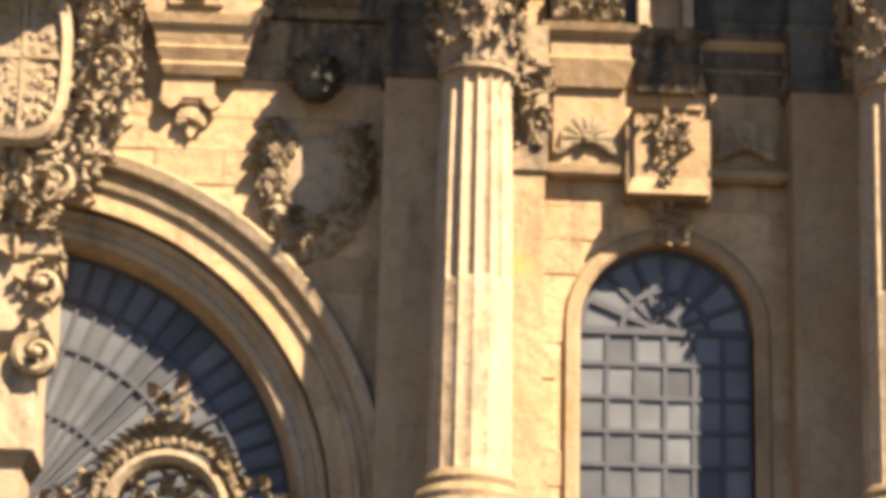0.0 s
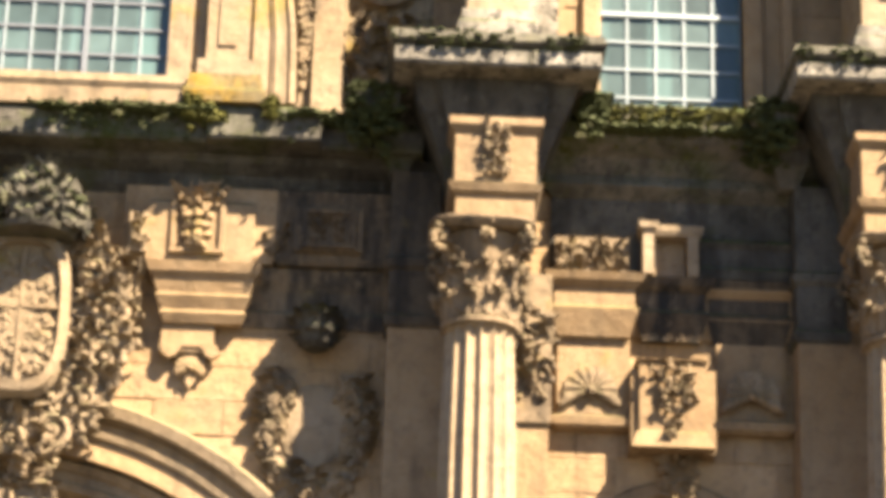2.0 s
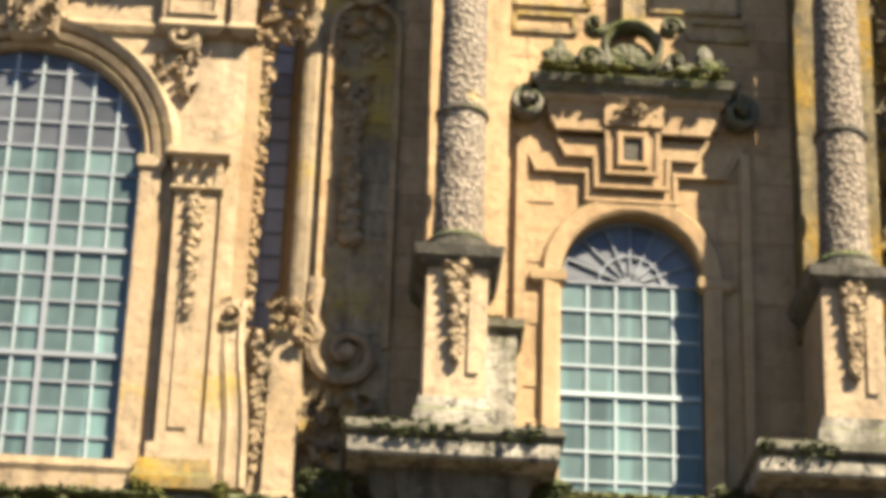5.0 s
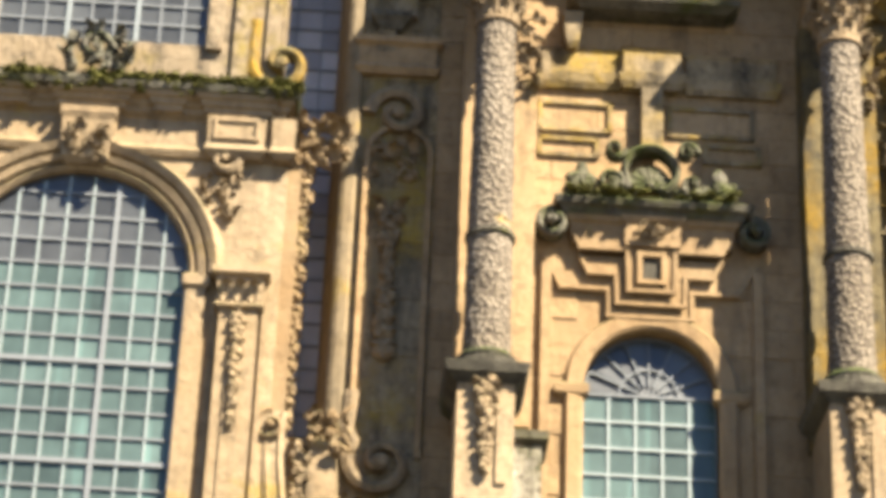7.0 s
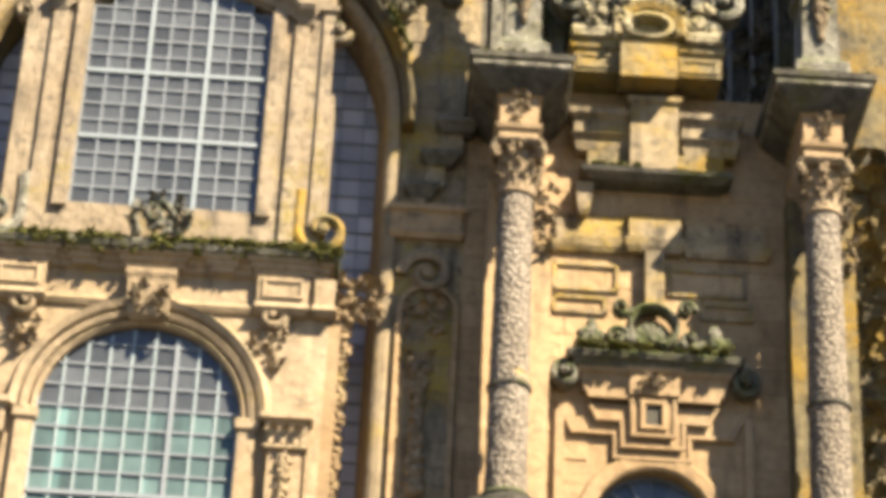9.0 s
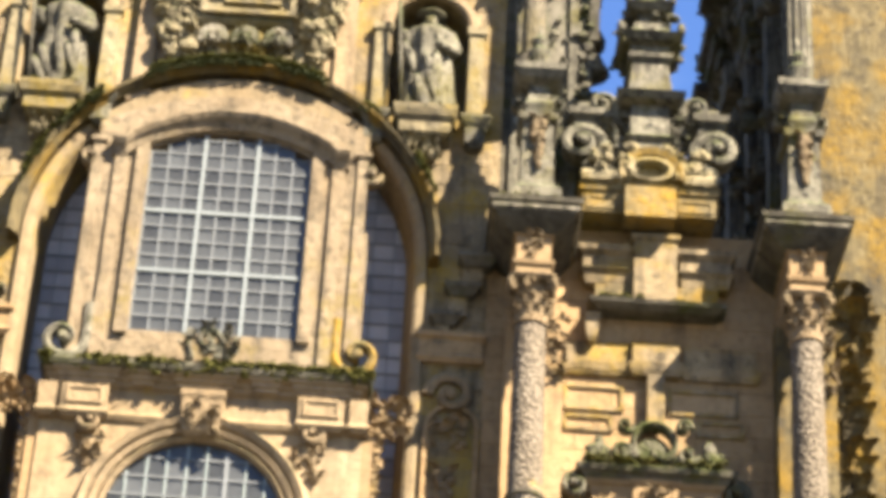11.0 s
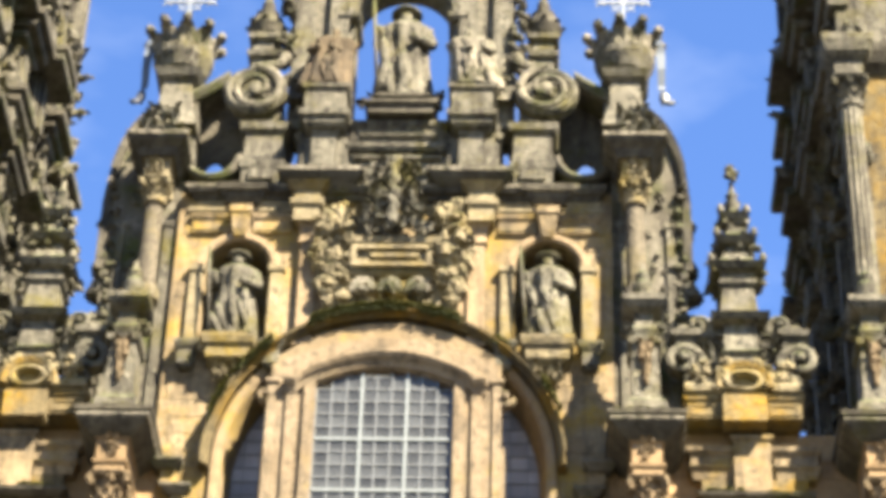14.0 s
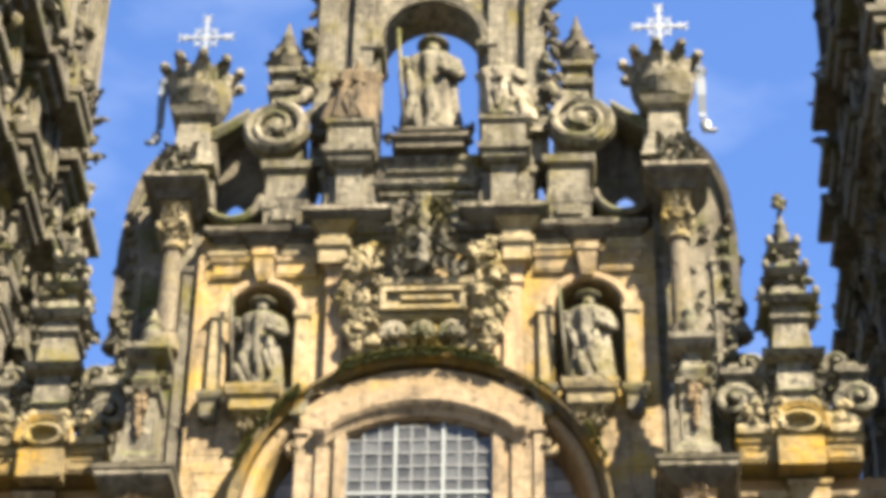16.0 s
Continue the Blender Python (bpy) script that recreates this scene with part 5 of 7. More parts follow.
def spire():
    """Broken pediment with scrolls and a stepped pinnacle between tower and gable."""
    t = thing("pinnacle", (8.3, -0.3, 35.3), "lichen-covered scrolled crest carrying a stepped grey pinnacle", "pinnacle", "pinnacles")
    bm = bmesh.new()
    stack(bm, 8.3, 1.32, -0.7, 0.4, [(35.31, 0.0), (35.75, 0.0), (35.8, 0.06), (35.95, 0.08), (36.0, -0.1), (36.4, -0.15)])
    stack(bm, 8.3, 0.5, -0.95, -0.4, [(35.1, 0.0), (35.8, 0.0), (35.86, 0.04)])
    arch_sweep(bm, 8.3, 36.1, 0.48, 36.0, [(0, -0.5), (0, -0.95), (0.14, -1.0), (0.2, -0.9), (0.2, -0.5)], n=16)
    part("base", bm, OCHRE, t, "orange lichen-covered base")
    bm = bmesh.new()
    for s in (-1, 1):
        for k in range(16):
            lump(bm, (8.3 + s * random.uniform(0.35, 1.15), -0.75 - random.uniform(0, 0.15), random.uniform(36.05, 36.75)), (0.14, 0.12, 0.12), None, 0.6)
        stack(bm, 8.3 + s * 1.0, 0.34, -0.85, -0.3, [(35.98, 0.0), (36.1, 0.03), (36.2, 0.0)])
    part("carving", bm, GOLD, t)
    for q in (-0.92, 0.92):
        bm = bmesh.new()
        for a in ((q - 0.34, q + 0.34, 35.38, 35.44), (q - 0.34, q + 0.34, 35.62, 35.68), (q - 0.34, q - 0.28, 35.44, 35.62), (q + 0.28, q + 0.34, 35.44, 35.62)):
            box(bm, 8.3 + a[0], 8.3 + a[1], -0.73, -0.6, a[2], a[3])
        part("panel_frame", bm, OCHRE, t)
    bm = bmesh.new()
    rings = [[bm.verts.new((8.3 + r * math.cos(a), y, 36.2 + 0.62 * r * math.sin(a))) for a in (2 * math.pi * i / 24 for i in range(24))] for r, y in ((0.48, -0.7), (0.46, -0.98), (0.36, -1.0), (0.3, -0.9), (0.26, -0.75), (0.02, -0.72))]
    grid_faces(bm, rings)
    part("oculus", bm, GOLD, t, "lichened oval eye")
    for s in (-1, 1):
        bm = bmesh.new()
        volute(bm, 8.3 + s * 1.35, 36.95, -0.3, 0.5, 1.7, 0.24, 0.4, -s, -math.pi / 2, tail=[(8.3 + s * 0.4, 36.2), (8.3 + s * 0.9, 36.35)])
        volute(bm, 8.3 + s * 0.95, 38.0, -0.3, 0.32, 1.4, 0.16, 0.3, -s, -math.pi / 2)
        part("scroll", bm, GREY, t)
        bm = bmesh.new()
        cluster(bm, lambda x, z: True, min(8.3 + s * 0.3, 8.3 + s * 1.1), max(8.3 + s * 0.3, 8.3 + s * 1.1), 36.5, 37.8, -0.4, 30, 0.17, 0.25)
        for k in range(10):
            lump(bm, (8.3 + s * random.uniform(0.4, 1.2), -0.35, random.uniform(36.6, 38.2)), (0.16, 0.2, 0.18), None, 0.6)
        part("carving", bm, GREY, t)
        bm = bmesh.new()
        stack(bm, 8.3 + s * 1.25, 0.22, -0.5, 0.1, [(37.3, 0.0), (37.6, 0.05), (37.7, 0.15), (37.85, 0.16), (37.9, 0.0), (38.1, -0.06)])
        part("side_block", bm, GREY, t)
    bm = bmesh.new()
    stack(bm, 8.3, 0.4, -0.75, 0.3, [(36.4, 0.0), (37.0, 0.0), (37.1, 0.1), (37.2, 0.0), (37.9, -0.02), (37.95, 0.2), (38.1, 0.3), (38.2, 0.05), (39.0, -0.04), (39.1, 0.06), (39.2, 0.06)])
    for i, (z, r) in enumerate(((39.2, 0.5), (40.1, 0.33), (40.9, 0.2))):
        stack(bm, 8.3, r - 0.1, -0.2 - r, -0.2 + r, [(z, 0.0), (z + 0.25, 0.0), (z + 0.3, 0.16), (z + 0.45, 0.28), (z + 0.52, 0.1), (z + 0.75, -0.05), (z + 0.9, -0.08)])
        for _ in range(22):
            a = random.uniform(0, 6.28)
            e = max(abs(math.cos(a)), abs(math.sin(a)))
            q = (r + random.uniform(-0.02, 0.16)) / e
            lump(bm, (8.3 + q * math.cos(a), -0.2 + q * math.sin(a), z + random.uniform(0.1, 0.7)), (random.uniform(0.05, 0.11), 0.08, random.uniform(0.06, 0.16)), None, 0.7)
        for sx in (-1, 1):
            for sy in (-1, 1):
                lump(bm, (8.3 + sx * (r + 0.12), -0.2 + sy * (r + 0.12), z + 0.6), (0.09, 0.09, 0.17), Euler((0, 0, 0)), 0.2)
    lathe(bm, 8.3, -0.2, [(41.7, 0.16), (41.9, 0.22), (42.0, 0.1), (42.15, 0.16), (42.3, 0.07), (42.6, 0.05)], 12)
    part("shaft", bm, GREY, t)
    bm = bmesh.new()
    for _ in range(7):
        lump(bm, (8.3 + random.uniform(-0.12, 0.12), -0.2 + random.uniform(-0.1, 0.1), random.uniform(42.6, 43.1)), (0.1, 0.09, 0.13), None, 0.5)
    part("ornament", bm, GREY, t)
    return t


for build in (lower_crest, lower_frieze, upper_dressing, upper_bands, spire):
    mirrored(build())


# ---------- carving of the lower centre ----------
def coat():
    t = thing("coat_of_arms", (0, -0.6, 19.2), "large carved coat of arms with a crown over the lunette arch", "coat of arms")
    bm = bmesh.new()
    rings = []
    for s, y in ((1.0, -0.55), (0.93, -0.68), (0.82, -0.72), (0.8, -0.62), (0.0, -0.7)):
        ring = []
        for i in range(40):
            a = 2 * math.pi * i / 40
            x = 0.62 * math.copysign(abs(math.cos(a)) ** 0.6, math.cos(a))
            z = 1.15 * math.copysign(abs(math.sin(a)) ** 0.7, math.sin(a))
            ring.append(bm.verts.new((x * max(s, 0.02), y, 20.2 + z * max(s, 0.02))))
        rings.append(ring)
    grid_faces(bm, rings)
    part("shield", bm, PALE, t)
    bm = bmesh.new()
    for _ in range(120):
        lump(bm, (random.uniform(-0.42, 0.42), -0.66, random.uniform(19.4, 21.0)), (random.uniform(0.03, 0.07), 0.035, random.uniform(0.03, 0.08)), Euler((0, random.uniform(-0.8, 0.8), 0)), 0.7)
    meander(bm, [(0.0, 19.3), (0.0, 21.05)], 0.05, 0.05, -0.66)
    meander(bm, [(-0.45, 20.25), (0.45, 20.25)], 0.05, 0.05, -0.66)
    part("relief", bm, PALE, t)
    # Plate added so the gaps in the carving catch sun instead of shadow.
    bm = bmesh.new()
    prism(bm, [(1.34 * math.cos(a), 20.0 + 1.66 * math.sin(a)) for a in (2 * math.pi * i / 40 for i in range(40))], -0.34, 0.0)
    part("backing", bm, PALE, t)
    bm = bmesh.new()
    cluster(bm, lambda x, z: 0.55 < math.hypot(x / 1.25, (z - 20.0) / 1.6) < 1.12 and math.hypot(x / 0.72, (z - 20.2) / 1.2) > 1, -1.5, 1.5, 18.2, 21.5, -0.38, 330, 0.125, 0.12)
    for k in range(14):
        a = 2 * math.pi * (k + 0.5) / 14
        volute(bm, 1.12 * math.cos(a), 20.0 + 1.45 * math.sin(a), -0.36, 0.24, 1.4, 0.12, 0.12, 1 if k % 2 else -1, a)
    for s in (-1, 1):
        cluster(bm, lambda x, z: True, min(s * 1.1, s * 1.5), max(s * 1.1, s * 1.5), 19.7, 21.15, -0.26, 34, 0.11, 0.12)
    part("foliage", bm, PALE, t, "deep carved foliage round the shield")
    bm = bmesh.new()
    lathe(bm, 0.1, -0.7, [(21.2, 0.5), (21.28, 0.54), (21.34, 0.4), (21.6, 0.34), (21.9, 0.32), (22.1, 0.2)], 24)
    for _ in range(330):
        a, e = random.uniform(0, 6.28), random.uniform(0, 1.5)
        d = Vector((math.cos(a) * math.cos(e), math.sin(a) * math.cos(e), math.sin(e)))
        c = Vector((0.1 + 0.66 * d.x, -0.7 + 0.46 * d.y, 21.3 + 0.82 * d.z))
        lump(bm, c, (random.uniform(0.06, 0.11), 0.06, random.uniform(0.05, 0.09)), None, 0.7)
        if random.random() < 0.35:
            leaf(bm, c, (d.x, d.y, 0.2), random.uniform(0.1, 0.16), 0.12, 0.9)
    part("crown", bm, DARK, t, "dark mossy crown")
    bm = bmesh.new()
    cluster(bm, lambda x, z: True, -0.6, 0.6, 17.6, 18.6, -0.5, 40, 0.15, 0.25)
    part("lower_carving", bm, CARVE, t)
    # keystone bracket hanging into the lunette
    bm = bmesh.new()
    stack(bm, 0.0, 0.42, -0.45, 0.9, [(13.6, -0.15), (14.9, -0.1), (15.1, 0.05), (16.4, 0.0), (16.6, 0.15), (17.5, 0.12), (17.6, 0.2), (17.85, 0.2)])
    for z, r in ((17.2, 0.33), (16.3, 0.3)):
        for s in (-1, 1):
            volute(bm, s * 0.45, z, -0.35, r, 1.4, 0.16, 0.3, s, math.pi / 2)
    for s in (-1, 1):
        cluster(bm, lambda x, z: True, min(s * 0.1, s * 0.6), max(s * 0.1, s * 0.6), 16.6, 17.5, -0.6, 14, 0.09, 0.12)
    part("bracket", bm, PALE, t)
    return t


coat()


def portal_crest():
    t = thing("portal_crest", (0, -1.2, 13), "carved foliage crest rising before the lunette glass", "carving")
    bm = bmesh.new()
    for x in span(-3.6, 3.6, 18):
        h = 15.0 - 0.35 * abs(abs(x) - 2.1) ** 1.5
        cluster(bm, lambda a, b: True, x - 0.25, x + 0.25, 13.6, h, -0.9, 16, 0.14, 0.35)
    for s in (-1, 1):
        cluster(bm, lambda a, b: True, s * 2.15 - 0.25, s * 2.15 + 0.25, 14.8, 15.75, -0.9, 22, 0.13, 0.3)
    part("foliage", bm, CARVE, t)
    for s in (-1, 1):
        bm = bmesh.new()
        arch_sweep(bm, s * 2.2, 14.2, 0.62, 13.5, [(0, -0.8), (0, -1.25), (0.08, -1.32), (0.15, -1.3), (0.2, -0.8)], n=18)
        part("arch", bm, PALE, t)
        bm = bmesh.new()
        for k in range(26):
            a = math.pi * (k + 0.5) / 26
            c = Vector((s * 2.2 + 0.9 * math.cos(a), -1.1, 14.2 + 0.88 * math.sin(a)))
            leaf(bm, c, (math.cos(a), -0.5, 0), 0.1 + 0.22 * max(0.2, math.sin(a)), 0.17, 0.7)
            lump(bm, c + Vector((0, -0.1, 0)), (0.07, 0.06, 0.06), None, 0.7)
        part("foliage", bm, CARVE, t)
    bm = bmesh.new()
    stack(bm, 0, 4.0, -1.2, -0.2, [(12.5, 0.0), (13.8, 0.0), (13.9, 0.1), (14.0, 0.1)])
    part("base", bm, WARM, t)
    return t


portal_crest()


def wall_carvings():
    t = thing("wreath_relief", (3.82, -0.15, 18.9), "carved oval wreath hung from a rosette", "relief", "wreath reliefs")
    bm = bmesh.new()
    for i in range(64):
        a = 2 * math.pi * i / 64
        if math.sin(a) > 0.72:
            continue
        for q in (0.82, 0.94, 1.06, 1.18):
            x, z = 3.82 + 0.6 * q * math.cos(a), 18.95 + 0.85 * q * math.sin(a)
            leaf(bm, (x, -0.06, z), (math.cos(a + random.uniform(-1, 1.5)), -0.7, 0), random.uniform(0.18, 0.27) * random.choice((1, -1)), 0.2, 0.6)
        lump(bm, (3.82 + 0.6 * math.cos(a), -0.05, 18.95 + 0.85 * math.sin(a)), (0.15, 0.1, 0.15), None, 0.7)
    part("wreath", bm, CARVE, t)
    bm = bmesh.new()
    lump(bm, (3.82, 0.0, 18.95), (0.46, 0.09, 0.68), Euler((0, 0, 0)), 0.3)
    part("medallion", bm, PALE, t)
    bm = bmesh.new()
    lathe(bm, 3.8, -0.3, [(19.95, 0.16), (20.05, 0.24), (20.2, 0.3), (20.35, 0.22), (20.5, 0.1)], 16)
    for z, r, n in ((20.0, 0.2, 10), (20.2, 0.26, 11), (20.34, 0.18, 9)):
        for k in range(n):
            a = 2 * math.pi * k / n
            leaf(bm, (3.8 + r * math.cos(a), -0.3 + r * math.sin(a), z), (math.cos(a), math.sin(a), 0), 0.19, 0.2, 0.7)
    part("rosette", bm, DARK, t, "dark rosette")
    mirrored(t)
    t = thing("wall_bracket", (2.2, -0.3, 19.7), "layered granite bracket with a carved mask and scroll", "bracket", "wall brackets")
    bm = bmesh.new()
    stack(bm, 2.3, 0.62, -0.34, 0.0, [(20.28, -0.12), (20.4, -0.06), (20.45, -0.08), (20.62, 0.0), (20.66, -0.02), (20.85, 0.04), (20.92, 0.1), (21.05, 0.14), (21.1, 0.0)])
    part("body", bm, WARM, t)
    bm = bmesh.new()
    stack(bm, 2.22, 0.7, -0.36, 0.0, [(21.09, 0.0), (21.9, 0.0), (21.95, -0.04)])
    part("panel", bm, WARM, t)
    bm = bmesh.new()
    meander(bm, [(1.86, 21.9), (1.86, 21.22), (2.5, 21.22), (2.5, 21.9)], 0.07, 0.06, -0.36)
    part("panel_frame", bm, WARM, t)
    bm = bmesh.new()
    stack(bm, 2.12, 0.34, -0.16, 0.0, [(19.86, -0.02), (19.9, 0.02), (19.96, 0.02), (20.0, 0.0), (20.28, 0.0)])
    prism(bm, [(1.8, 19.87), (1.9, 19.8), (1.98, 19.84), (2.06, 19.96), (2.3, 19.96), (2.38, 19.84), (2.46, 19.8), (2.56, 19.87), (2.5, 19.99), (1.8, 19.99)], -0.21, -0.1)
    prism(bm, [(1.98, 19.84), (2.04, 19.64), (2.18, 19.42), (2.32, 19.64), (2.38, 19.84)], -0.1, 0.0)
    shell(bm, 2.18, 19.68, -0.1, 0.19)
    part("drop", bm, WARM, t)
    bm = bmesh.new()
    for z, w in ((21.3, 0.1), (21.42, 0.13), (21.56, 0.12), (21.7, 0.15)):
        for k in (-1, 0, 1):
            lump(bm, (2.18 + k * w * 0.9, -0.42 - 0.06 * (k == 0), z), (w * 0.55, 0.09, 0.07), None, 0.6)
    cluster(bm, lambda x, z: abs(x - 2.18) < 0.12 + 0.5 * (z - 21.6), 1.8, 2.56, 21.65, 22.15, -0.42, 26, 0.085, 0.1)
    part("mask", bm, WARM, t)
    mirrored(t)
    t = thing("wall_entablature", (3.9, -0.1, 20.4), "stepped granite bands behind the brackets", "entablature", "wall bands")
    # Band stone is darkened for stain and for the ledge's shadow.
    bm = bmesh.new()
    stack(bm, 3.5, 1.6, -0.05, 0.0, [(20.3, 0.0), (20.5, 0.03), (20.55, 0.0), (20.8, 0.02), (20.95, 0.08), (21.1, 0.12), (21.12, 0.0)])
    part("string_course", bm, STAIN_SHADE, t)
    bm = bmesh.new()
    stack(bm, 2.2, 0.998, -0.28, 0.0, [(21.125, -0.03), (21.2, 0.0), (22.16, 0.0)])
    part("frieze", bm, WALL, t)
    # Outer half in a darker stone, painting in the shadow that falls there.
    bm = bmesh.new()
    stack(bm, 4.03, 0.828, -0.28, 0.0, [(21.125, -0.03), (21.2, 0.0), (22.16, 0.0)])
    part("frieze", bm, STAIN_SHADE, t, "frieze toned dark for soot and shade")
    bm = bmesh.new()
    stack(bm, 3.9, 0.42, -0.33, -0.2, [(21.28, 0.0), (21.3, 0.03), (21.9, 0.03), (21.92, 0.0)])
    meander(bm, [(3.58, 21.36), (4.22, 21.36), (4.22, 21.84), (3.58, 21.84), (3.58, 21.36)], 0.07, 0.06, -0.36)
    part("raised_panel", bm, STAIN_SHADE, t)
    bm = bmesh.new()
    cluster(bm, lambda x, z: True, 3.68, 4.12, 21.45, 21.76, -0.36, 14, 0.07, 0.06)
    cluster(bm, lambda x, z: True, 3.05, 3.38, 21.3, 21.6, -0.3, 10, 0.07, 0.06)
    part("carving", bm, STAIN_SHADE, t)
    bm = bmesh.new()
    box(bm, 1.28, 1.52, -0.36, -0.2, 21.2, 21.75)
    cluster(bm, lambda x, z: True, 1.3, 1.5, 21.3, 21.7, -0.38, 12, 0.07, 0.06)
    part("side_panel", bm, PALE, t)
    mirrored(t)
    # panel beside the recess in the upper storey
    t = thing("carved_panel", (4.6, -0.1, 25.5), "tall panel with a hanging carved drop and scrolls", "relief", "drop panels")
    bm = bmesh.new()
    for a, b, c, d in ((4.12, 4.2, 25.6, 30.6), (5.08, 5.16, 25.6, 30.6)):
        box(bm, a, b, -0.1, 0.0, c, d)
    arch_sweep(bm, 4.64, 30.6, 0.44, 30.6, [(0, 0.0), (0, -0.1), (0.08, -0.1), (0.08, 0.0)], n=16, jambs=False)
    stack(bm, 4.55, 0.6, -0.12, 0.0, [(32.0, 0.0), (32.1, 0.06), (32.2, 0.0), (32.5, 0.0), (32.55, 0.08), (32.65, 0.08)])
    part("panel_frame", bm, WALL, t)
    bm = bmesh.new()
    drop(bm, 4.55, -0.06, 27.2, 29.0, 0.14, 24)
    drop(bm, 4.55, -0.06, 29.6, 28.6, 0.2, 12)
    part("drop", bm, CARVE, t)
    bm = bmesh.new()
    volute(bm, 4.6, 25.5, -0.02, 0.5, 1.4, 0.2, 0.14, 1, math.pi * 0.8, tail=[(4.15, 26.6), (4.1, 26.0)])
    volute(bm, 4.6, 31.3, -0.02, 0.45, 1.4, 0.2, 0.14, -1, math.pi)
    cluster(bm, lambda x, z: True, 4.1, 5.1, 23.3, 24.9, -0.15, 26, 0.16, 0.25)
    cluster(bm, lambda x, z: True, 4.2, 4.9, 30.2, 30.8, -0.08, 12, 0.12, 0.1)
    part("scrollwork", bm, CARVE, t)
    mirrored(t)


wall_carvings()


# ---------- statues ----------
def figure(name, x, y, z, h, label, staff=1, seed=1, hat=True, mat=None, lean=0.0, cloak=1.0):
    """A robed standing figure as one plain mesh."""
    bm = bmesh.new()
    n, rings = 36, []
    prof = [(0.0, 0.215), (0.06, 0.21), (0.2, 0.195), (0.38, 0.18), (0.52, 0.17), (0.6, 0.165), (0.68, 0.18), (0.76, 0.19), (0.81, 0.165), (0.845, 0.085), (0.87, 0.06)]
    zs = np.linspace(0, 0.87, 34)
    for t in zs:
        r = float(np.interp(t, [p[0] for p in prof], [p[1] for p in prof]))
        ring = []
        for i in range(n):
            a = 2 * math.pi * i / n
            fold = 1 + (0.12 * math.sin(a * 9 + seed + 3.0 * t) + 0.1 * noise.noise(Vector((math.cos(a) * 3, math.sin(a) * 3, t * 3 + seed)))) * (1 if t < 0.78 else 0.3)
            ring.append(bm.verts.new((x + h * (r * fold * math.cos(a) * 1.05 * cloak + lean * t * 0.1), y + h * r * fold * math.sin(a) * 0.8, z + h * t)))
        rings.append(ring)
    grid_faces(bm, rings)
    lump(bm, (x + lean * h * 0.1, y - 0.02 * h, z + 0.925 * h), (0.06 * h, 0.065 * h, 0.085 * h), Euler((0, 0, 0)), 0.1)
    lump(bm, (x + lean * h * 0.1, y - 0.06 * h, z + 0.875 * h), (0.05 * h, 0.045 * h, 0.06 * h), Euler((0, 0, 0)), 0.2)
    if hat:
        lathe(bm, x + lean * h * 0.1, y, [(z + 0.955 * h, 0.125 * h), (z + 0.97 * h, 0.12 * h), (z + 0.98 * h, 0.07 * h), (z + 1.01 * h, 0.055 * h), (z + 1.02 * h, 0.02 * h)], 18)

    def limb(a, b, r0, r1):
        a, b = Vector(a), Vector(b)
        d = (b - a).normalized()
        u = d.cross(Vector((0, 1, 0.2))).normalized()
        v = d.cross(u)
        rr = [[bm.verts.new(a.lerp(b, t) + (u * math.cos(q) + v * math.sin(q)) * (r0 + (r1 - r0) * t)) for q in (2 * math.pi * i / 10 for i in range(10))] for t in (0, 0.5, 1)]
        grid_faces(bm, rr)
    for s in (-1, 1):
        limb((x + s * 0.15 * h, y, z + 0.77 * h), (x + s * 0.2 * h, y - 0.06 * h, z + 0.6 * h), 0.06 * h, 0.055 * h)
        limb((x + s * 0.2 * h, y - 0.06 * h, z + 0.6 * h), (x + (s * 0.06 if s != -staff else s * 0.2) * h, y - 0.19 * h, z + (0.58 if s != -staff else 0.68) * h), 0.055 * h, 0.035 * h)
    if staff:
        limb((x - staff * 0.19 * h, y - 0.2 * h, z + 0.02), (x - staff * 0.25 * h, y - 0.2 * h, z + 0.96 * h), 0.014 * h, 0.014 * h)
    for k in range(6):
        lump(bm, (x + random.uniform(-0.16, 0.16) * h, y - 0.15 * h, z + random.uniform(0.1, 0.5) * h), (0.04 * h, 0.04 * h, 0.16 * h), Euler((0, random.uniform(-0.4, 0.4), 0)), 0.2)
    return solid(name, bm, mat or GREY, label, "statue", "", True)


for s in (-1, 1):
    figure("statue", s * 3.78, 0.12, 37.82, 2.7, "weathered grey stone robed figure with staff in an arched niche", 1, 3 + s, True, GREY, 0.0, 0.95)
figure("statue", 0.05, 0.3, 45.35, 3.35, "weathered stone pilgrim figure with staff in the crowning niche", 1, 9, True, GREY)
for s in (-1, 1):
    figure("statue", s * 1.95, -0.42, 45.4, 2.0, "small weathered kneeling stone figure on a block", 0, 20 + s, False, LEDGE if s > 0 else SOOT_SHADE, -s * 1.2, 1.5)


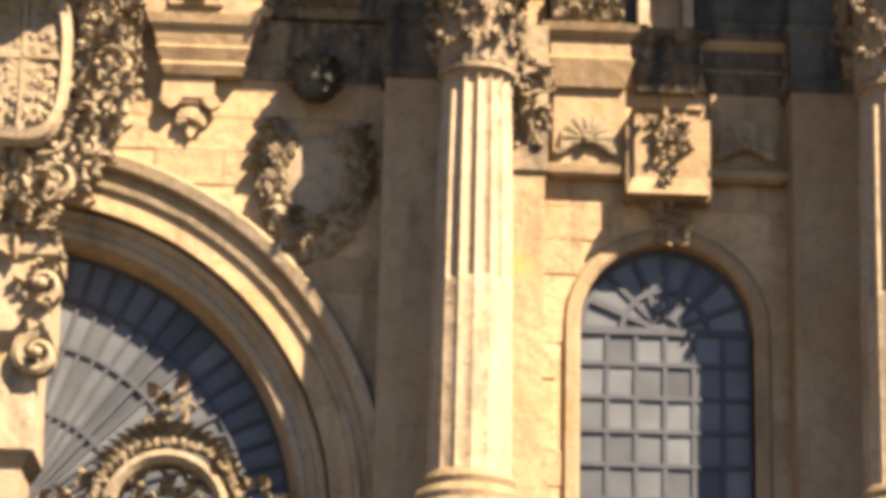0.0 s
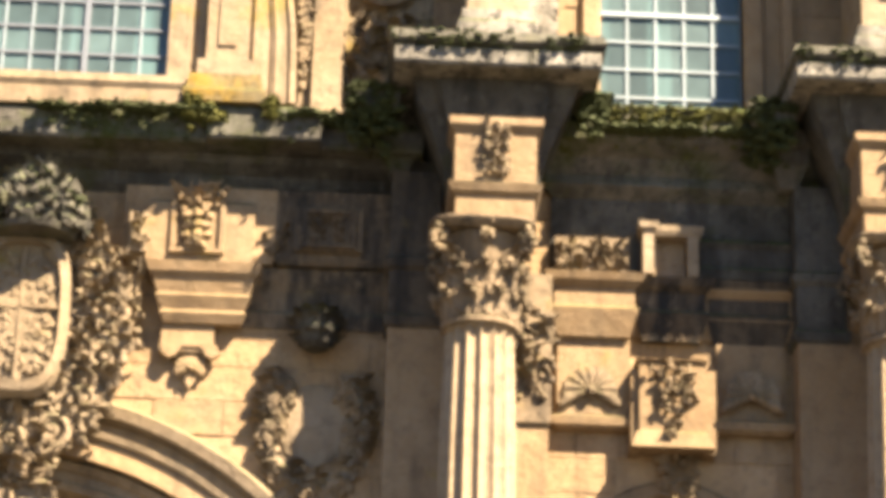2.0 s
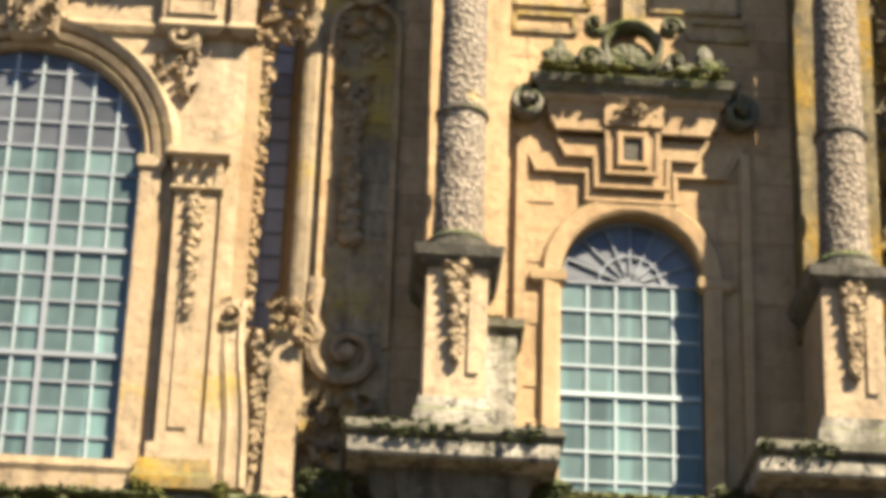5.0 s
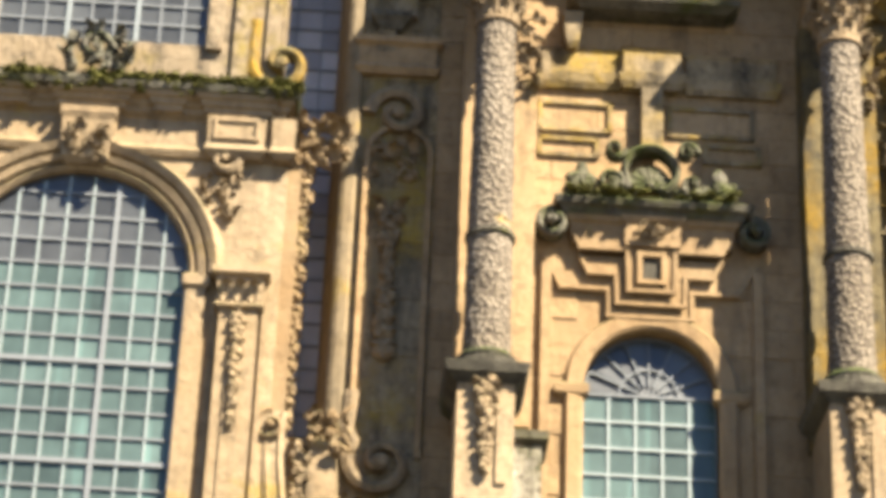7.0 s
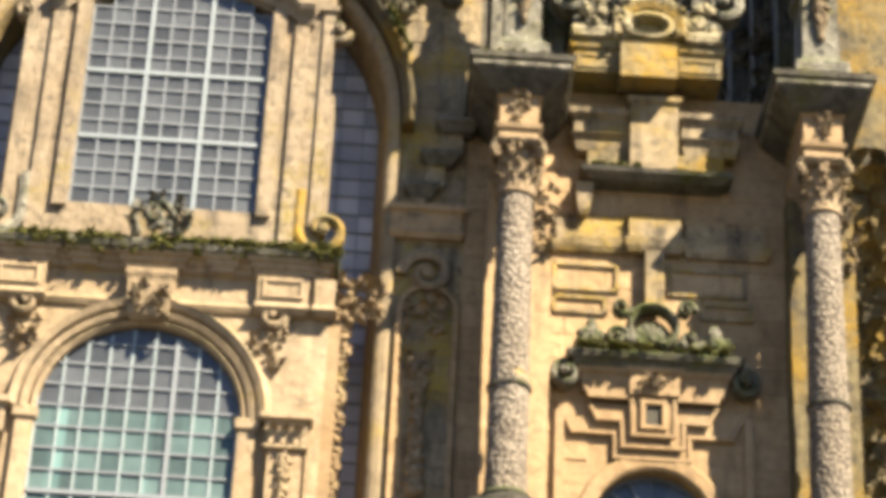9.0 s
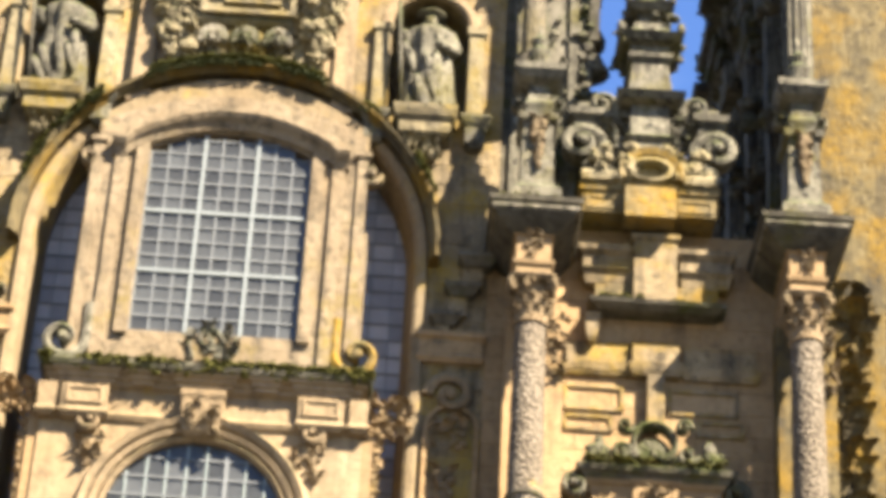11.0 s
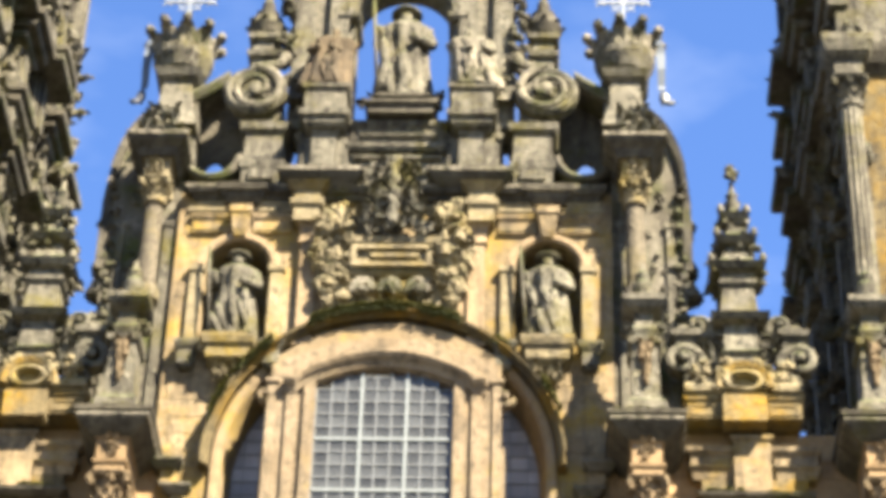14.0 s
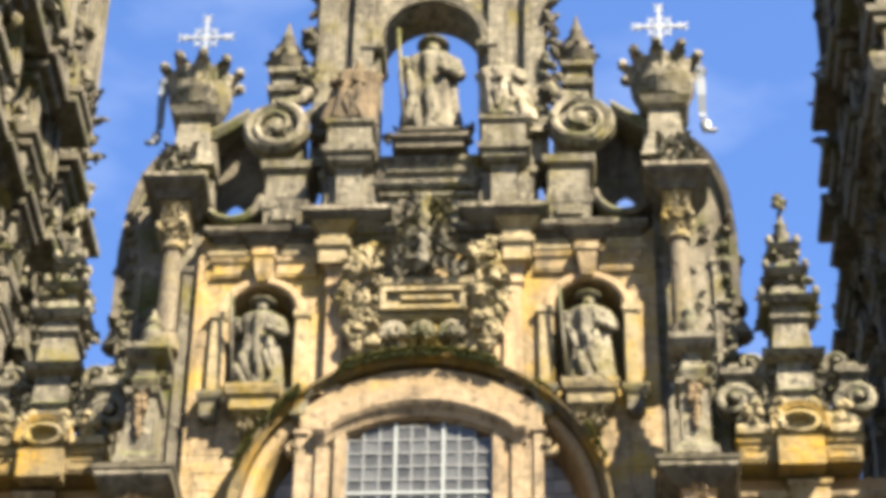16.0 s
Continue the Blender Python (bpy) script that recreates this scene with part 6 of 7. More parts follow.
# ---------- the gable ----------
def niche(cx):
    t = thing("niche_surround", (cx, -0.1, 37.2), "lichen-stained niche surround with a bracketed ledge", "niche", "statue niches")
    bm = bmesh.new()
    arch_sweep(bm, cx, 40.0, 0.8, 40.0, [(0, 0.05), (0, -0.12), (0.06, -0.16), (0.2, -0.16), (0.24, -0.05), (0.24, 0.0)], jambs=False, n=24)
    part("arch", bm, PALE, t)
    for s in (-1, 1):
        bm = bmesh.new()
        stack(bm, cx + s * 0.98, 0.15, -0.14, 0.0, [(37.7, 0.04), (37.85, 0.0), (39.8, 0.0), (39.86, 0.05), (40.02, 0.06)])
        part("jamb", bm, GOLD, t, "yellow lichen-covered jamb")
        bm = bmesh.new()
        stack(bm, cx + s * 1.02, 0.2, -0.3, 0.0, [(36.95, -0.08), (37.05, 0.0), (37.4, 0.0), (37.5, 0.06), (37.6, 0.1), (37.68, 0.1)])
        part("bracket", bm, GREY, t)
    bm = bmesh.new()
    stack(bm, cx, 0.52, -0.5, 0.9, [(36.9, -0.3), (37.0, -0.1), (37.1, 0.0), (37.35, 0.0), (37.45, 0.08), (37.6, 0.12), (37.7, 0.12), (37.75, 0.0)])
    cluster(bm, lambda x, z: True, cx - 0.35, cx + 0.35, 36.6, 36.95, -0.25, 14, 0.12, 0.2)
    part("ledge", bm, GOLD, t)
    bm = bmesh.new()
    stack(bm, cx, 0.17, -0.3, 0.0, [(40.85, -0.04), (41.0, 0.0), (41.45, 0.06), (41.5, 0.1), (41.7, 0.1)])
    for a, b in ((-1.2, -0.3), (0.3, 1.2)):
        stack(bm, cx + (a + b) / 2, (b - a) / 2, -0.08, 0.0, [(41.05, 0.0), (41.15, 0.04), (41.2, 0.0), (41.4, 0.0), (41.5, 0.06), (41.62, 0.08), (41.66, 0.0)])
    part("keystone", bm, WALL2, t)
    return t


mirrored(niche(3.78))


def stepped_return():
    t = thing("stepped_cornice", (4.9, -0.3, 33.0), "blackened mossy cornice stepping down beside the arched recess", "cornice", "stepped cornices")
    for x, hw, z, d in ((5.0, 0.34, 34.2, 0.4), (4.72, 0.3, 33.55, 0.32), (4.42, 0.26, 32.9, 0.26)):
        bm = bmesh.new()
        stack(bm, x, hw, -d, 0.0, [(z - 0.1, -0.1), (z, -0.02), (z + 0.06, 0.05), (z + 0.13, 0.06), (z + 0.17, -0.02)])
        part("step", bm, MOSSY, t)
        bm = bmesh.new()
        box(bm, x - hw * 0.8, x + hw * 0.3, -d * 0.5, 0.0, z - 0.5, z - 0.08)
        part("riser", bm, WALL2, t, "lichened riser")
    return t


mirrored(stepped_return())


def gable_pilaster(cx):
    t = thing("pilaster", (cx, -0.15, 37.5), "lichen-yellowed pilaster beside the arms", "pilaster", "gable pilasters")
    bm = bmesh.new()
    stack(bm, cx, 0.2, -0.22, 0.0, [(37.6, 0.05), (37.8, 0.0), (40.6, 0.0), (40.66, 0.06), (40.8, 0.02), (41.1, 0.05), (41.2, 0.12), (41.3, 0.04)])
    stack(bm, cx - 0.32, 0.1, -0.12, 0.0, [(38.2, 0.0), (40.6, 0.0)])
    part("shaft", bm, PALE, t)
    bm = bmesh.new()
    stack(bm, cx + 0.1, 0.32, -0.45, 0.0, [(41.2, 0.0), (41.6, 0.0), (41.66, 0.08), (41.8, 0.1), (41.84, 0.0), (42.1, 0.0), (42.3, 0.2)])
    part("block", bm, GOLD, t)
    return t


mirrored(gable_pilaster(2.05))


def arms():
    t = thing("relief_panel", (0, -0.2, 38.5), "carved urn-shaped relief with a shell and foliage scrolls", "relief")
    bm = bmesh.new()
    for s in (-1, 1):
        for k in range(70):
            z = random.uniform(38.7, 41.7)
            x = s * random.uniform(1.12, 1.98 - 0.3 * abs(z - 40.2))
            lump(bm, (x, -0.2 - random.uniform(0, 0.25), z), (random.uniform(0.12, 0.26), 0.16, random.uniform(0.12, 0.26)), None, 0.6)
        for z, r in ((41.2, 0.32), (40.1, 0.3), (39.2, 0.34)):
            volute(bm, s * 1.55, z, -0.3, r, 1.4, 0.16, 0.25, s, math.pi / 2)
    cluster(bm, lambda x, z: 1.0 < abs(x) < 1.95 - 0.35 * abs(z - 40.3), -2.0, 2.0, 38.7, 41.6, -0.35, 50, 0.2, 0.25)
    part("foliage", bm, GOLD, t)
    bm = bmesh.new()
    stack(bm, 0, 1.1, -0.5, 0.0, [(39.5, -0.1), (39.6, 0.0), (39.7, -0.06), (40.35, -0.06), (40.45, 0.05), (40.6, 0.08), (40.65, -0.1)])
    part("casket", bm, GOLD, t, "yellow-lichened carved casket")
    bm = bmesh.new()
    for q in ((-0.98, 0.98, 39.72, 39.82), (-0.98, 0.98, 40.24, 40.34), (-0.98, -0.86, 39.82, 40.24), (0.86, 0.98, 39.82, 40.24), (-0.5, 0.66, 39.98, 40.08)):
        box(bm, q[0], q[1], -0.58, -0.4, q[2], q[3])
    part("casket_frame", bm, GOLD, t)
    bm = bmesh.new()
    for k in (-0.66, 0.0, 0.66):
        shell(bm, k, 39.1, -0.5, 0.3)
        lump(bm, (k, -0.55, 39.02), (0.12, 0.1, 0.07), Euler((0, 0.4, 0)), 0.7)
    part("scallop", bm, LEDGE, t)
    bm = bmesh.new()
    cluster(bm, lambda x, z: True, -1.4, 1.4, 38.6, 39.2, -0.3, 34, 0.16, 0.2)
    part("scrollwork", bm, GOLD, t)
    bm = bmesh.new()
    cluster(bm, lambda x, z: abs(x) < 0.4 + (42.2 - z) * 0.35 and abs(x) < 1.0, -1.1, 1.1, 40.7, 42.4, -0.45, 90, 0.17, 0.35)
    shell(bm, 0, 42.35, -0.45, 0.5)
    cluster(bm, lambda x, z: abs(x) < 0.75 - 0.3 * abs(z - 42.2), -0.8, 0.8, 41.6, 42.9, -0.5, 40, 0.14, 0.25)
    for z in span(41.0, 42.8, 9):
        lump(bm, (random.uniform(-0.05, 0.05), -0.75, z), (0.14, 0.12, 0.2), Euler((0, 0, 0)), 0.3)
    part("shell_crest", bm, GREY, t, "grey shell and plume crest")
    return t


arms()


def gable_cornice():
    t = thing("gable_cornice", (0, -0.4, 42.3), "dark stepped cornice of the gable", "cornice")
    bm = bmesh.new()
    stack(bm, 0, 5.0, -0.1, 1.5, [(42.02, -0.06), (42.08, 0.03), (42.16, 0.05), (42.2, 0.15), (42.28, 0.2), (42.42, 0.22), (42.46, 0.05)])
    for s in (-1, 1):
        stack(bm, s * 1.85, 0.95, -0.5, 0.0, [(42.3, -0.2), (42.5, 0.02), (42.62, 0.1), (42.78, 0.12), (42.82, -0.1)])
        stack(bm, s * 3.78, 0.5, -0.22, 0.0, [(41.95, -0.1), (42.1, 0.02), (42.2, 0.06), (42.24, 0.14), (42.4, 0.18), (42.44, 0.0)])
    part("moulding", bm, DARK, t)
    # Thin pale strip paints the sunlit edge of the dark cornice.
    bm = bmesh.new()
    stack(bm, 0, 5.0, -0.1, 1.4, [(42.33, 0.225), (42.41, 0.232)])
    for s in (-1, 1):
        stack(bm, s * 1.85, 0.95, -0.5, 0.0, [(42.64, 0.128), (42.75, 0.134)])
    part("fillet", bm, LEDGE, t, "pale fillet coloured as a lit edge")
    for s in (-1, 1):
        for x0, x1 in ((2.6, 3.35), (4.25, 5.1)):
            bm = bmesh.new()
            stack(bm, s * (x0 + x1) / 2, (x1 - x0) / 2, -0.07, 0.0, [(41.7, 0.0), (41.74, 0.03), (41.86, 0.03), (41.9, -0.02), (41.98, 0.02), (42.03, 0.02)])
            part("band", bm, GOLD, t)
    bm = bmesh.new()
    stack(bm, 0, 2.55, 0.0, 1.5, [(42.46, 0.0), (44.0, 0.0), (44.1, 0.08), (44.25, 0.1), (44.3, 0.0), (44.65, 0.0)])
    stack(bm, 0, 1.2, -0.15, 1.0, [(43.6, 0.0), (43.7, 0.08), (43.82, 0.1), (43.86, 0.0), (44.3, 0.02), (44.4, 0.1), (44.52, 0.12), (44.6, 0.0)])
    part("attic", bm, GREY, t)
    for q in ((-1.1, 1.1, 42.95, 43.03), (-1.1, 1.1, 43.4, 43.48), (-0.95, 0.95, 44.02, 44.1)):
        bm = bmesh.new()
        stack(bm, (q[0] + q[1]) / 2, (q[1] - q[0]) / 2, -0.12 if q[2] < 43.6 else -0.24, 0.05, [(q[2], 0.0), (q[3] - 0.02, 0.03), (q[3], 0.02)])
        part("string_course", bm, LEDGE, t)
    for s in (-1, 1):
        bm = bmesh.new()
        stack(bm, s * 1.85, 0.3, -0.42, 0.3, [(42.8, 0.0), (43.9, 0.0), (44.0, 0.06), (44.05, 0.0)])
        stack(bm, s * 1.4, 0.14, -0.2, 0.3, [(42.8, 0.0), (44.0, 0.0)])
        stack(bm, s * 2.3, 0.14, -0.2, 0.3, [(42.8, 0.0), (44.0, 0.0)])
        stack(bm, s * 1.86, 0.52, -0.65, 0.6, [(44.05, -0.1), (44.15, 0.0), (44.3, 0.0), (44.35, 0.1), (44.5, 0.12), (44.52, 0.0), (45.2, 0.0), (45.25, 0.08), (45.36, 0.1), (45.4, 0.0)])
        part("statue_block", bm, GREY, t)
        bm = bmesh.new()
        stack(bm, s * 3.4, 0.5, -0.1, 1.2, [(42.46, 0.0), (43.0, 0.0), (43.1, 0.05), (43.3, 0.08), (43.35, 0.0), (44.2, -0.02), (44.3, 0.1), (44.5, 0.14), (44.6, 0.0)])
        box(bm, s * 3.4 - 0.3, s * 3.4 + 0.3, -0.2, 0.0, 42.7, 43.0)
        stack(bm, s * 3.4, 0.4, 0.05, 1.1, [(44.6, 0.0), (46.3, -0.1)])
        volute(bm, s * 2.72, 46.0, 0.3, 0.35, 1.2, 0.2, 0.35, s, math.pi)
        part("pier", bm, GREY, t)
        bm = bmesh.new()
        rings = []
        for r, y in ((0.82, 0.1), (0.82, -0.2), (0.72, -0.3), (0.6, -0.26), (0.55, -0.15), (0.3, -0.2), (0.26, -0.3), (0.02, -0.28)):
            rings.append([bm.verts.new((s * 3.72 + r * math.cos(a), y, 45.56 + r * 0.95 * math.sin(a))) for a in (2 * math.pi * i / 36 for i in range(36))])
        grid_faces(bm, rings)
        for k in range(14):
            lump(bm, (s * 3.72 + random.uniform(-0.3, 0.3), -0.25, 45.5 + random.uniform(-0.25, 0.25)), (0.1, 0.07, 0.1), None, 0.5)
        part("medallion", bm, GREY, t, "round carved medallion")
        bm = bmesh.new()
        volute(bm, s * 3.72, 45.56, -0.2, 0.74, 1.7, 0.22, 0.14, s, math.pi / 2, tail=[(s * 2.95, 46.75), (s * 3.1, 46.42), (s * 3.4, 46.33)])
        part("spiral", bm, LEDGE, t, "pale worn spiral")
    # hollow links beside the round medallions, with a small gap to the sky
    for s in (-1, 1):
        # Dark back wall and mossy-toned brace paint shade into the hollow.
        bm = bmesh.new()
        pts = span(3.85, 5.5, 24)
        hole = lambda x: 42.9 + 1.2 * math.sqrt(max(0.0, 1 - ((x - 4.75) / 0.4) ** 2)) if abs(x - 4.75) < 0.4 else 42.9
        slope = lambda x: 46.5 - 0.62 * (abs(x) - 4.2)
        strip(bm, [s * x for x in pts], lambda x: hole(abs(x)), lambda x: min(46.2, slope(x)) - 0.1, 0.95, 1.05)
        part("back_wall", bm, DARK, t)
        bm = bmesh.new()
        arch_sweep(bm, s * 4.68, 43.5, 0.58, 43.5, [(0, 0.9), (0, -0.1), (0.1, -0.16), (0.2, -0.1), (0.2, 0.9)], n=20, a0=180, a1=360, jambs=False)
        part("curved_lip", bm, MOSSY, t)
        bm = bmesh.new()
        rings = []
        for x in span(4.45, 6.0, 8):
            z = slope(x) - 0.1 * math.sin((x - 4.45) / 1.55 * math.pi)
            rings.append([bm.verts.new((s * x, y, z + dz)) for y, dz in ((1.3, -0.25), (0.1, -0.25), (0.0, -0.05), (0.05, 0.1), (1.3, 0.1))])
        grid_faces(bm, rings)
        part("brace", bm, MOSSY, t)
        bm = bmesh.new()
        stack(bm, s * 5.35, 0.16, 0.1, 1.2, [(43.3, 0.0), (45.4, -0.02)])
        part("brace_pier", bm, GREY, t)
    return t


gable_cornice()


def gable_column(cx):
    t = thing("gable_column", (cx, -0.6, 38.8), "small speckled gable column under a dark ledge and carved block", "column", "gable columns")
    bm = bmesh.new()
    lathe(bm, cx, -0.55, [(38.6, 0.36), (38.9, 0.36), (39.0, 0.28), (39.1, 0.3), (39.15, 0.25), (41.4, 0.22), (41.45, 0.27), (41.5, 0.22)], 24)
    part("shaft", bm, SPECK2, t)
    bm = bmesh.new()
    capital_geo(bm, cx, -0.55, 41.5, 42.2, 0.24, 0.36)
    stack(bm, cx, 0.3, -0.85, 0.2, [(42.2, 0.0), (42.7, 0.0), (42.75, 0.05)])
    cluster(bm, lambda x, z: True, cx - 0.2, cx + 0.2, 42.25, 42.7, -0.88, 12, 0.09, 0.1)
    part("capital", bm, GOLD, t)
    bm = bmesh.new()
    stack(bm, cx, 0.42, -1.0, 0.4, [(42.75, 0.0), (42.95, 0.1), (43.1, 0.28), (43.3, 0.34), (43.34, 0.1), (43.42, 0.0)])
    part("ledge", bm, DARK, t)
    # Pale strip again paints a lit edge, here on the column ledge.
    bm = bmesh.new()
    stack(bm, cx, 0.42, -1.0, 0.35, [(43.2, 0.344), (43.29, 0.35)])
    part("fillet", bm, LEDGE, t)
    bm = bmesh.new()
    cluster(bm, lambda x, z: abs(x - cx) < 0.75 - 0.45 * (z - 43.4), cx - 0.75, cx + 0.75, 43.4, 44.6, -0.65, 50, 0.17, 0.3)
    part("carved_block", bm, GREY, t)
    return t


mirrored(gable_column(5.9))


def crown(cx):
    t = thing("stone_crown", (cx, 0.3, 44.5), "stone crown bowl on a pedestal with a pale metal cross", "crown", "crowns with crosses")
    bm = bmesh.new()
    stack(bm, cx, 0.42, -0.2, 0.85, [(44.3, 0.2), (44.9, 0.05), (45.1, 0.0), (45.9, -0.05), (46.0, 0.1), (46.2, 0.2), (46.3, 0.0)])
    part("pedestal", bm, GREY, t)
    bm = bmesh.new()
    lathe(bm, cx, 0.3, [(46.25, 0.4), (46.4, 0.62), (46.8, 0.78), (47.0, 0.8), (47.05, 0.7), (47.05, 0.1)], 28)
    part("bowl", bm, GREY, t)
    for i in range(10):
        a = 2 * math.pi * (i + 0.25) / 10
        bm = bmesh.new()
        d = Vector((math.cos(a), math.sin(a), 0))
        leaf(bm, Vector((cx, 0.3, 46.95)) + d * 0.7, d, 0.85, 0.42, 0.35)
        lump(bm, Vector((cx, 0.3, 47.65)) + d * 0.98, (0.13, 0.13, 0.16), None, 0.3)
        part("crown_leaf", bm, LEDGE, t)
    bm = bmesh.new()

    def bar(p, q, r):
        p, q = Vector(p), Vector(q)
        d = (q - p).normalized()
        u = Vector((0, 1, 0))
        v = d.cross(u)
        grid_faces(bm, [[bm.verts.new(c + u * r * math.cos(k) + v * r * math.sin(k)) for k in (math.pi / 4 + math.pi / 2 * i for i in range(4))] for c in (p, q)])
    y, zc = 0.3, 49.05
    bar((cx, y, 46.9), (cx, y, 49.75), 0.055)
    bar((cx - 0.6, y, zc), (cx + 0.6, y, zc), 0.05)
    for ex, ez in ((-0.6, 0), (0.6, 0), (0, 0.65)):
        for k in range(4):
            a = math.pi / 2 * k + math.pi / 4
            bar((cx + ex, y, zc + ez), (cx + ex + 0.16 * math.cos(a), y, zc + ez + 0.16 * math.sin(a)), 0.03)
        lump(bm, (cx + ex, y, zc + ez), 0.07)
    for k in range(4):
        a = math.pi / 2 * k + math.pi / 4
        bar((cx, y, zc), (cx + 0.42 * math.cos(a), y, zc + 0.42 * math.sin(a)), 0.025)
    arch_sweep(bm, cx, zc, 0.3, zc, [(-0.02, y - 0.02), (0.02, y - 0.02), (0.02, y + 0.02), (-0.02, y + 0.02)], a0=0, a1=360, jambs=False, n=24)
    part("cross", bm, SILVER, t, "pale metal cross")
    s = 1 if cx > 0 else -1
    bm = bmesh.new()
    rings = []
    for z, w, dy in ((47.7, 0.05, 0), (47.3, 0.12, 0.05), (46.7, 0.1, -0.04), (46.2, 0.09, 0.06), (46.0, 0.08, 0.0)):
        rings.append([bm.verts.new((s * (abs(cx) + 0.95) + dx, 0.3 + dy + e, z)) for dx, e in ((-w, -0.02), (w, -0.02), (w, 0.02), (-w, 0.02))])
    grid_faces(bm, rings)
    bar((s * (abs(cx) + 0.6), 0.3, 47.2), (s * (abs(cx) + 1.0), 0.3, 47.85), 0.03)
    vane = part("iron_vane", bm, VANE, t, "pale hanging iron vane")
    bm = bmesh.new()
    lump(bm, (s * (abs(cx) + 1.0), 0.3, 45.75), (0.13, 0.06, 0.24), Euler((0, 0, 0)), 0.3)
    lump(bm, (s * (abs(cx) + 1.14), 0.3, 45.6), (0.15, 0.06, 0.1), Euler((0, 0, 0)), 0.3)
    part("tip", bm, IRON, vane, "dark iron tip")
    return t


mirrored(crown(5.75))


def urn(cx):
    t = thing("urn_finial", (cx, 0.4, 46.3), "dark weathered urn finial", "urn", "urn finials")
    bm = bmesh.new()
    stack(bm, cx, 0.28, 0.1, 0.7, [(46.3, 0.1), (46.5, 0.0), (46.9, -0.02), (46.95, 0.1), (47.1, 0.14), (47.2, 0.0), (47.5, -0.02), (47.55, 0.12), (47.7, 0.14), (47.75, -0.05)])
    part("base", bm, GREY, t)
    bm = bmesh.new()
    lathe(bm, cx, 0.4, [(47.7, 0.2), (47.85, 0.38), (48.1, 0.5), (48.35, 0.46), (48.5, 0.28), (48.65, 0.32), (48.8, 0.16), (49.0, 0.18), (49.2, 0.1), (49.55, 0.03)], 18)
    part("bowl", bm, DARK, t)
    for k in range(8):
        a = 2 * math.pi * k / 8
        bm = bmesh.new()
        leaf(bm, (cx + 0.36 * math.cos(a), 0.4 + 0.36 * math.sin(a), 47.85), (math.cos(a), math.sin(a), 0), 0.5, 0.25, 0.35)
        part("leaf", bm, DARK, t)
    return t


mirrored(urn(3.65))


def crowning_niche():
    t = thing("crowning_niche", (0, 0.5, 44.65), "open arched stone niche against the sky crowning the gable", "niche")
    for s in (-1, 1):
        bm = bmesh.new()
        stack(bm, s * 2.1, 0.82, 0.2, 1.3, [(44.65, 0.0), (51.0, 0.0)])
        stack(bm, s * 1.7, 0.26, -0.02, 0.3, [(45.4, 0.05), (45.6, 0.0), (50.6, -0.03)])
        stack(bm, s * 2.6, 0.26, -0.02, 0.3, [(45.4, 0.05), (45.6, 0.0), (50.6, -0.03)])
        part("pier", bm, GREY, t)
        bm = bmesh.new()
        stack(bm, s * 1.42, 0.2, 0.0, 1.2, [(48.2, 0.0), (48.28, 0.06), (48.4, 0.08), (48.44, 0.0)])
        part("impost", bm, GREY, t)
        bm = bmesh.new()
        for k in range(34):
            lump(bm, (s * random.uniform(2.85, 3.15), random.uniform(-0.1, 0.3), random.uniform(46.4, 50.0)), (0.1, 0.12, 0.2), None, 0.5)
        part("carving", bm, DARK, t)
    bm = bmesh.new()
    xs = [-1.28 * math.cos(math.pi * i / 24) for i in range(25)]
    strip(bm, xs, lambda x: 48.42 + math.sqrt(max(0, 1.28 ** 2 - x * x)) * 1.15, flat(51.0), 0.2, 1.3)
    arch_sweep(bm, 0, 48.42, 1.28, 48.42, [(0, 0.1), (0, 0.0), (0.2, -0.06), (0.26, 0.1)], jambs=False, n=24, squash=1.15)
    part("arch", bm, GREY, t)
    bm = bmesh.new()
    stack(bm, 0, 3.0, 0.0, 1.4, [(51.0, 0.0), (51.2, 0.2), (51.5, 0.35), (51.6, 0.0)])
    part("cornice", bm, DARK, t)
    bm = bmesh.new()
    stack(bm, 0.05, 0.62, -0.3, 1.0, [(44.6, 0.2), (44.8, 0.2), (44.86, 0.3), (44.95, 0.3), (45.0, 0.05), (45.2, 0.0), (45.25, 0.08), (45.35, 0.08)])
    for s in (-1, 1):
        cluster(bm, lambda x, z: True, min(s * 0.6, s * 1.1), max(s * 0.6, s * 1.1), 45.0, 45.4, -0.1, 14, 0.1, 0.2)
    part("statue_base", bm, DARK, t)
    return t


crowning_niche()


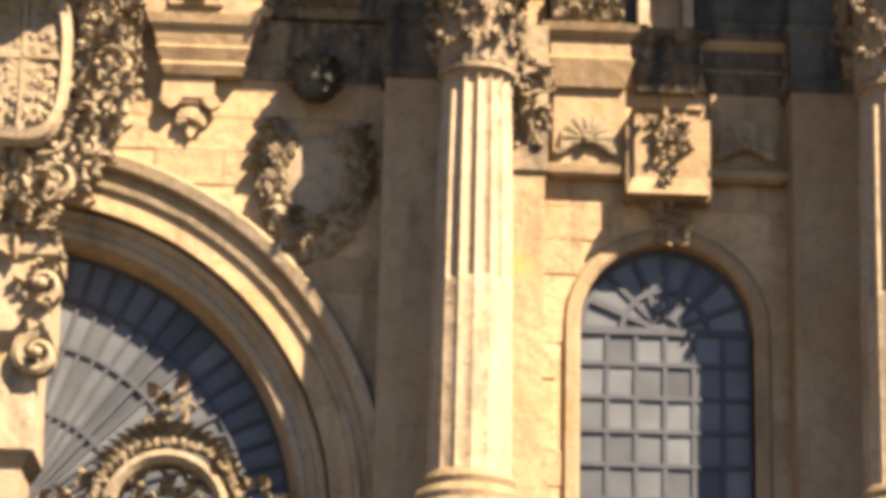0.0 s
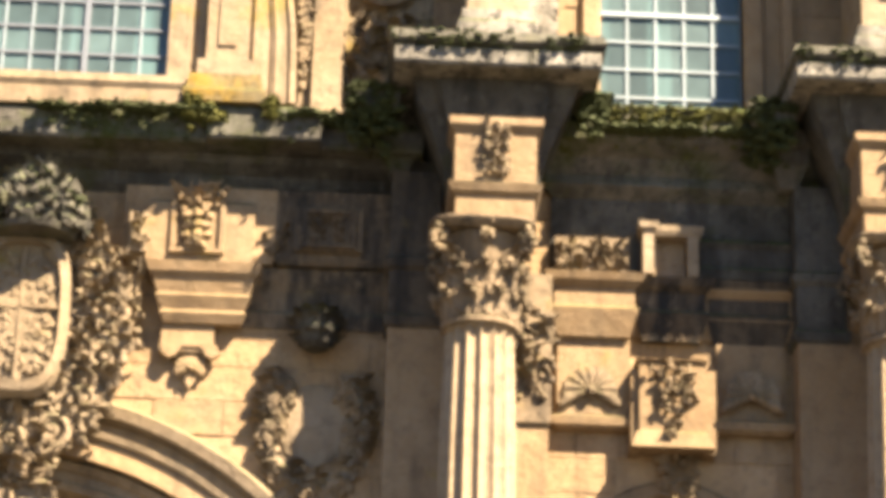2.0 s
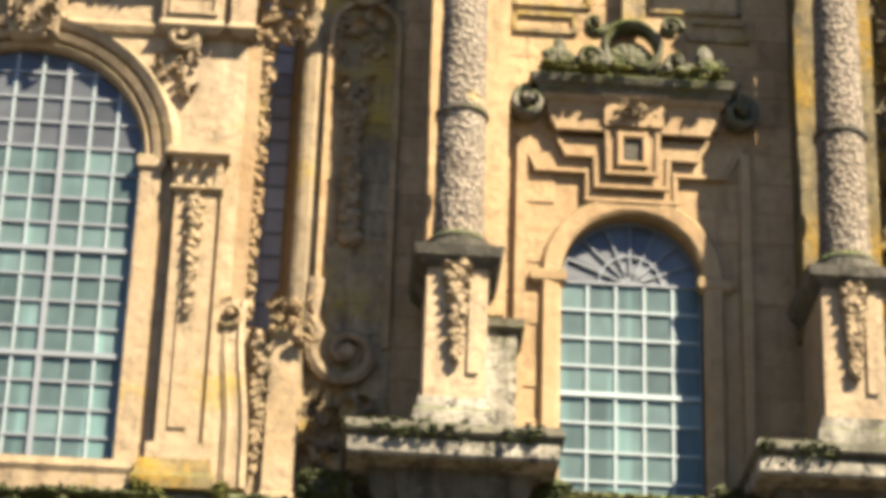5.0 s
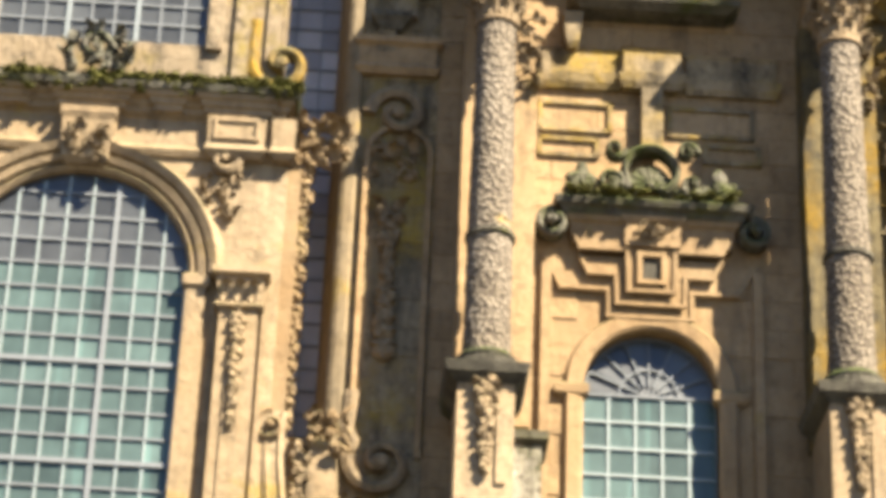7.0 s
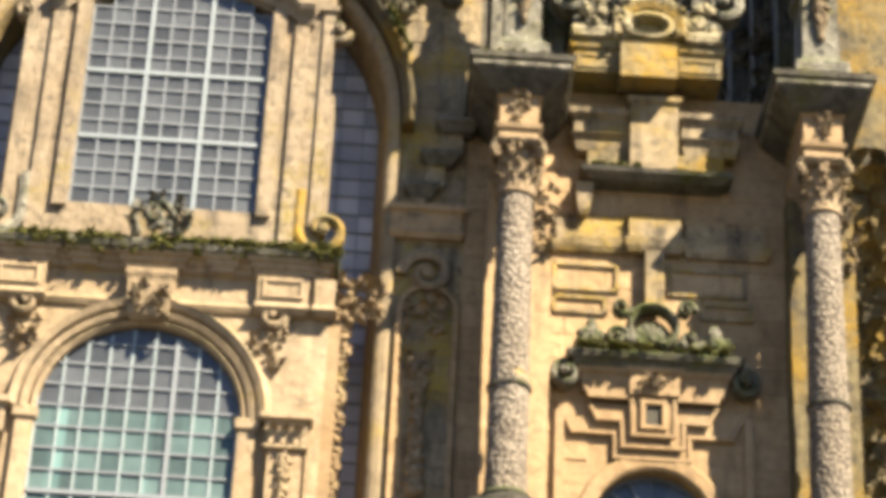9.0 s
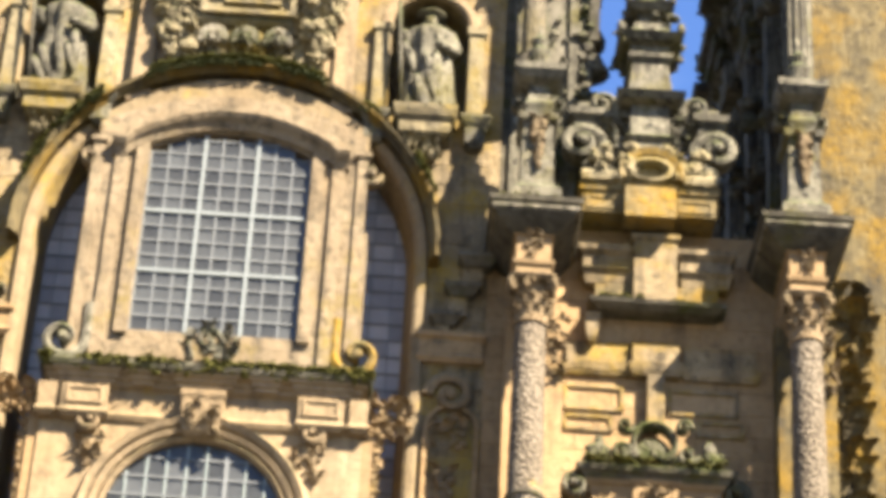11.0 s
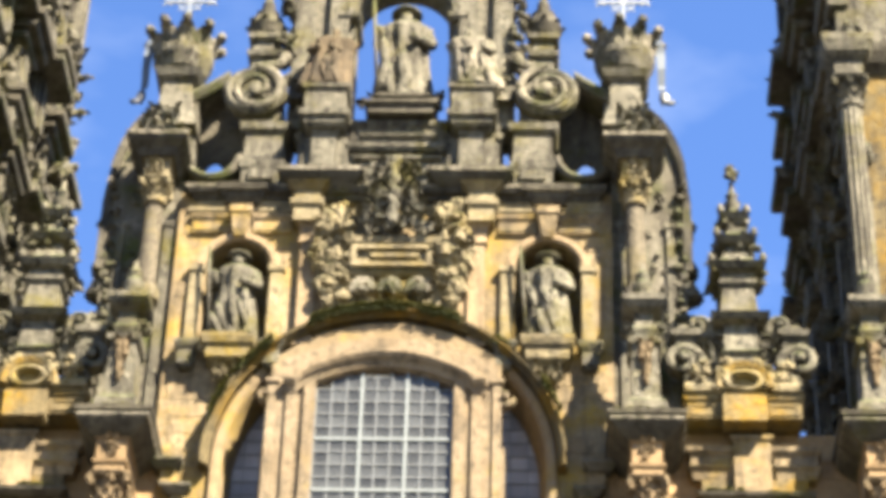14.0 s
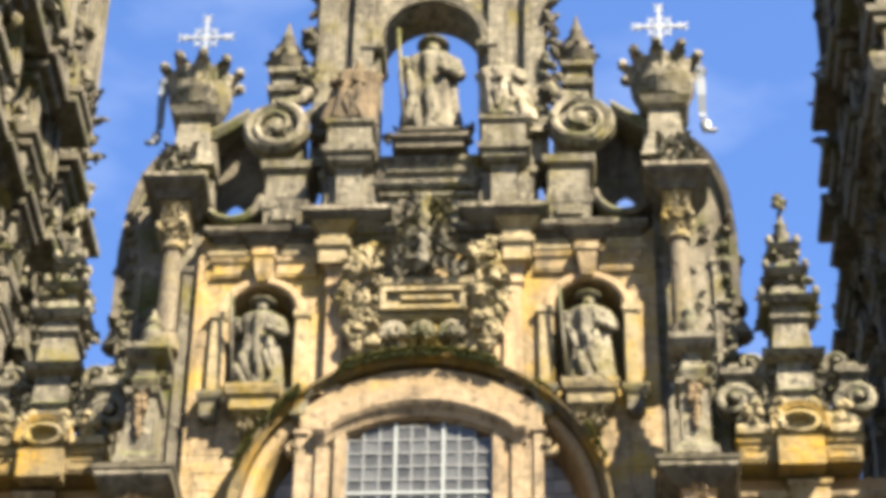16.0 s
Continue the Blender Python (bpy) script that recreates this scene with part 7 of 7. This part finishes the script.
# ---------- towers ----------
def tower():
    t = thing("tower", (16, 8, 0), "tall granite bell tower with ochre lichen and stacked broken cornices", "tower", "towers")
    bm = bmesh.new()
    box(bm, 11.6, 22, 0.3, 12.4, 0, 64)
    part("core", bm, TOWER, t)
    bm = bmesh.new()
    box(bm, 11.62, 22, 0.1, 0.3, 0, 47)
    part("front_wall", bm, GILT, t, "ochre lichen-covered front wall")
    # stepped projections of the flank, each with its own broken entablature
    for y, xo in ((0.75, 11.45), (2.7, 11.3), (4.7, 11.15), (6.7, 11.0), (9.2, 11.3), (11.8, 11.3)):
        k = 0.85 + 0.2 * random.random()
        broken = y in (0.75, 4.7, 9.2)
        for z0, z1, o in ((35.0, 43.2, 0.0), (49.6, 54.0, 0.05), (54.6, 64, 0.0)):
            bm = bmesh.new()
            for q, w in ((0.0, 0.6), (0.1, 0.42), (0.2, 0.2)):
                box(bm, xo + 0.1 - o - q, 11.65 - q, y - w - q * 0.5, y + w, z0 + q, z1 - q)
            box(bm, xo + 0.25, xo + 0.35, y - 0.68, y - 0.5, z0 + 0.4, z1 - 0.4)
            part("pilaster", bm, TOWER, t)
        for z0, z1, o in ((43.2, 43.45, 0.12), (43.45, 44.2, 0.22), (44.2, 44.45, 0.36), (44.45, 45.2, 0.12), (45.2, 45.4, 0.22), (45.4, 46.2, 0.14),
                          (46.2, 46.5, 0.32), (46.5, 46.8, 0.5), (46.8, 47.1, 0.66), (47.1, 48.6, 0.16), (48.6, 48.9, 0.36), (48.9, 49.2, 0.52), (49.2, 49.6, 0.25),
                          (51.0, 51.3, 0.3), (51.3, 51.6, 0.55), (51.6, 51.9, 0.75), (54.0, 54.3, 0.3), (54.3, 54.6, 0.55)):
            if not broken and z1 not in (44.2, 47.1, 51.9):
                continue
            bm = bmesh.new()
            d = o * k * random.uniform(0.85, 1.1)
            side = [(z0, 0.04), (z0 + 0.05, 0.0), (z1 - 0.06, -0.02), (z1, 0.05)]
            grid_faces(bm, [[bm.verts.new(p) for p in ((xo - d + e, y - 0.62 - o * 0.7 + e, z), (11.6, y - 0.62 - o * 0.7 + e, z), (11.6, y + 0.6 + o * 0.4 - e, z), (xo - d + e, y + 0.6 + o * 0.4 - e, z))] for z, e in side])
            part("entablature_block", bm, MOSSY if z1 - z0 < 0.32 else TOWER, t)
        bm = bmesh.new()
        for z in (43.75, 45.75, 47.8):
            for q in range(9):
                leaf(bm, (xo - 0.12, y + random.uniform(-0.5, 0.5), z + random.uniform(-0.25, 0.2)), (-1, random.uniform(-0.4, 0.4), 0), 0.4, 0.25, 0.6)
                lump(bm, (random.uniform(xo, xo + 0.4), y - 0.78, z + random.uniform(-0.25, 0.3)), (0.12, 0.1, 0.14), None, 0.6)
        part("carving", bm, GREY, t)
    bm = bmesh.new()
    rings = []
    for z, o in ((46.4, 0.0), (46.6, 0.25), (46.9, 0.4), (47.1, 0.45), (47.15, 0.0)):
        rings.append([bm.verts.new(p) for p in ((11.4 - o, 0.1 - o, z), (22.5, 0.1 - o, z), (22.5, 12.4 + o, z), (11.4 - o, 12.4 + o, z))])
    grid_faces(bm, rings)
    part("cornice", bm, DARK, t, "dark projecting cornice")
    for x in (11.42, 15.2):
        bm = bmesh.new()
        fluted(bm, x, -0.1, [(35.5, 0.34, 0.6), (38.6, 0.34, 0.6), (39.2, 0.32, 1), (45.0, 0.3, 1)], 14, 4, 0.14)
        part("column", bm, TOWER, t, "fluted corner column")
        bm = bmesh.new()
        capital_geo(bm, x, -0.1, 45.0, 45.9, 0.3, 0.46)
        stack(bm, x, 0.36, -0.45, 0.2, [(45.9, 0.0), (46.4, 0.0), (46.6, 0.2), (46.9, 0.3), (47.1, 0.3)])
        part("column_capital", bm, GREY, t)
    bm = bmesh.new()
    for _ in range(420):
        y, z = random.uniform(0.2, 12.0), random.uniform(35.5, 58)
        c = (random.uniform(10.95, 11.5), y, z)
        if random.random() < 0.5:
            leaf(bm, c, (-1, random.uniform(-0.8, 0.3), 0), random.uniform(0.2, 0.5) * random.choice((1, -1)), random.uniform(0.2, 0.35), 0.6)
        else:
            lump(bm, c, (random.uniform(0.1, 0.25), random.uniform(0.1, 0.3), random.uniform(0.12, 0.4)), None, 0.8)
    part("carving", bm, TOWER, t, "worn carving along the flank")
    bm = bmesh.new()
    for z in span(24, 34, 26):
        for _ in range(2):
            leaf(bm, (12.35 + random.uniform(-0.35, 0.35), 0.05, z), (random.uniform(-1, 1), -0.8, 0), 0.5, 0.35, 0.6)
    part("carving", bm, GILT, t)
    return t


mirrored(tower())

# ---------- moss and weeds on the ledges ----------
weeds("moss", -5.0, 4.0, -1.05, -0.7, 22.98, 420, 0.13, "green moss and weeds hanging on the stone ledge", 0.9)
for s in (-1, 1):
    weeds("moss", s * 2.55 - 0.6, s * 2.55 + 0.6, -1.02, -0.85, 0, 260, 0.1, "yellow moss cushion growing over the ledge", 1.0, YMOSS, lambda x: 23.2 - abs(random.gauss(0, 0.2)))
weeds("moss", -0.5, 0.7, -1.1, -0.5, 0, 60, 0.07, "moss tufts on the carved crown", 0.5, GREEN, lambda x: 22.15 - 0.9 * abs(x - 0.1))
weeds("moss", -5.0, 4.6, -0.98, -0.84, 0, 700, 0.055, "patchy moss on the face of the stone ledge", 1.0, GREEN, lambda x: 23.02 - abs(random.gauss(0, 0.18)))
weeds("moss", 7.4, 9.6, -0.62, -0.54, 0, 320, 0.06, "yellow-green moss on the face of the window sill", 1.0, YMOSS, lambda x: 23.48 - abs(random.gauss(0, 0.22)))
weeds("moss", 7.3, 9.9, -0.85, -0.4, 23.05, 300, 0.14, "thick green moss cushions under the side window", 0.9)
weeds("moss", 4.6, 7.35, -2.1, -1.7, 23.76, 120, 0.06, "thin moss on the column ledge")
weeds("moss", 9.9, 12.5, -2.1, -1.7, 23.76, 100, 0.06, "thin moss on the column ledge")
weeds("moss", -3.1, 3.1, -1.0, -0.7, 31.18, 480, 0.13, "yellow-green moss along the centrepiece cornice", 0.9, YMOSS)
weeds("moss", -4.1, 4.1, -0.54, -0.3, 0, 1500, 0.08, "yellow-green moss on the arch hood moulding", 0.8, YMOSS, lambda x: 34.4 + math.sqrt(max(0, 4.27 ** 2 - x * x)))
weeds("moss", -4.1, 4.1, -0.56, -0.46, 0, 900, 0.06, "dark moss along the lip of the arch hood", 1.0, GREEN, lambda x: 34.36 + math.sqrt(max(0, 4.2 ** 2 - x * x)) - abs(random.gauss(0, 0.07)))
weeds("moss", -3.1, 3.1, -1.03, -0.92, 0, 240, 0.09, "moss hanging over the edge of the centrepiece cornice", 1.0, YMOSS, lambda x: 31.14 - abs(random.gauss(0, 0.1)))
for s in (-1, 1):
    for cx in (6.0, 11.2):
        weeds("moss", s * cx - 1.38, s * cx + 1.38, -2.16, -2.04, 0, 260, 0.055, "moss fringe on the edge of the column ledge", 1.0, GREEN, lambda x: 23.68 - abs(random.gauss(0, 0.07)))
weeds("moss", -5.0, 5.0, -0.3, -0.05, 42.46, 260, 0.06, "thin moss along the gable cornice", 0.5, YMOSS)
for s in (-1, 1):
    weeds("moss", s * 8.5 - 1.2, s * 8.5 + 1.2, -0.55, -0.2, 33.5, 200, 0.1, "yellow moss on the broken cornice", 0.7, YMOSS)
    weeds("moss", s * 3.78 - 0.6, s * 3.78 + 0.6, -0.6, -0.2, 37.74, 60, 0.06, "moss on the niche ledge", 0.6, YMOSS)
    weeds("moss", s * 6.0 - 0.8, s * 6.0 + 0.8, -2.1, -1.6, 34.7, 90, 0.06, "moss on the upper column ledge", 0.5, YMOSS)
    weeds("moss", s * 11.2 - 0.8, s * 11.2 + 0.8, -2.1, -1.6, 34.7, 90, 0.06, "moss on the upper column ledge", 0.5, YMOSS)
weeds("moss", 7.2, 9.8, -0.65, -0.3, 29.93, 150, 0.08, "moss on the window pediment", 0.6, YMOSS)
for s in (-1, 1):
    for x0, x1 in ((4.1, 4.8), (7.15, 7.5), (9.4, 9.95)):
        a, b = sorted((s * x0, s * x1))
        weeds("moss", a, b, -1.3, -0.5, 0, 420, 0.1, "dark moss and weeds hanging beside the column block", 1.0, GREEN, lambda x: 23.35 - abs(random.gauss(0, 0.35)))
weeds("moss", 3.9, 5.2, -0.9, -0.2, 22.95, 120, 0.2, "weeds growing in the corner of the ledge", 0.5)


# ---------- ashlar facing of the walls, stone by stone ----------
bm = bmesh.new()
grid_faces(bm, [[bm.verts.new((x * (0.5 - e), y, z * (0.232 - e))) for x, z in ((-1, -1), (1, -1), (1, 1), (-1, 1))] for y, e in ((0.05, 0.0), (-0.012, 0.0), (-0.018, 0.008))])
block_mesh = {}
for mat in (WALL, WALL2):
    block_mesh[mat.name] = bpy.data.meshes.new("ashlar_block")
    bm.to_mesh(block_mesh[mat.name])
    block_mesh[mat.name].materials.append(mat)
bm.free()


def ashlar(wall, mat, x0, x1, z0, z1, free):
    z, row = z0, 0
    while z + 0.47 <= z1 + 0.01:
        x = x0
        first = 0.55 if row % 2 else 1.0
        while x < x1 - 0.3:
            w = min(first * random.uniform(0.9, 1.25), x1 - x)
            if x1 - x - w < 0.35:
                w = x1 - x
            first = 1.0
            if all(free(px, pz) for px in (x, x + w / 2, x + w) for pz in (z, z + 0.47)):
                ob = new("ashlar_block", block_mesh[mat.name])
                ob.parent = wall
                ob.matrix_basis = Matrix.Translation((x + w / 2, random.uniform(-0.003, 0.003), z + 0.235)) @ Matrix.Diagonal((w - 0.008, 1, 1, 1))
            x += w
        z, row = z + 0.47, row + 1


def clear_of(cx, hw, zs, margin):
    """True outside a round-headed opening."""
    return lambda x, z: (z > zs and math.hypot(x - cx, z - zs) > hw + margin) or (z <= zs and abs(x - cx) > hw + margin)


random.seed(77)
walls = {o.name: o for o in bpy.data.objects if o.name.startswith("wall_") and not o.parent}
ashlar(walls["wall_lower_centre"], WALL, -5.2, 5.2, 16.0, 22.55, clear_of(0, 4.2, 14.35, 0.5))
for s, nm in ((1, "south"), (-1, "north")):
    a, b = sorted((s * 5.2, s * 11.6))
    ashlar(walls["wall_lower_" + nm], WALL, a, b, 14.0, 23.1, clear_of(s * 8.46, 1.13, 17.08, 0.1))
    ashlar(walls["wall_upper_" + nm], WALL, a, b, 23.3, 35.2, clear_of(s * 8.5, 0.99, 26.9, 0.12))
    a, b = sorted((s * 2.5, s * 5.2))
    ashlar(walls["wall_gable_" + nm], WALL2, a, b, 37.75, 42.2, clear_of(s * 3.78, 0.8, 40.0, 0.1))
    a, b = sorted((s * 2.6, s * 5.2))
    ashlar(walls["wall_upper_centre"], WALL2, a, b, 23.0, 37.6, clear_of(0, 3.75, 34.36, 0.15))
